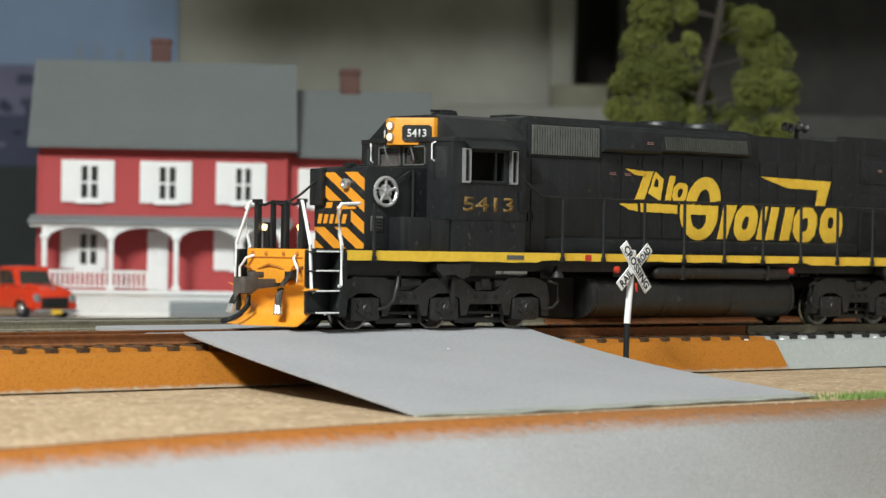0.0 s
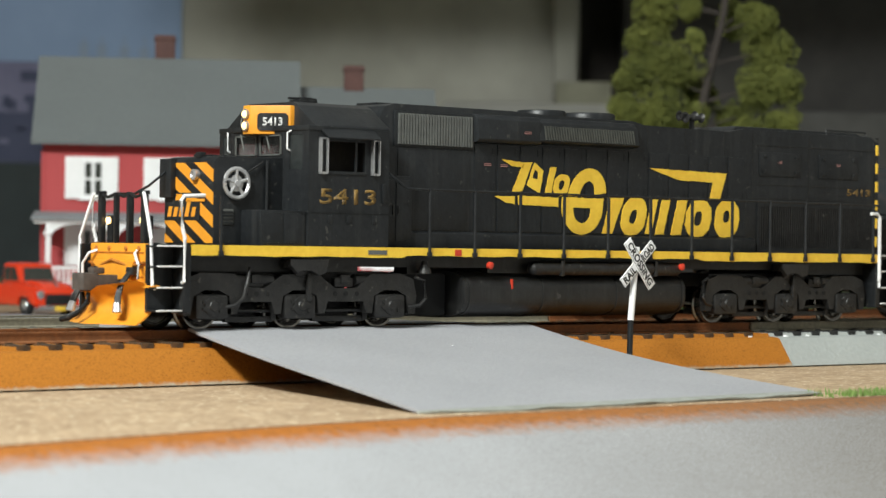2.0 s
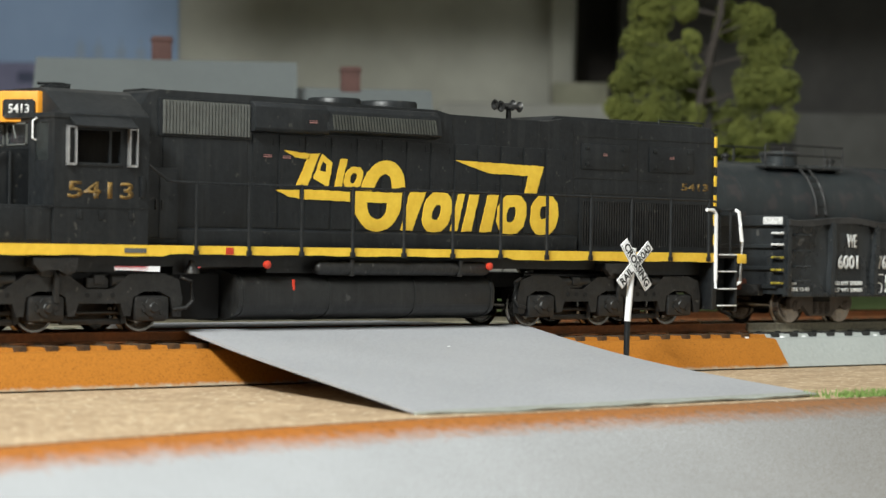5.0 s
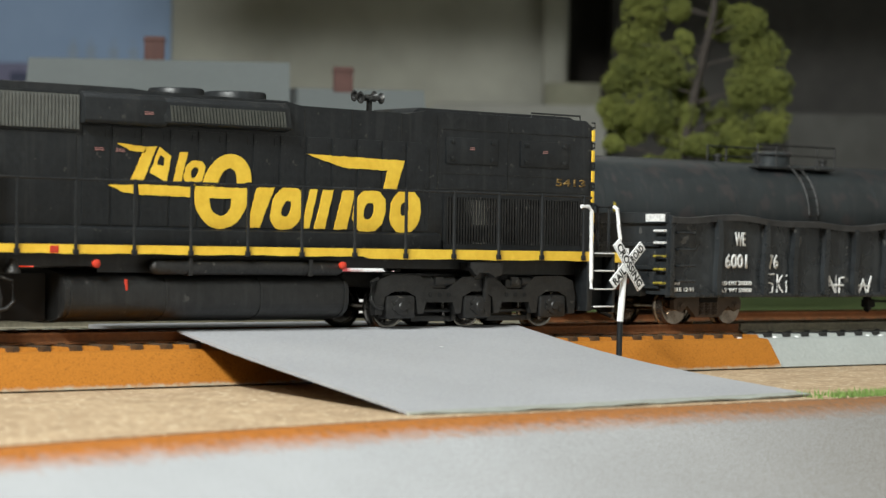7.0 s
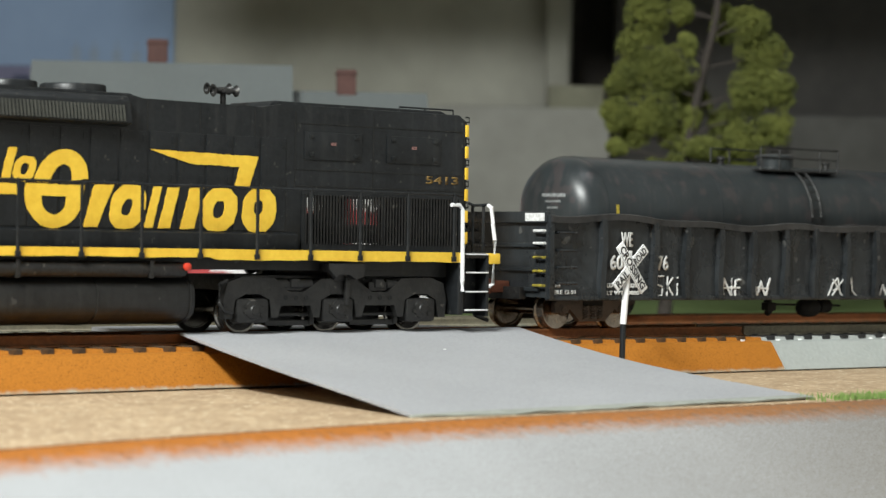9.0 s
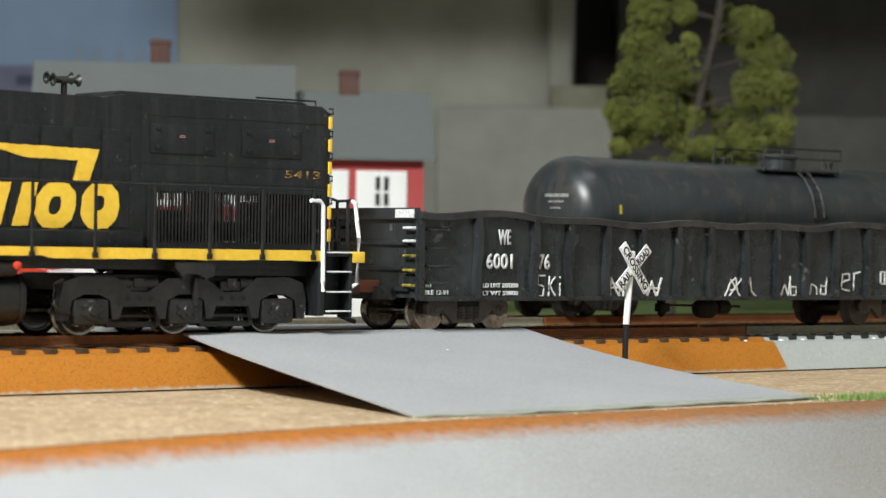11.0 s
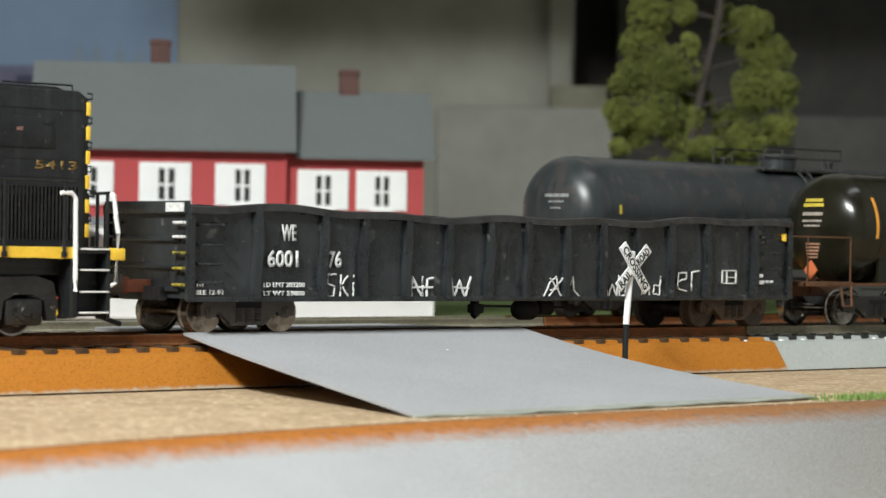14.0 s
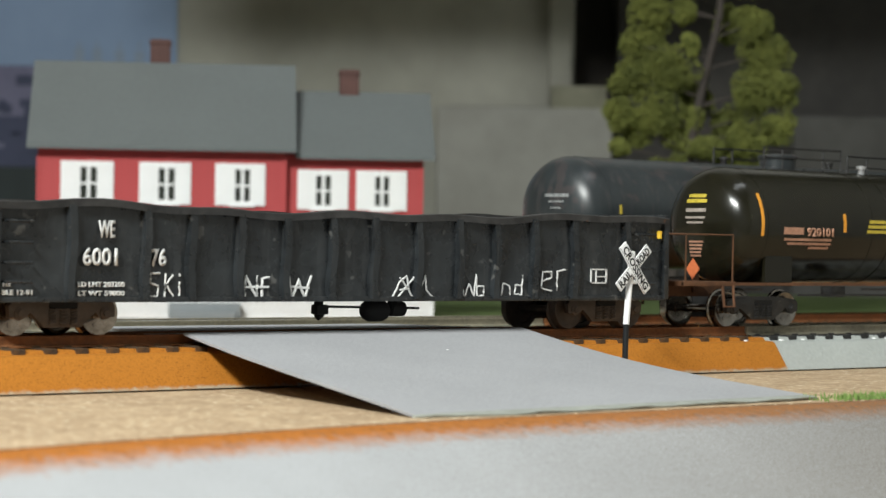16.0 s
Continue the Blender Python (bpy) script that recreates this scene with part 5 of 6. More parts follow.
        for z in (9.5, 14.5, 20.5):
            bm = nb(); box(bm, *sorted((x, x + d * 0.9)), -13, 13, z, z + 1.0, 0.2); part("end_rib", bm, CARBLACK, t)
        for y0 in (-15.6, 12.0):
            for z in (11.0, 14.6, 18.0, 21.5, 24.6):
                bm = nb(); tube(bm, [(x, y0, z), (x + d * 1.4, y0, z), (x + d * 1.4, y0 + 3.6, z), (x, y0 + 3.6, z)], 0.34)
                # near upper rungs catch the light; the glint is put into a white colour
                lit = z in (21.5, 24.6) and y0 < 0 and d < 0
                part("ladder_rung", bm, CHALK if lit else (RUNGYELLOW if z in (11.0, 14.6, 18.0) and d < 0 else CARBLACK), t, "white rung, its lit glint put into the colour" if lit else "")
        bm = nb(); box(bm, *sorted((x + d * 0.2, x + d * 6.5)), -2.0, 2.0, 9.0, 12.0, 0.4); prism(bm, [(x + d * 6, -1.8), (x + d * 9.5, -2.2), (x + d * 10, 0.6), (x + d * 8, 1.8), (x + d * 6, 1.8)], "z", 8.7, 12.5, 0.3); part("coupler", bm, COUPLERRUST if d < 0 else GRIME, t, "rusty knuckle coupler")
        bm = nb(); box(bm, *sorted((x + d * 0.1, x + d * 2.4)), -8, 8, 7.4, 10.6, 0.4); part("striker_plate", bm, GRIME, t)
    bm = nb(); box(bm, X0 + 0.9, X1 - 0.9, -15.6, 15.6, 8.2, 9.4); box(bm, 165, 320, -2.5, 2.5, 7.2, 8.3); part("car_floor", bm, CARBLACK, t)
    bm = nb(); box(bm, X0 - 1.35, X0 - 1.15, -15.6, -8.6, 27.0, 29.0); part("end_number_patch", bm, CHALK, t, "smeared white number patch")
    # brake gear under the floor
    bm = nb()
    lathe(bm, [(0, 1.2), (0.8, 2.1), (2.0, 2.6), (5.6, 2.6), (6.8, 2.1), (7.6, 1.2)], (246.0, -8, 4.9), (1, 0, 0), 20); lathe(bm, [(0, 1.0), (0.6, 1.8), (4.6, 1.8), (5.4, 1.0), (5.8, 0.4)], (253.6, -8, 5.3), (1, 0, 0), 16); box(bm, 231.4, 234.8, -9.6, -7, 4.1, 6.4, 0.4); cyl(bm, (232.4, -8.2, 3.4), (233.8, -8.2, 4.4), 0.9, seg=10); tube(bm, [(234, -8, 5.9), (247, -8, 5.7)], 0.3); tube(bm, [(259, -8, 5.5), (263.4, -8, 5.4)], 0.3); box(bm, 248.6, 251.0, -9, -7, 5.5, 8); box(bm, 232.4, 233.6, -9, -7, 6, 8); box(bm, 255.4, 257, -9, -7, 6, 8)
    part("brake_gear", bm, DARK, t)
    freight_truck(t, 150.8, 171.8, 4.75, WHEELBROWN, STEEL)
    freight_truck(t, 311.2, 332.2, 4.75, WHEELBROWN, WHEELBROWN)
    Y = -16.42

    def mark(text, x, z, h, w, mat=CHALK):
        word("lettering", text, mat, t, place(x, Y, z), h, w, 0.25)
    mark("WE", 167.3, 21.1, 3.5, 4.1)
    mark("6001", 163.5, 15.2, 3.5, 8.6)
    mark("76", 180.6, 15.2, 3.5, 4.0)
    mark("LD LMT 203200", 162.4, 10.6, 1.0, 11.6)
    mark("LT WT 59800", 162.4, 8.7, 1.0, 11.6)
    mark("BLE 12-91", 144.2, 8.9, 1.0, 7.2)
    mark("HT", 144.4, 10.6, 0.9, 2.0)
    word("lettering", "BLE 12-91", CHALK, t, place(326.8, -16.85, 11.6), 1.0, 5.2, 0.4)
    word("lettering", "HT", CHALK, t, place(326.8, -16.85, 13.4), 0.9, 1.4, 0.4)
    bm = nb()
    for a, b, c, d in ((312.5, 318.2, 15.0, 15.35), (312.5, 318.2, 11.6, 11.95), (312.5, 312.85, 11.6, 15.3), (317.8, 318.2, 11.6, 15.3), (314.3, 314.6, 11.8, 15.2), (314.4, 318, 13.2, 13.5)):
        box(bm, a, b, Y - 0.25, Y + 0.1, c, d)
    part("stencil_box", bm, CHALK, t)
    for x0 in (160.0, 336.2):
        bm = nb(); box(bm, x0, x0 + 0.7, -17.0 if x0 < 200 else -17.5, -16.3, 8.8 if x0 < 200 else 23.2, 10.4 if x0 < 200 else 25.2); part("reflector", bm, YELLOW, t)

    # hand-chalked graffiti as bent strokes
    def stroke(pts, r=0.22):
        bm = nb()
        ps = []
        for (ax, az), (bx, bz) in zip(pts, pts[1:]):
            for i in range(5):
                k = i / 5
                ps.append((ax + (bx - ax) * k + random.uniform(-0.13, 0.13), Y - 0.05, az + (bz - az) * k + random.uniform(-0.13, 0.13)))
        ps.append((pts[-1][0], Y - 0.05, pts[-1][1]))
        tube(bm, ps, r, 5)
        part("graffiti_stroke", bm, CHALK, t)
    stroke([(183.0, 13.4), (180.8, 13.6), (180.6, 11.4), (182.6, 10.8), (182.4, 8.6), (180.4, 8.4)])
    stroke([(184.4, 13.4), (184.3, 8.5)]); stroke([(186.4, 13.2), (184.6, 11.2), (186.6, 8.6)]); stroke([(188.2, 11.8), (188.1, 8.6)]); stroke([(188.2, 13.4), (188.2, 13.0)])
    stroke([(205.6, 8.0), (205.9, 13.2), (209.0, 8.0), (209.0, 13.2)], 0.31); stroke([(212.4, 12.8), (210.4, 12.6), (210.4, 8.0), (212.6, 8.0)], 0.31); stroke([(205.4, 10.6), (212.2, 10.6)], 0.28)
    stroke([(217.8, 13.2), (218.8, 8.0), (220.6, 12.2), (222.4, 8.0), (224.2, 13.2)], 0.31); stroke([(217.6, 10.6), (223.6, 10.4)], 0.3)
    stroke([(248.0, 8.0), (250.2, 11.8), (252.4, 13.2), (253.2, 10.4), (250.4, 10.0)]); stroke([(249.6, 8.2), (255.2, 13.4)]); stroke([(250.4, 12.8), (254.6, 8.2)]); stroke([(254.8, 8.0), (255.8, 13.2), (257.2, 11.0), (258.2, 13.4), (258.4, 10.0), (261.2, 7.8)])
    stroke([(269.2, 12.4), (270.4, 8.2), (272.0, 11.4), (273.4, 8.4), (274.2, 13.6), (274.6, 8.6)]); stroke([(274.6, 10.8), (276.6, 11.0), (276.8, 8.8), (275.0, 8.4)])
    stroke([(282.4, 8.6), (283.0, 11.6), (285.0, 11.0), (285.4, 8.8)]); stroke([(289.4, 13.6), (289.0, 8.8), (286.8, 9.0), (287.0, 11.2), (289.0, 11.2)])
    stroke([(295.8, 12.2), (299.0, 13.0), (299.0, 14.6), (296.2, 14.4), (295.8, 10.4), (299.2, 9.8)]); stroke([(301.0, 9.8), (301.0, 14.6), (303.8, 15.0)])
    return t


def tank_car(rolls, at, label, x0, length, r, zc, tank_mat, trim_mat, truck_r, detail, out):
    """A tank car, its first end at x0 along its own axis."""
    t = thing("tank_car", label, "freight car", at, "tank cars")
    L = length
    prof = [(0, 0.5), (0.25, r * 0.25), (1.0, r * 0.5), (2.4, r * 0.72), (4.2, r * 0.88), (6.6, r * 0.965), (9, r), (L / 3, r), (L / 3 + 0.01, r + 0.12), (L / 3 + 1.2, r + 0.12), (L / 3 + 1.21, r), (L * 2 / 3, r), (L * 2 / 3 + 0.01, r + 0.12), (L * 2 / 3 + 1.2, r + 0.12), (L * 2 / 3 + 1.21, r), (L - 10.5, r), (L - 7.4, r * 0.965), (L - 4.6, r * 0.88), (L - 2.4, r * 0.72), (L - 1, r * 0.5), (L - 0.25, r * 0.25), (L, 0.5)]
    bm = nb(); lathe(bm, prof, (x0, 0, zc), (1, 0, 0), 48); part("tank_shell", bm, tank_mat, t)
    for x in (x0 + 11.5, x0 + L / 3 - 8, x0 + L - 12):
        bm = nb(); lathe(bm, [(0, r + 0.02), (0.01, r + 0.1), (0.25, r + 0.1), (0.26, r + 0.02)], (x, 0, zc), (1, 0, 0), 48); part("weld_seam", bm, tank_mat, t)
    c = x0 + L / 2
    zt = zc + r
    bm = nb(); lathe(bm, [(-1.5, 6.0), (2.4, 6.0), (2.6, 6.6), (3.4, 6.6), (3.9, 5.6), (4.2, 2.0)], (c, 0, zt), (0, 0, 1), 24); part("manway_dome", bm, tank_mat, t)
    bm = nb(); box(bm, c - 19, c + 19, -11, -6.5, zt - 2.0, zt - 1.4, 0.1); box(bm, c - 19, c + 19, 6.5, 11, zt - 2.0, zt - 1.4, 0.1); part("dome_platform", bm, GRIME, t)
    for s in (-1, 1):
        bm = nb()
        for x in (c - 19, c - 10, c + 10, c + 19):
            tube(bm, [(x, s * 11, zt - 2), (x, s * 11, zt + 5.6)], 0.32, 6)
        tube(bm, [(c - 19, s * 11, zt + 5.6), (c + 19, s * 11, zt + 5.6)], 0.32, 6)
        tube(bm, [(c - 19, s * 11, zt + 2.4), (c + 19, s * 11, zt + 2.4)], 0.25, 6)
        part("platform_railing", bm, GRIME, t)
        bm = nb()
        for dx in (-2.2, 2.2):
            tube(bm, [(c + dx, s * (r + 1.6) * math.cos(a), zc + (r + 1.6) * math.sin(a)) for a in [math.radians(v) for v in range(-50, 61, 10)]], 0.32, 6)
        for v in range(-45, 60, 9):
            a = math.radians(v)
            tube(bm, [(c - 2.2, s * (r + 1.6) * math.cos(a), zc + (r + 1.6) * math.sin(a)), (c + 2.2, s * (r + 1.6) * math.cos(a), zc + (r + 1.6) * math.sin(a))], 0.25, 6)
        part("side_ladder", bm, GRIME, t)
        bm = nb(); lathe(bm, [(0, 1.0), (1.5, 1.0), (1.7, 1.5), (2.4, 1.5), (2.8, 0.6)], (c + s * 26, 0, zt - 0.3), (0, 0, 1), 14); part("valve", bm, GRIME if not rolls else SILVER, t)
        bm = nb(); box(bm, x0 - out, x0 + L + out, *sorted((s * 15.6, s * 16.4)), 11.2, 12.0); part("side_rail", bm, trim_mat, t)
    for d, xe in ((1, x0), (-1, x0 + L)):
        bm = nb(); box(bm, *sorted((xe - d * out, xe + d * 8)), -2.6, 2.6, 8.0, 12.0, 0.3); box(bm, *sorted((xe - d * out, xe - d * 2)), -16.6, 16.6, 11.0, 12.3, 0.2); part("end_platform", bm, trim_mat, t, "rusty brown end platform")
        bm = nb()
        for s in (-1, 1):
            prism(bm, [(xe + d * 13, 11), (xe + d * 24, 11), (xe + d * 24, zc - 3), (xe + d * 20, zc - 2.2), (xe + d * 13, zc - 9)], "y", *sorted((s * 12.4, s * 13.4)))
        prism(bm, [(-13, 11), (13, 11), (13, zc - 5), (11, zc - 7), (7, zc - 11), (-7, zc - 11), (-11, zc - 7), (-13, zc - 5)], "x", *sorted((xe + d * 16, xe + d * 22)))
        part("saddle", bm, tank_mat, t)
        bm = nb()
        for s in (-1, 1):
            tube(bm, [(xe - d * 3, s * 16.2, 12), (xe - d * 3, s * 16.2, 24.6), (xe - d * (out - 1), s * 16.2, 24.6), (xe - d * (out - 1), s * 16.2, 12)], 0.3, 6)
        tube(bm, [(xe - d * (out - 1), -16.2, 24.6), (xe - d * (out - 1), 16.2, 24.6)], 0.3, 6)
        part("end_railing", bm, trim_mat, t)
        for s in (-1, 1):
            bm = nb()
            tube(bm, [(xe - d * 7.0, s * 16.4, 11.4), (xe - d * 7.0, s * 17.0, 5.6), (xe - d * 3.0, s * 17.0, 5.6), (xe - d * 3.0, s * 16.4, 11.4)], 0.45, 6)
            part("stirrup", bm, trim_mat, t)
        bm = nb(); box(bm, *sorted((xe - d * out, xe - d * (out + 4))), -1.8, 1.8, 8.8, 12, 0.3); prism(bm, [(xe - d * (out + 3), -2), (xe - d * (out + 7), -2.2), (xe - d * (out + 7.6), 0.4), (xe - d * (out + 5.6), 1.8), (xe - d * (out + 3), 2)], "z", 8.4, 12.4, 0.3); part("coupler", bm, GRIME, t)
        a, b = sorted((xe + d * 1.5, xe + d * 25))
        freight_truck(t, a, b, truck_r, GRIME, GRIME if not rolls else STEELDARK)
        bm = nb(); box(bm, *sorted((xe + d * 40, xe + d * 46)), -14, -10, 8, 11, 0.3); tube(bm, [(xe + d * 24, -15.8, 8.6), (xe + d * 80, -15.8, 8.6)], 0.3); part("brake_rod", bm, GRIME, t)
    if not rolls:
        del ROLLING[-4:]
    return t


def on_tank(t, x, ang, w, h, r, zc, mat, name, label=""):
    """A decal on the shell's near side: centre x, angle above level (degrees), width and height."""
    bm = nb()
    n = 5
    rows = []
    for i in range(n + 1):
        a = math.radians(ang) + (i / n - 0.5) * h / r
        rows.append([bm.verts.new((x + dx, -(r + e) * math.cos(a), zc + (r + e) * math.sin(a))) for dx, e in ((-w / 2, 0.03), (-w / 2, 0.12), (w / 2, 0.12), (w / 2, 0.03))])
    for p, q in zip(rows, rows[1:]):
        for k in range(3):
            bm.faces.new((p[k], p[k + 1], q[k + 1], q[k]))
    bmesh.ops.recalc_face_normals(bm, faces=bm.faces[:])
    return part(name, bm, mat, t, label)


def shell_end(t, x0, y, z, w, h, r, zc, mat, name):
    """A decal on the rounded end."""
    bm = nb()
    def depth(yy, zz):
        rho = min(math.hypot(yy, zz - zc) / r, 0.98)
        pts = [(0, 0.0), (0.25, 0.25), (0.5, 1.0), (0.72, 2.4), (0.88, 4.2), (0.965, 6.6), (1.0, 9)]
        if rho < 0.25:
            return 0.25 * rho / 0.25
        for (a, u), (b, v) in zip(pts[1:], pts[2:]):
            if rho <= b:
                return u + (v - u) * (rho - a) / (b - a)
        return 10.5
    rows = []
    for i in range(7):
        yy = y + (i / 6 - 0.5) * w
        rows.append([bm.verts.new((x0 + depth(yy, z + k * h) - 0.22, yy, z + k * h)) for k in (-0.5, 0, 0.5)])
    for p, q in zip(rows, rows[1:]):
        for k in range(2):
            bm.faces.new((p[k], p[k + 1], q[k + 1], q[k]))
    ret = bmesh.ops.extrude_face_region(bm, geom=bm.faces[:])
    for g in ret["geom"]:
        if isinstance(g, bmesh.types.BMVert):
            g.co.x += 0.15
    bmesh.ops.recalc_face_normals(bm, faces=bm.faces[:])
    part(name, bm, mat, t)


# worn black; mottled highlights are put into its blotches and pale specks
CARBLACK = material("worn_black_and_highlights", (0.028, 0.032, 0.035), (0.008, 0.009, 0.010), 0.27, grain=320, blotch=60, mix=0.3, bump=0.45, third=(0.08, 0.08, 0.077), speck=0.06, streak=(0.042, 0.044, 0.045))
CHORD = material("brown_black_chord", (0.046, 0.044, 0.043), (0.014, 0.014, 0.0145), 0.45, grain=320, blotch=80, mix=0.4, bump=0.3, third=(0.085, 0.042, 0.024), speck=0.04)
PLACARD = material("faded_orange_placard", (0.62, 0.17, 0.06), (0.5, 0.12, 0.04), 0.6)
ENDPRINT = material("greyed_end_print", (0.42, 0.36, 0.31), (0.2, 0.17, 0.15), 0.7, grain=1500, mix=0.9)
STEELDARK = material("dark_polished_wheel", (0.36, 0.34, 0.31), (0.14, 0.13, 0.12), 0.2, metal=0.9, grain=300)
TRIMBROWN = material("rusty_brown_trim", (0.13, 0.055, 0.022), (0.07, 0.03, 0.013), 0.7, grain=500)
GREYTANK = material("slate_tank_paint", (0.031, 0.038, 0.041), (0.019, 0.023, 0.025), 0.36, grain=200, blotch=25, mix=0.25, third=(0.042, 0.038, 0.039), speck=0.14, streak=(0.06, 0.055, 0.055))
RUNGYELLOW = material("flaking_yellow_on_black", (0.50, 0.40, 0.04), (0.02, 0.02, 0.02), 0.5, grain=600, mix=0.7)
DIMPRINT = material("dim_white_print", (0.30, 0.31, 0.31), (0.12, 0.13, 0.13), 0.7, grain=1500, mix=0.9)
PEACH = material("faded_peach_lettering", (0.55, 0.30, 0.20), (0.32, 0.16, 0.10), 0.7, grain=1200, mix=0.8)
DECALYELLOW = material("yellow_decal", (0.62, 0.48, 0.05), (0.35, 0.27, 0.03), 0.6, grain=1200, mix=0.8)
ORANGEDECAL = material("orange_reflector", (0.80, 0.36, 0.04), (0.66, 0.26, 0.025), 0.5)

loco, gon = locomotive(), gondola()
TX, TR, TZ = 368.3, 15.8, 27.5
tnk = tank_car(True, place(385, 0, 0), "black tank car with orange reflectors and rusty end platforms", TX, 190, TR, TZ, TANKBLACK, TRIMBROWN, 4.75, True, 22)
# decals of the moving tank car
on_tank(tnk, 377.6, 11, 1.15, 12.0, TR, TZ, ORANGEDECAL, "reflector_strip")
on_tank(tnk, 411.6, 4, 1.15, 5.2, TR, TZ, ORANGEDECAL, "reflector_strip")
word("lettering", "920101", PEACH, tnk, place(395.5, -15.9, 24.8), 2.2, 11.0, 0.2)
for x, a, w, h in ((390.2, -5, 8.0, 1.9),):
    on_tank(tnk, x, a, w, h, TR, TZ, PEACH, "reporting_mark_bar")
for i, (x, w) in enumerate(((396.5, 19.5), (397.2, 18.0), (401.5, 8.5))):
    on_tank(tnk, x, -13.5 - i * 4.2, w, 0.7, TR, TZ, PEACH, "small_print_bar")
for i, w in enumerate((8.4, 9.2, 9.6)):
    on_tank(tnk, 426.5 - i * 0.3, 6 - i * 5, w, 0.9, TR, TZ, DECALYELLOW, "yellow_print_bar")
for i, (w, h, m) in enumerate(((6.4, 0.9, DECALYELLOW), (7.4, 1.0, DECALYELLOW), (7.4, 0.95, ENDPRINT), (7.2, 0.6, ENDPRINT), (6.0, 0.55, ENDPRINT))):
    shell_end(tnk, TX, 0.6, (35.3, 33.9, 31.4, 29.4, 28.0)[i], w, h, TR, TZ, m, "end_print_bar")
for i in range(5):
    shell_end(tnk, TX, 0.4 + 0.2 * i, 22.8 - i * 0.95, 5.2 - 0.3 * i, 0.5, TR, TZ, PEACH, "end_print_bar")
bm = nb(); prism(bm, [(-5.4, 15.4), (-3.0, 12.6), (-0.6, 15.4), (-3.0, 18.2)], "x", 363.8, 364.2); part("hazard_placard", bm, PLACARD, tnk, "faded orange diamond placard")
bm = nb(); box(bm, 363.9, 366.0, -3.4, -2.6, 9, 14); part("placard_bracket", bm, TRIMBROWN, tnk)

grey = tank_car(False, place(0, 80, 0), "slate-grey tank car standing on the far track", 495.5, 209, 17.0, 31.6, GREYTANK, GRIME, 4.75, False, 14)
for i, (w, h) in enumerate(((9, 1.0), (6, 0.5), (4, 0.5))):
    shell_end(grey, 495.5, -4.0, 36.5 - i * 1.9, w, h, 17.0, 31.6, DIMPRINT, "end_print_bar")
on_tank(grey, 510.5, 3, 1.0, 2.6, 17.0, 31.6, DECALYELLOW, "yellow_mark")


def motions():
    for ob in (loco, gon, tnk):
        walk(ob, [(s, place(385 + d, 0, 0)) for s, d in TRAIN])
    steps = [i * 0.25 for i in range(65)]
    ts, ds = zip(*TRAIN)
    for ob, x, r in ROLLING:
        walk(ob, [(s, place(x, 0, r, 0, math.degrees((float(np.interp(s, ts, ds)) - ds[0]) / r), 0)) for s in steps])


# ---- behind the tracks; u to the right, w away from the camera ----
VIEW = place(0, -448.66, 0, 0, 0, -YAW)
RED = material("barn_red_siding", (0.46, 0.06, 0.062), (0.40, 0.05, 0.052), 0.7, grain=400, blotch=40)
ROOFGREY = material("grey_roof_plastic", (0.13, 0.145, 0.145), (0.115, 0.128, 0.128), 0.75, grain=500, blotch=30)
BRICKRED = material("dull_brick_chimney", (0.115, 0.058, 0.05), (0.07, 0.036, 0.032), 0.9, grain=500)
TRIMWHITE = material("white_house_trim", (0.86, 0.86, 0.86), (0.82, 0.82, 0.82), 0.6, grain=500)
STEPGREY = material("grey_step_plastic", (0.24, 0.26, 0.27), (0.2, 0.22, 0.23), 0.7, grain=500)
CARRED = material("glossy_red_car_paint", (0.74, 0.045, 0.007), (0.68, 0.038, 0.007), 0.25, coat=0.5)
CHROME = material("chrome_trim", (0.75, 0.75, 0.74), (0.6, 0.6, 0.6), 0.18, metal=0.95)
TYRE = material("black_tyre", (0.015, 0.015, 0.015), (0.01, 0.01, 0.01), 0.8)
WINDOWDARK = material("dark_window_glass", (0.05, 0.055, 0.045), (0.02, 0.022, 0.02), 0.15)
LEAF = material("sponge_foliage", (0.212, 0.228, 0.05), (0.07, 0.085, 0.018), 0.95, grain=500, blotch=60, mix=0.5)
BARK = material("grey_brown_bark", (0.06, 0.049, 0.042), (0.034, 0.027, 0.023), 0.9, grain=400, bump=0.4)


def window(h, u0, u1, s0, s1, z0, z1, w, sash=True):
    """A window with both shutters: outer span u0..u1, glass s0..s1."""
    bm = nb(); box(bm, s0 - 1.0, s1 + 1.0, w - 1.1, w + 0.1, z0 - 0.6, z1 + 1.6, 0.1); fr = part("window", bm, TRIMWHITE, h)
    bm = nb(); box(bm, s0 - 2.2, s1 + 2.2, w - 2.0, w, z0 - 1.2, z0 + 0.2, 0.15); part("sill", bm, TRIMWHITE, fr)
    mid = (s0 + s1) / 2
    zm = (z0 + z1) / 2
    for a, b in ((s0, mid - 0.6), (mid + 0.6, s1)):
        for c, d in ((z0 + 1.4, zm - 0.5), (zm + 0.5, z1 - 1.0)):
            bm = nb(); box(bm, a + 0.2, b - 0.1, w - 1.25, w - 1.05, c, d); part("pane", bm, WINDOWDARK, fr)
    for a, b in ((u0, s0 - 0.98), (s1 + 0.98, u1)):
        bm = nb(); box(bm, a, b, w - 1.16, w, z0 - 0.6, z1 + 1.6, 0.1); sh = part("shutter", bm, TRIMWHITE, h)
        bm = nb()
        for i in range(11):
            z = z0 + 0.6 + i * (z1 - z0) / 11
            box(bm, a + 0.7, b - 0.7, w - 1.26, w - 1.1, z, z + 0.9)
        part("shutter_slats", bm, TRIMWHITE, sh)


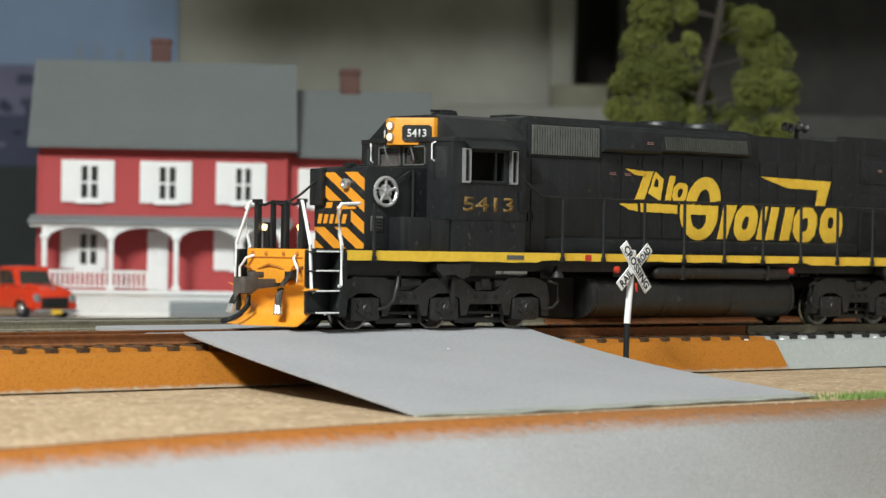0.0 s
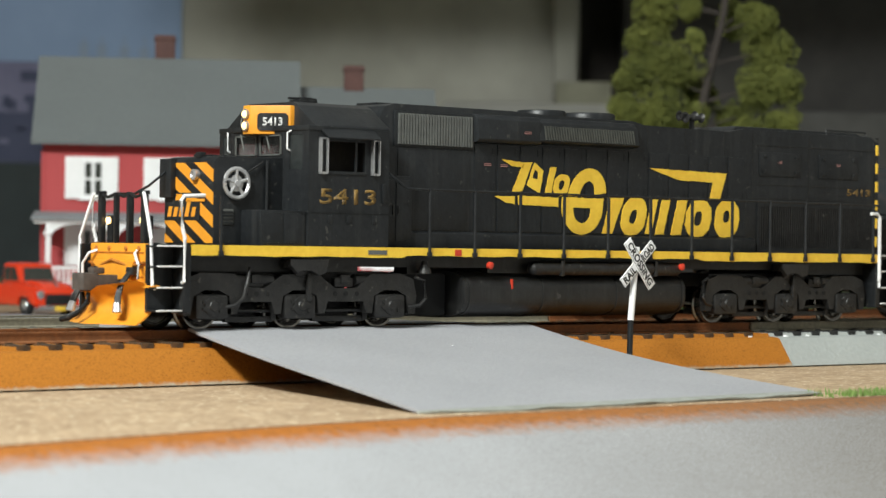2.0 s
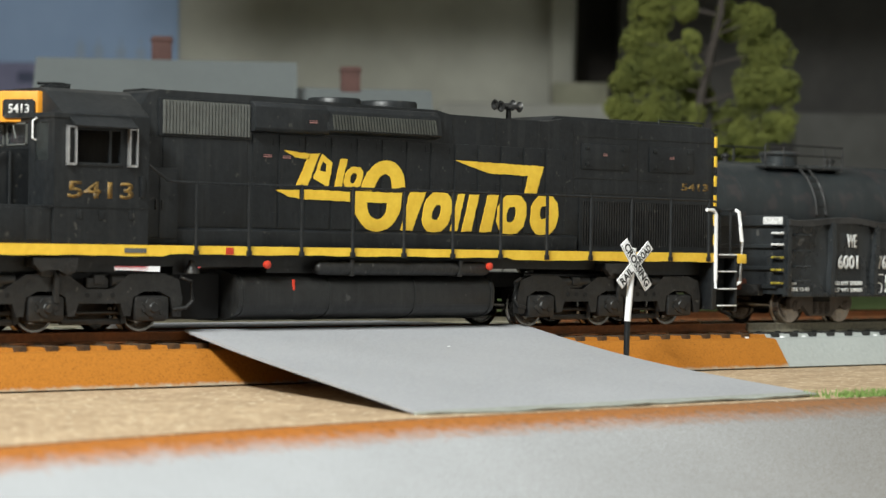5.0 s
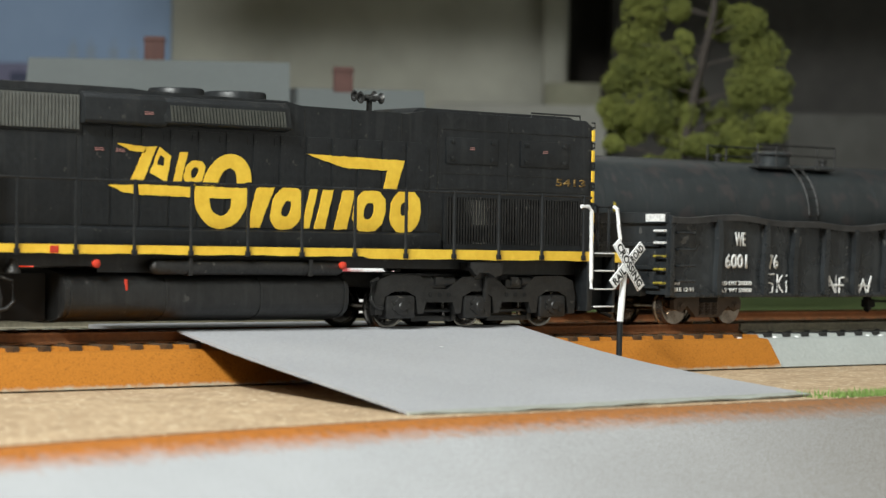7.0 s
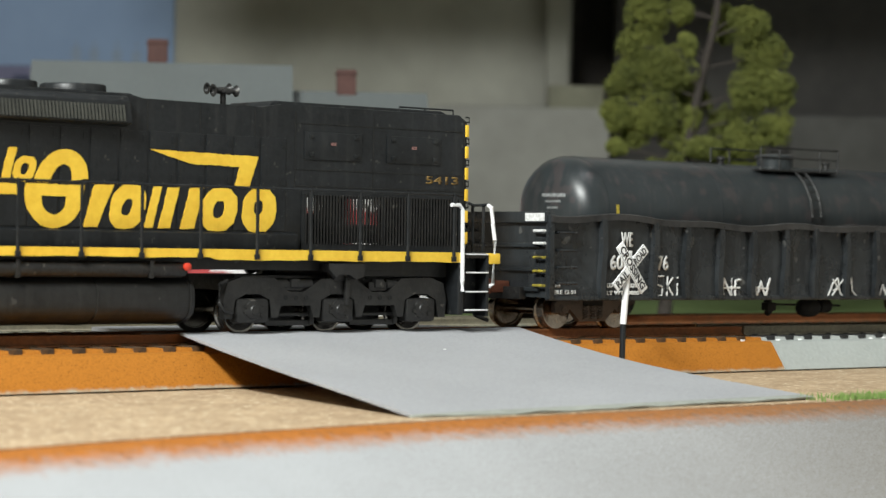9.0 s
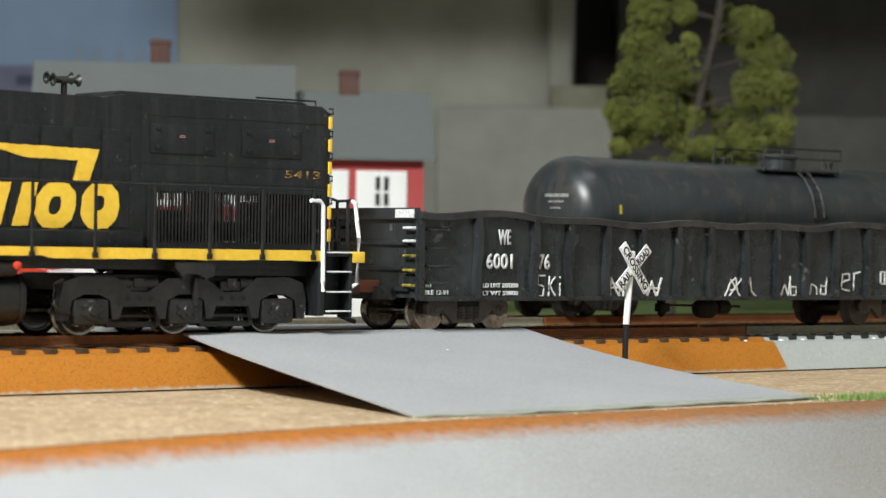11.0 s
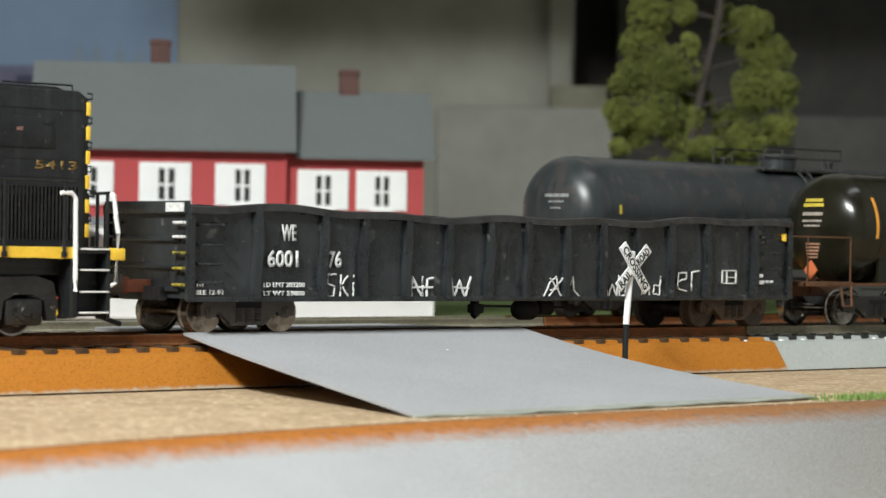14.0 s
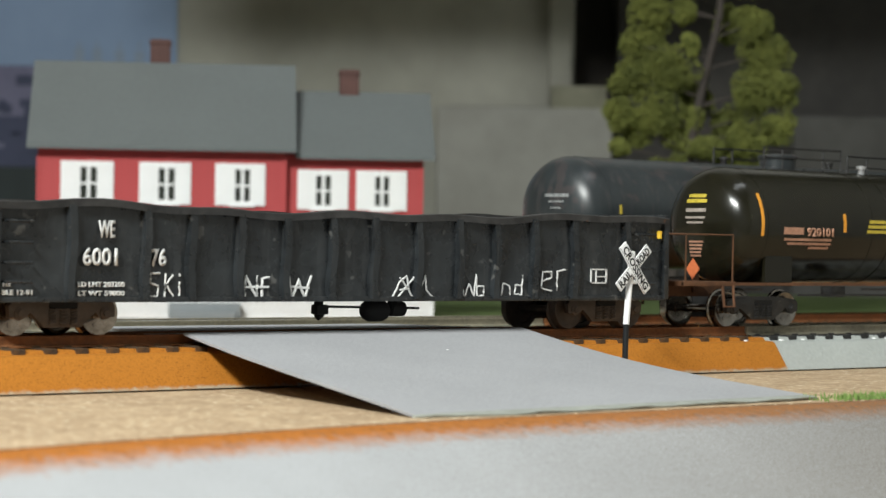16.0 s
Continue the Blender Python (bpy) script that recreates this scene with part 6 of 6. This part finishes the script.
def house():
    h = thing("house", "red two-storey clapboard house with white shutters and porch", "house", VIEW @ place(-176.5, 1042, GROUND, 0, 0, 5))
    bm = nb(); box(bm, 0, 107.5, 0, 60, 8, 74.2); prism(bm, [(0, 74), (60, 74), (30, 111)], "x", 0.5, 107); part("main_wall", bm, RED, h)
    bm = nb(); box(bm, 107.5, 168, 5, 65, 8, 71.2); prism(bm, [(5, 71), (65, 71), (35, 99)], "x", 108, 167.5); part("wing_wall", bm, RED, h)
    for u0, u1, w, z0, n in ((0.2, 107.3, 0, 42.6, 15), (107.7, 167.8, 5, 12.6, 29)):
        bm = nb(); prism(bm, [(w - 0.12, 0), (w - 0.12, 0.2), (w + 0.05, 1.9), (w + 0.05, 0)], "x", u0, u1)
        first = None
        for i in range(n):
            at = place(0, 0, z0 + i * 1.92)
            first = part("clapboard", bm, RED, h, at=at, smooth=0) if first is None else again("clapboard", first, h, at)
    for u0, u1, w0, w1, ze, zr, wr in ((-4.6, 111.8, -6.5, 66.5, 73.0, 113.2, 30), (111.9, 173.2, -1, 71, 70.6, 102.2, 35)):
        bm = nb(); prism(bm, [(w0, ze), (wr, zr - 2.0), (w1, ze), (w1, ze + 1.6), (wr, zr), (w0, ze + 1.6)], "x", u0, u1); part("roof", bm, ROOFGREY, h)
        bm = nb(); box(bm, u0, u1, w0 - 0.5, w0 + 0.3, ze - 0.5, ze + 1.5); part("fascia", bm, ROOFGREY, h)
    for u0, u1, w0, w1, z0, z1 in ((46.5, 55.5, 34, 42, 106, 124.2), (132, 140.8, 33, 41, 94, 112.2)):
        bm = nb(); box(bm, u0, u1, w0, w1, z0, z1, 0.3); box(bm, u0 - 0.5, u1 + 0.5, w0 - 0.5, w1 + 0.5, z1 - 2.4, z1 - 1.2, 0.2); part("chimney", bm, BRICKRED, h)
    for u0, u1, s0, s1 in ((9.8, 33.4, 18.2, 25.5), (43.7, 66.9, 52, 59.2), (76.7, 99.3, 85.3, 91.9)):
        window(h, u0, u1 - 0.7, s0, s1, 49.7, 65.9, 0)
    window(h, 9.8, 29.6, 18.2, 25.5, 20.8, 36.2, 0)
    window(h, 76.2, 99.3, 85.3, 91.9, 20.8, 36.2, 0)
    for u0, u1, s0, s1 in ((112.8, 135.2, 120.8, 127.5), (138.7, 161.1, 146.9, 153.2)):
        window(h, u0, u1, s0, s1, 48.6, 64.0, 5)
        window(h, u0, u1, s0, s1, 20.8, 36.2, 5)
    bm = nb(); box(bm, 47.4, 56.4, -1.2, 0.1, 11, 37.0, 0.2); d = part("front_door", bm, TRIMWHITE, h)
    bm = nb()
    for z0, z1 in ((13, 21), (23, 34)):
        box(bm, 48.6, 51.4, -1.5, -1.1, z0, z1, 0.1); box(bm, 52.4, 55.2, -1.5, -1.1, z0, z1, 0.1)
    part("door_panel", bm, TRIMWHITE, d)
    for u in (-0.6, 106.2, 166.8):
        bm = nb(); w = 5 if u > 150 else 0; box(bm, u, u + 1.6, w - 0.5, w + 1, 8, 70); part("corner_board", bm, RED, h)
    # porch
    bm = nb(); prism(bm, [(0.2, 43.6), (-20.0, 40.8), (-20.0, 39.6), (0.2, 40.4)], "x", -3, 110); part("porch_roof", bm, STEPGREY, h)
    bm = nb(); box(bm, -2, 109, -18.6, 0, 9.6, 11.2, 0.2); part("porch_floor", bm, TRIMWHITE, h)
    posts = (4.2, 32.4, 60.2, 87.6, 105.6)
    for u in posts:
        bm = nb(); box(bm, u - 1.1, u + 1.1, -18.2, -16.0, 11, 40, 0.2); box(bm, u - 1.8, u + 1.8, -18.8, -15.6, 33, 35, 0.3); box(bm, u - 1.8, u + 1.8, -18.8, -15.6, 11, 13.4, 0.2); part("porch_post", bm, TRIMWHITE, h)
    bm = nb(); box(bm, -2, 109, -18.4, -16.2, 38.2, 39.8, 0.1); part("porch_beam", bm, TRIMWHITE, h)
    for a, b in zip(posts, posts[1:]):
        bm = nb()
        n = 14
        pts = [(a + 1, 38.4), (b - 1, 38.4)] + [(b - 1 - (b - a - 2) * i / n, 38.0 - 4.4 * abs(2 * i / n - 1) ** 3.0) for i in range(n + 1)]
        prism(bm, pts, "y", -17.8, -16.8)
        part("porch_arch", bm, TRIMWHITE, h)
    for a, b in ((5.4, 31.2), (33.6, 49.5), (88.8, 104.4)):
        bm = nb(); box(bm, a, b, -17.8, -16.6, 18.6, 19.8, 0.1); box(bm, a, b, -17.6, -16.8, 12.4, 13.2, 0.1); rail = part("porch_rail", bm, TRIMWHITE, h)
        bm = nb(); box(bm, -0.45, 0.45, -17.6, -16.8, 13.1, 18.8)
        first = None
        for i in range(int((b - a) / 2.1)):
            at = place(a + 1.4 + i * 2.1, 0, 0)
            first = part("baluster", bm, TRIMWHITE, rail, at=at, smooth=0) if first is None else again("baluster", first, rail, at)
    bm = nb(); box(bm, -2, 172, -17.2, -16.4, 8.0, 9.8); box(bm, -2, 172, -17.4, -16.2, 0, 1.4); box(bm, -2, 172, -16.6, -16.2, 1.2, 8.2); part("porch_skirt", bm, TRIMWHITE, h)
    bm = nb()
    for i in range(62):
        for k in (1, -1):
            u = -1 + i * 2.8
            if u + 2.8 > 170:
                continue
            a, b = (u, u + 2.8) if k > 0 else (u + 2.8, u)
            tube(bm, [(a, -17.0, 1.4), (b, -17.0, 4.7), (a, -17.0, 8.0)], 0.4, 4)
    part("skirt_lattice", bm, TRIMWHITE, h)
    bm = nb(); box(bm, 107.4, 172, -16.4, 5, 8.6, 10.4); part("side_porch_floor", bm, TRIMWHITE, h)
    bm = nb(); box(bm, 58, 88.5, -25.5, -17.5, 0, 6.8, 0.3); box(bm, 60, 86.5, -30, -25.4, 0, 3.4, 0.3); part("front_steps", bm, STEPGREY, h)
    return h


def pickup():
    c = thing("pickup_truck", "glossy red vintage pickup truck parked beside the house", "truck", VIEW @ place(-157.6, 972, GROUND, 0, 0, -51))
    # the truck's own front looks along +x
    def arch(x):
        return [(x + 4.9 * math.cos(a), 3.4 + 4.9 * math.sin(a)) for a in [math.radians(v) for v in (170, 140, 110, 90, 70, 40, 10)]]
    low = [(-52, 9.6), (-52, 4.0)] + [(-52 + 1, 3.0)] + arch(-42) + arch(-9.5) + [(-1.4, 3.0), (0, 4.2), (0.4, 8.8), (-1.0, 11.2), (-5, 12.4), (-15.5, 13.2), (-16, 13.2), (-32, 13.2), (-32, 12.0), (-51.5, 11.6)]
    bm = nb(); prism(bm, low, "y", -9.2, 9.2, 0.7); part("body", bm, CARRED, c)
    bm = nb(); prism(bm, [(-32, 13.0), (-31.4, 20.6), (-29.8, 21.6), (-20.8, 21.6), (-19.2, 20.8), (-15.6, 13.0)], "y", -8.2, 8.2, 1.5); part("cab", bm, CARRED, c)
    bm = nb(); prism(bm, [(-16.4, 11.0), (-16.4, 14.4), (-9, 14.3), (-4, 13.6), (-0.8, 12.0), (0.6, 9.6), (0.6, 8.4)], "y", -6.6, 6.6, 1.1); part("bonnet", bm, CARRED, c)
    for s in (-1, 1):
        bm = nb(); prism(bm, [(-29.8, 14.2), (-29.6, 19.6), (-24.6, 19.8), (-24.6, 14.2)], "y", *sorted((s * 8.1, s * 8.5))); part("side_window", bm, WINDOWDARK, c)
        bm = nb(); prism(bm, [(-23.8, 14.2), (-23.8, 19.8), (-20.6, 19.6), (-18.0, 14.2)], "y", *sorted((s * 8.1, s * 8.5))); part("side_window", bm, WINDOWDARK, c)
        bm = nb(); lathe(bm, [(0, 1.2), (8, 1.8), (11, 1.2)], (-12, s * 9.4, 8.6), (1, 0, 0), 12); prism(bm, [(-14.5, 4), (-13.6, 8.6), (-10, 10.2), (-4.5, 10.0), (-1.2, 8.4), (-0.4, 4.4), (-4.4, 5.6), (-6.4, 8.2), (-9.5, 8.8), (-12.6, 8.0)], "y", *sorted((s * 8.8, s * 10.8)), 0.4); part("front_fender", bm, CARRED, c)
        bm = nb(); lathe(bm, [(0, 1.7), (0.8, 1.8), (1.2, 1.2), (1.4, 0.4)], (-0.4, s * 8.1, 8.8), (1, 0, 0), 14); part("headlight", bm, CHROME, c)
        for x in (-42, -9.5):
            bm = nb(); lathe(bm, [(0, 2.2), (0, 3.9), (0.4, 4.3), (2.0, 4.3), (2.4, 3.8), (2.4, 2.2)], (x, s * 7.8, 4.3), (0, s, 0), 22); w = part("wheel", bm, TYRE, c)
            bm = nb(); lathe(bm, [(0, 2.3), (0.3, 2.1), (0.2, 1.2), (0.8, 0.6)], (x, s * 10.2, 4.3), (0, s, 0), 16); part("hubcap", bm, CHROME, w)
    bm = nb(); prism(bm, [(-6.9, 14.0), (6.9, 14.0), (6.2, 20.0), (-6.2, 20.0)], "x", -0.2, 0.2)
    bmesh.ops.transform(bm, matrix=Matrix.Translation((-15.3, 0, 0)) @ Matrix.Translation((0, 0, 14)) @ Matrix.Rotation(radians(-24), 4, "Y") @ Matrix.Translation((0, 0, -14)), verts=bm.verts[:])
    part("windscreen", bm, WINDOWDARK, c)
    bm = nb(); box(bm, 0.1, 0.9, -6.0, 6.0, 4.8, 9.0, 0.3); g = part("grille", bm, TYRE, c)
    bm = nb()
    for z in (5.4, 6.6, 7.8):
        box(bm, 0.8, 1.1, -5.8, 5.8, z, z + 0.4)
    part("grille_bars", bm, GRIME, g)
    bm = nb(); box(bm, 0.8, 2.0, -9.6, 9.6, 3.0, 4.4, 0.4); part("bumper", bm, CHROME, c)
    bm = nb(); box(bm, 2.0, 2.3, -2.4, 2.4, 2.2, 4.2, 0.1); part("blank_plate", bm, YELLOW, c)
    bm = nb(); tube(bm, [(-8, 0, 14.4), (-4, 0, 13.8), (-0.9, 0, 12.2)], 0.5); part("bonnet_trim", bm, CHROME, c)
    return c


def tree():
    t = thing("tree", "tall model tree with olive green sponge foliage clumps", "tree", VIEW @ place(0, 1150, GROUND))
    def P(px, py):
        return ((px - 784) / 3.69, 77 + (280 - py) / 3.69)
    trunk = [(108, 0, 0), (112, 0, 45), (117.5, 0, 80), (123.5, 0.5, 112), (131, 0, 145), (133, 0, 180), (131, 0, 205)]
    bm = nb()
    rings = []
    for i, p in enumerate(trunk):
        r = 3.4 - 0.4 * i
        rings.append([bm.verts.new((p[0] + r * (1 + 0.12 * math.sin(3 * k + i)) * math.cos(2 * math.pi * k / 10), p[1] + r * math.sin(2 * math.pi * k / 10), p[2])) for k in range(10)])
    for a, b in zip(rings, rings[1:]):
        for k in range(10):
            bm.faces.new((a[k], a[(k + 1) % 10], b[(k + 1) % 10], b[k]))
    part("trunk", bm, BARK, t, smooth=80)
    clumps = [(1150, 20, 48, 45), (1135, 85, 50, 45), (1112, 148, 46, 42), (1178, 130, 52, 48), (1095, 205, 34, 34), (1160, 200, 60, 46), (1122, 238, 34, 26), (1092, 264, 18, 18), (1198, 240, 38, 30), (1205, 20, 24, 34),
              (1325, 48, 50, 42), (1352, 100, 52, 50), (1376, 160, 36, 46), (1326, 165, 46, 50), (1366, 228, 44, 34), (1318, 246, 50, 34), (1240, 262, 55, 26), (1290, 268, 60, 24), (1222, 215, 26, 30), (1215, 80, 18, 28),
              (1170, -55, 52, 50), (1322, -45, 58, 52), (1255, -110, 70, 60), (1255, -190, 46, 60), (1180, 300, 60, 30), (1330, 300, 60, 30), (1260, 330, 60, 30), (1232, 175, 36, 46), (1290, 215, 34, 40), (1285, 40, 26, 60)]
    for cx, cy, rx, ry in clumps:
        bm = nb()
        u, z = P(cx, cy)
        k = min(max((z - 20) / 185, 0), 1) * (len(trunk) - 1)
        a = Vector(trunk[int(k)]).lerp(Vector(trunk[min(int(k) + 1, len(trunk) - 1)]), k - int(k))
        a.z -= 6
        mid = (a + Vector((u, 0, z))) / 2
        tube(bm, [a, (mid.x, 0, mid.z + 1), (u, 0, z)], 0.55, 6)
        part("limb", bm, BARK, t)
    rnd = np.random.default_rng(5)
    verts, faces = [], []
    base = np.array([(1, 0, 0), (-1, 0, 0), (0, 1, 0), (0, -1, 0), (0, 0, 1), (0, 0, -1)], float)
    tri = [(0, 2, 4), (2, 1, 4), (1, 3, 4), (3, 0, 4), (2, 0, 5), (1, 2, 5), (3, 1, 5), (0, 3, 5)]
    for cx, cy, rx, ry in clumps:
        u, z = P(cx, cy)
        rx, rz = rx / 3.69, ry / 3.69
        depth0 = 15.0 if (cx, cy) in ((1232, 175), (1290, 215), (1285, 40)) else rnd.uniform(-6, 6)
        # smaller tufts on the surface of each clump
        for _ in range(20):
            d = rnd.normal(size=3)
            d /= np.linalg.norm(d)
            c = np.array([u, depth0, z]) + d * np.array([rx, rx * 0.9, rz]) * rnd.uniform(0.3, 0.62)
            tr = rnd.uniform(0.42, 0.6) * min(rx, rz)
            for _ in range(110):
                e = rnd.normal(size=3)
                e /= np.linalg.norm(e)
                p = c + e * tr * rnd.uniform(0.75, 1.04)
                s = rnd.uniform(0.4, 0.85)
                i0 = len(verts)
                q = base * s * rnd.uniform(0.6, 1.3, (6, 3)) + p
                verts.extend((q * MM).tolist())
                faces.extend([(a + i0, b + i0, c2 + i0) for a, b, c2 in tri])
    me = bpy.data.meshes.new("crown")
    me.from_pydata(verts, [], faces)
    me.materials.append(LEAF)
    ob = new("crown", me)
    ob.parent = t
    tagged(ob, "clumped olive green foliage", kind="stuff")
    return t


def crossbuck():
    t = thing("crossing_sign", "white crossbuck railroad crossing sign on a black and white post", "road sign", place(415.6, -34.2, GROUND))
    bm = nb(); tube(bm, [(0, 0, 0), (0.3, 0, 13.6)], 0.75, 12); part("post_foot", bm, BLACK, t)
    bm = nb(); tube(bm, [(0.3, 0, 13.5), (2.0, 0, 31.4)], 0.82, 12); part("post", bm, WHITE, t)
    c = (1.7, -0.9, 27.3)
    turn = place(*c, 0, 0, 0)
    for ang, texts, dy in ((-52, (("CROSSING", -6.3, 12.6),), -0.45), (43, (("RAIL", -6.5, 4.9), ("ROAD", 1.7, 4.9)), 0.0)):
        bm = nb(); box(bm, -7.1, 7.1, -0.25, 0.25, -1.35, 1.35, 0.1)
        at = turn @ place(0, dy, 0, 0, -ang, 0)
        b = part("blade", bm, WHITE, t, at=at)
        for s, x, w in texts:
            word("lettering", s, BLACK, b, place(x, -0.24, -0.85), 1.75, w, 0.06, bold=0.03)
        bm = nb()
        for z in (-1.3, 1.18):
            box(bm, -7.0, 7.0, -0.27, -0.24, z, z + 0.1)
        part("edge_line", bm, BLACK, b)
    return t


def backdrop():
    sky = material("blue_print_sky", (0.24, 0.33, 0.49), (0.20, 0.28, 0.43), 0.8, grain=20, blotch=6)
    haze = material("mauve_print_haze", (0.20, 0.20, 0.30), (0.12, 0.12, 0.20), 0.8, grain=25, blotch=12)
    dusk = material("navy_print_hills", (0.075, 0.085, 0.15), (0.042, 0.05, 0.09), 0.8, grain=25, blotch=12)
    night = material("dark_green_print_foot", (0.04, 0.052, 0.054), (0.025, 0.033, 0.034), 0.8, grain=20, blotch=8)
    pale = material("pale_print_towers", (0.25, 0.31, 0.40), (0.21, 0.27, 0.36), 0.8)
    t = thing("backdrop_print", "printed blue sky backdrop with a hazy city skyline", "backdrop", VIEW @ place(0, 1896, GROUND))
    tagged(t, kind="structure")
    for mat, z0, z1, name in ((sky, 172, 420, "sky_sheet"), (haze, 132, 171.8, "haze_band"), (dusk, 92, 131.8, "hill_band"), (night, -40, 91.8, "foot_band")):
        bm = nb(); box(bm, -700, -213, 0, 3, z0, z1); part(name, bm, mat, t)
    rnd = random.Random(4)
    for px in (133, 165, 205, 240):
        u = (px - 784) / 2.245
        bm = nb(); box(bm, u - 3.5, u + 3.5, -0.6, 0.1, 172, 187 - (px - 133) * 0.02); box(bm, u - 1.0, u + 1.0, -0.6, 0.1, 187, 192); part("skyline_tower", bm, pale, t)
    for i in range(16):
        u = -356 + i * 3.4 + rnd.uniform(-1, 1)
        z = rnd.uniform(100, 165)
        bm = nb(); box(bm, u, u + rnd.uniform(4, 14), -0.5, 0.1, z, z + rnd.uniform(3, 9)); part("skyline_block", bm, rnd.choice((haze, dusk, pale)) if i % 5 == 0 else dusk, t)


house()
pickup()
tree()
crossbuck()
backdrop()


board()
track("track_main", 0, -60, 487, RUST_BED, RAIL_RUST, TIE_RUST, "rust-sprayed model track on a tall plastic roadbed")
track("track_main_grey", 0, 487.4, 1100, GREY_BED, RAIL_GREY, TIE_BLACK, "unpainted grey model track on a tall plastic roadbed")
track("track_far", 80, -60, 487, FAR_BED, RAIL_GREY, TIE_FAR, "grey-olive model track behind the main one")
track("track_far_rust", 80, 487.4, 1300, RUST_BED, RAIL_RUST, TIE_RUST, "rust-sprayed model track behind the main one")
crossing()
trackside_scraps()
room()


motions()
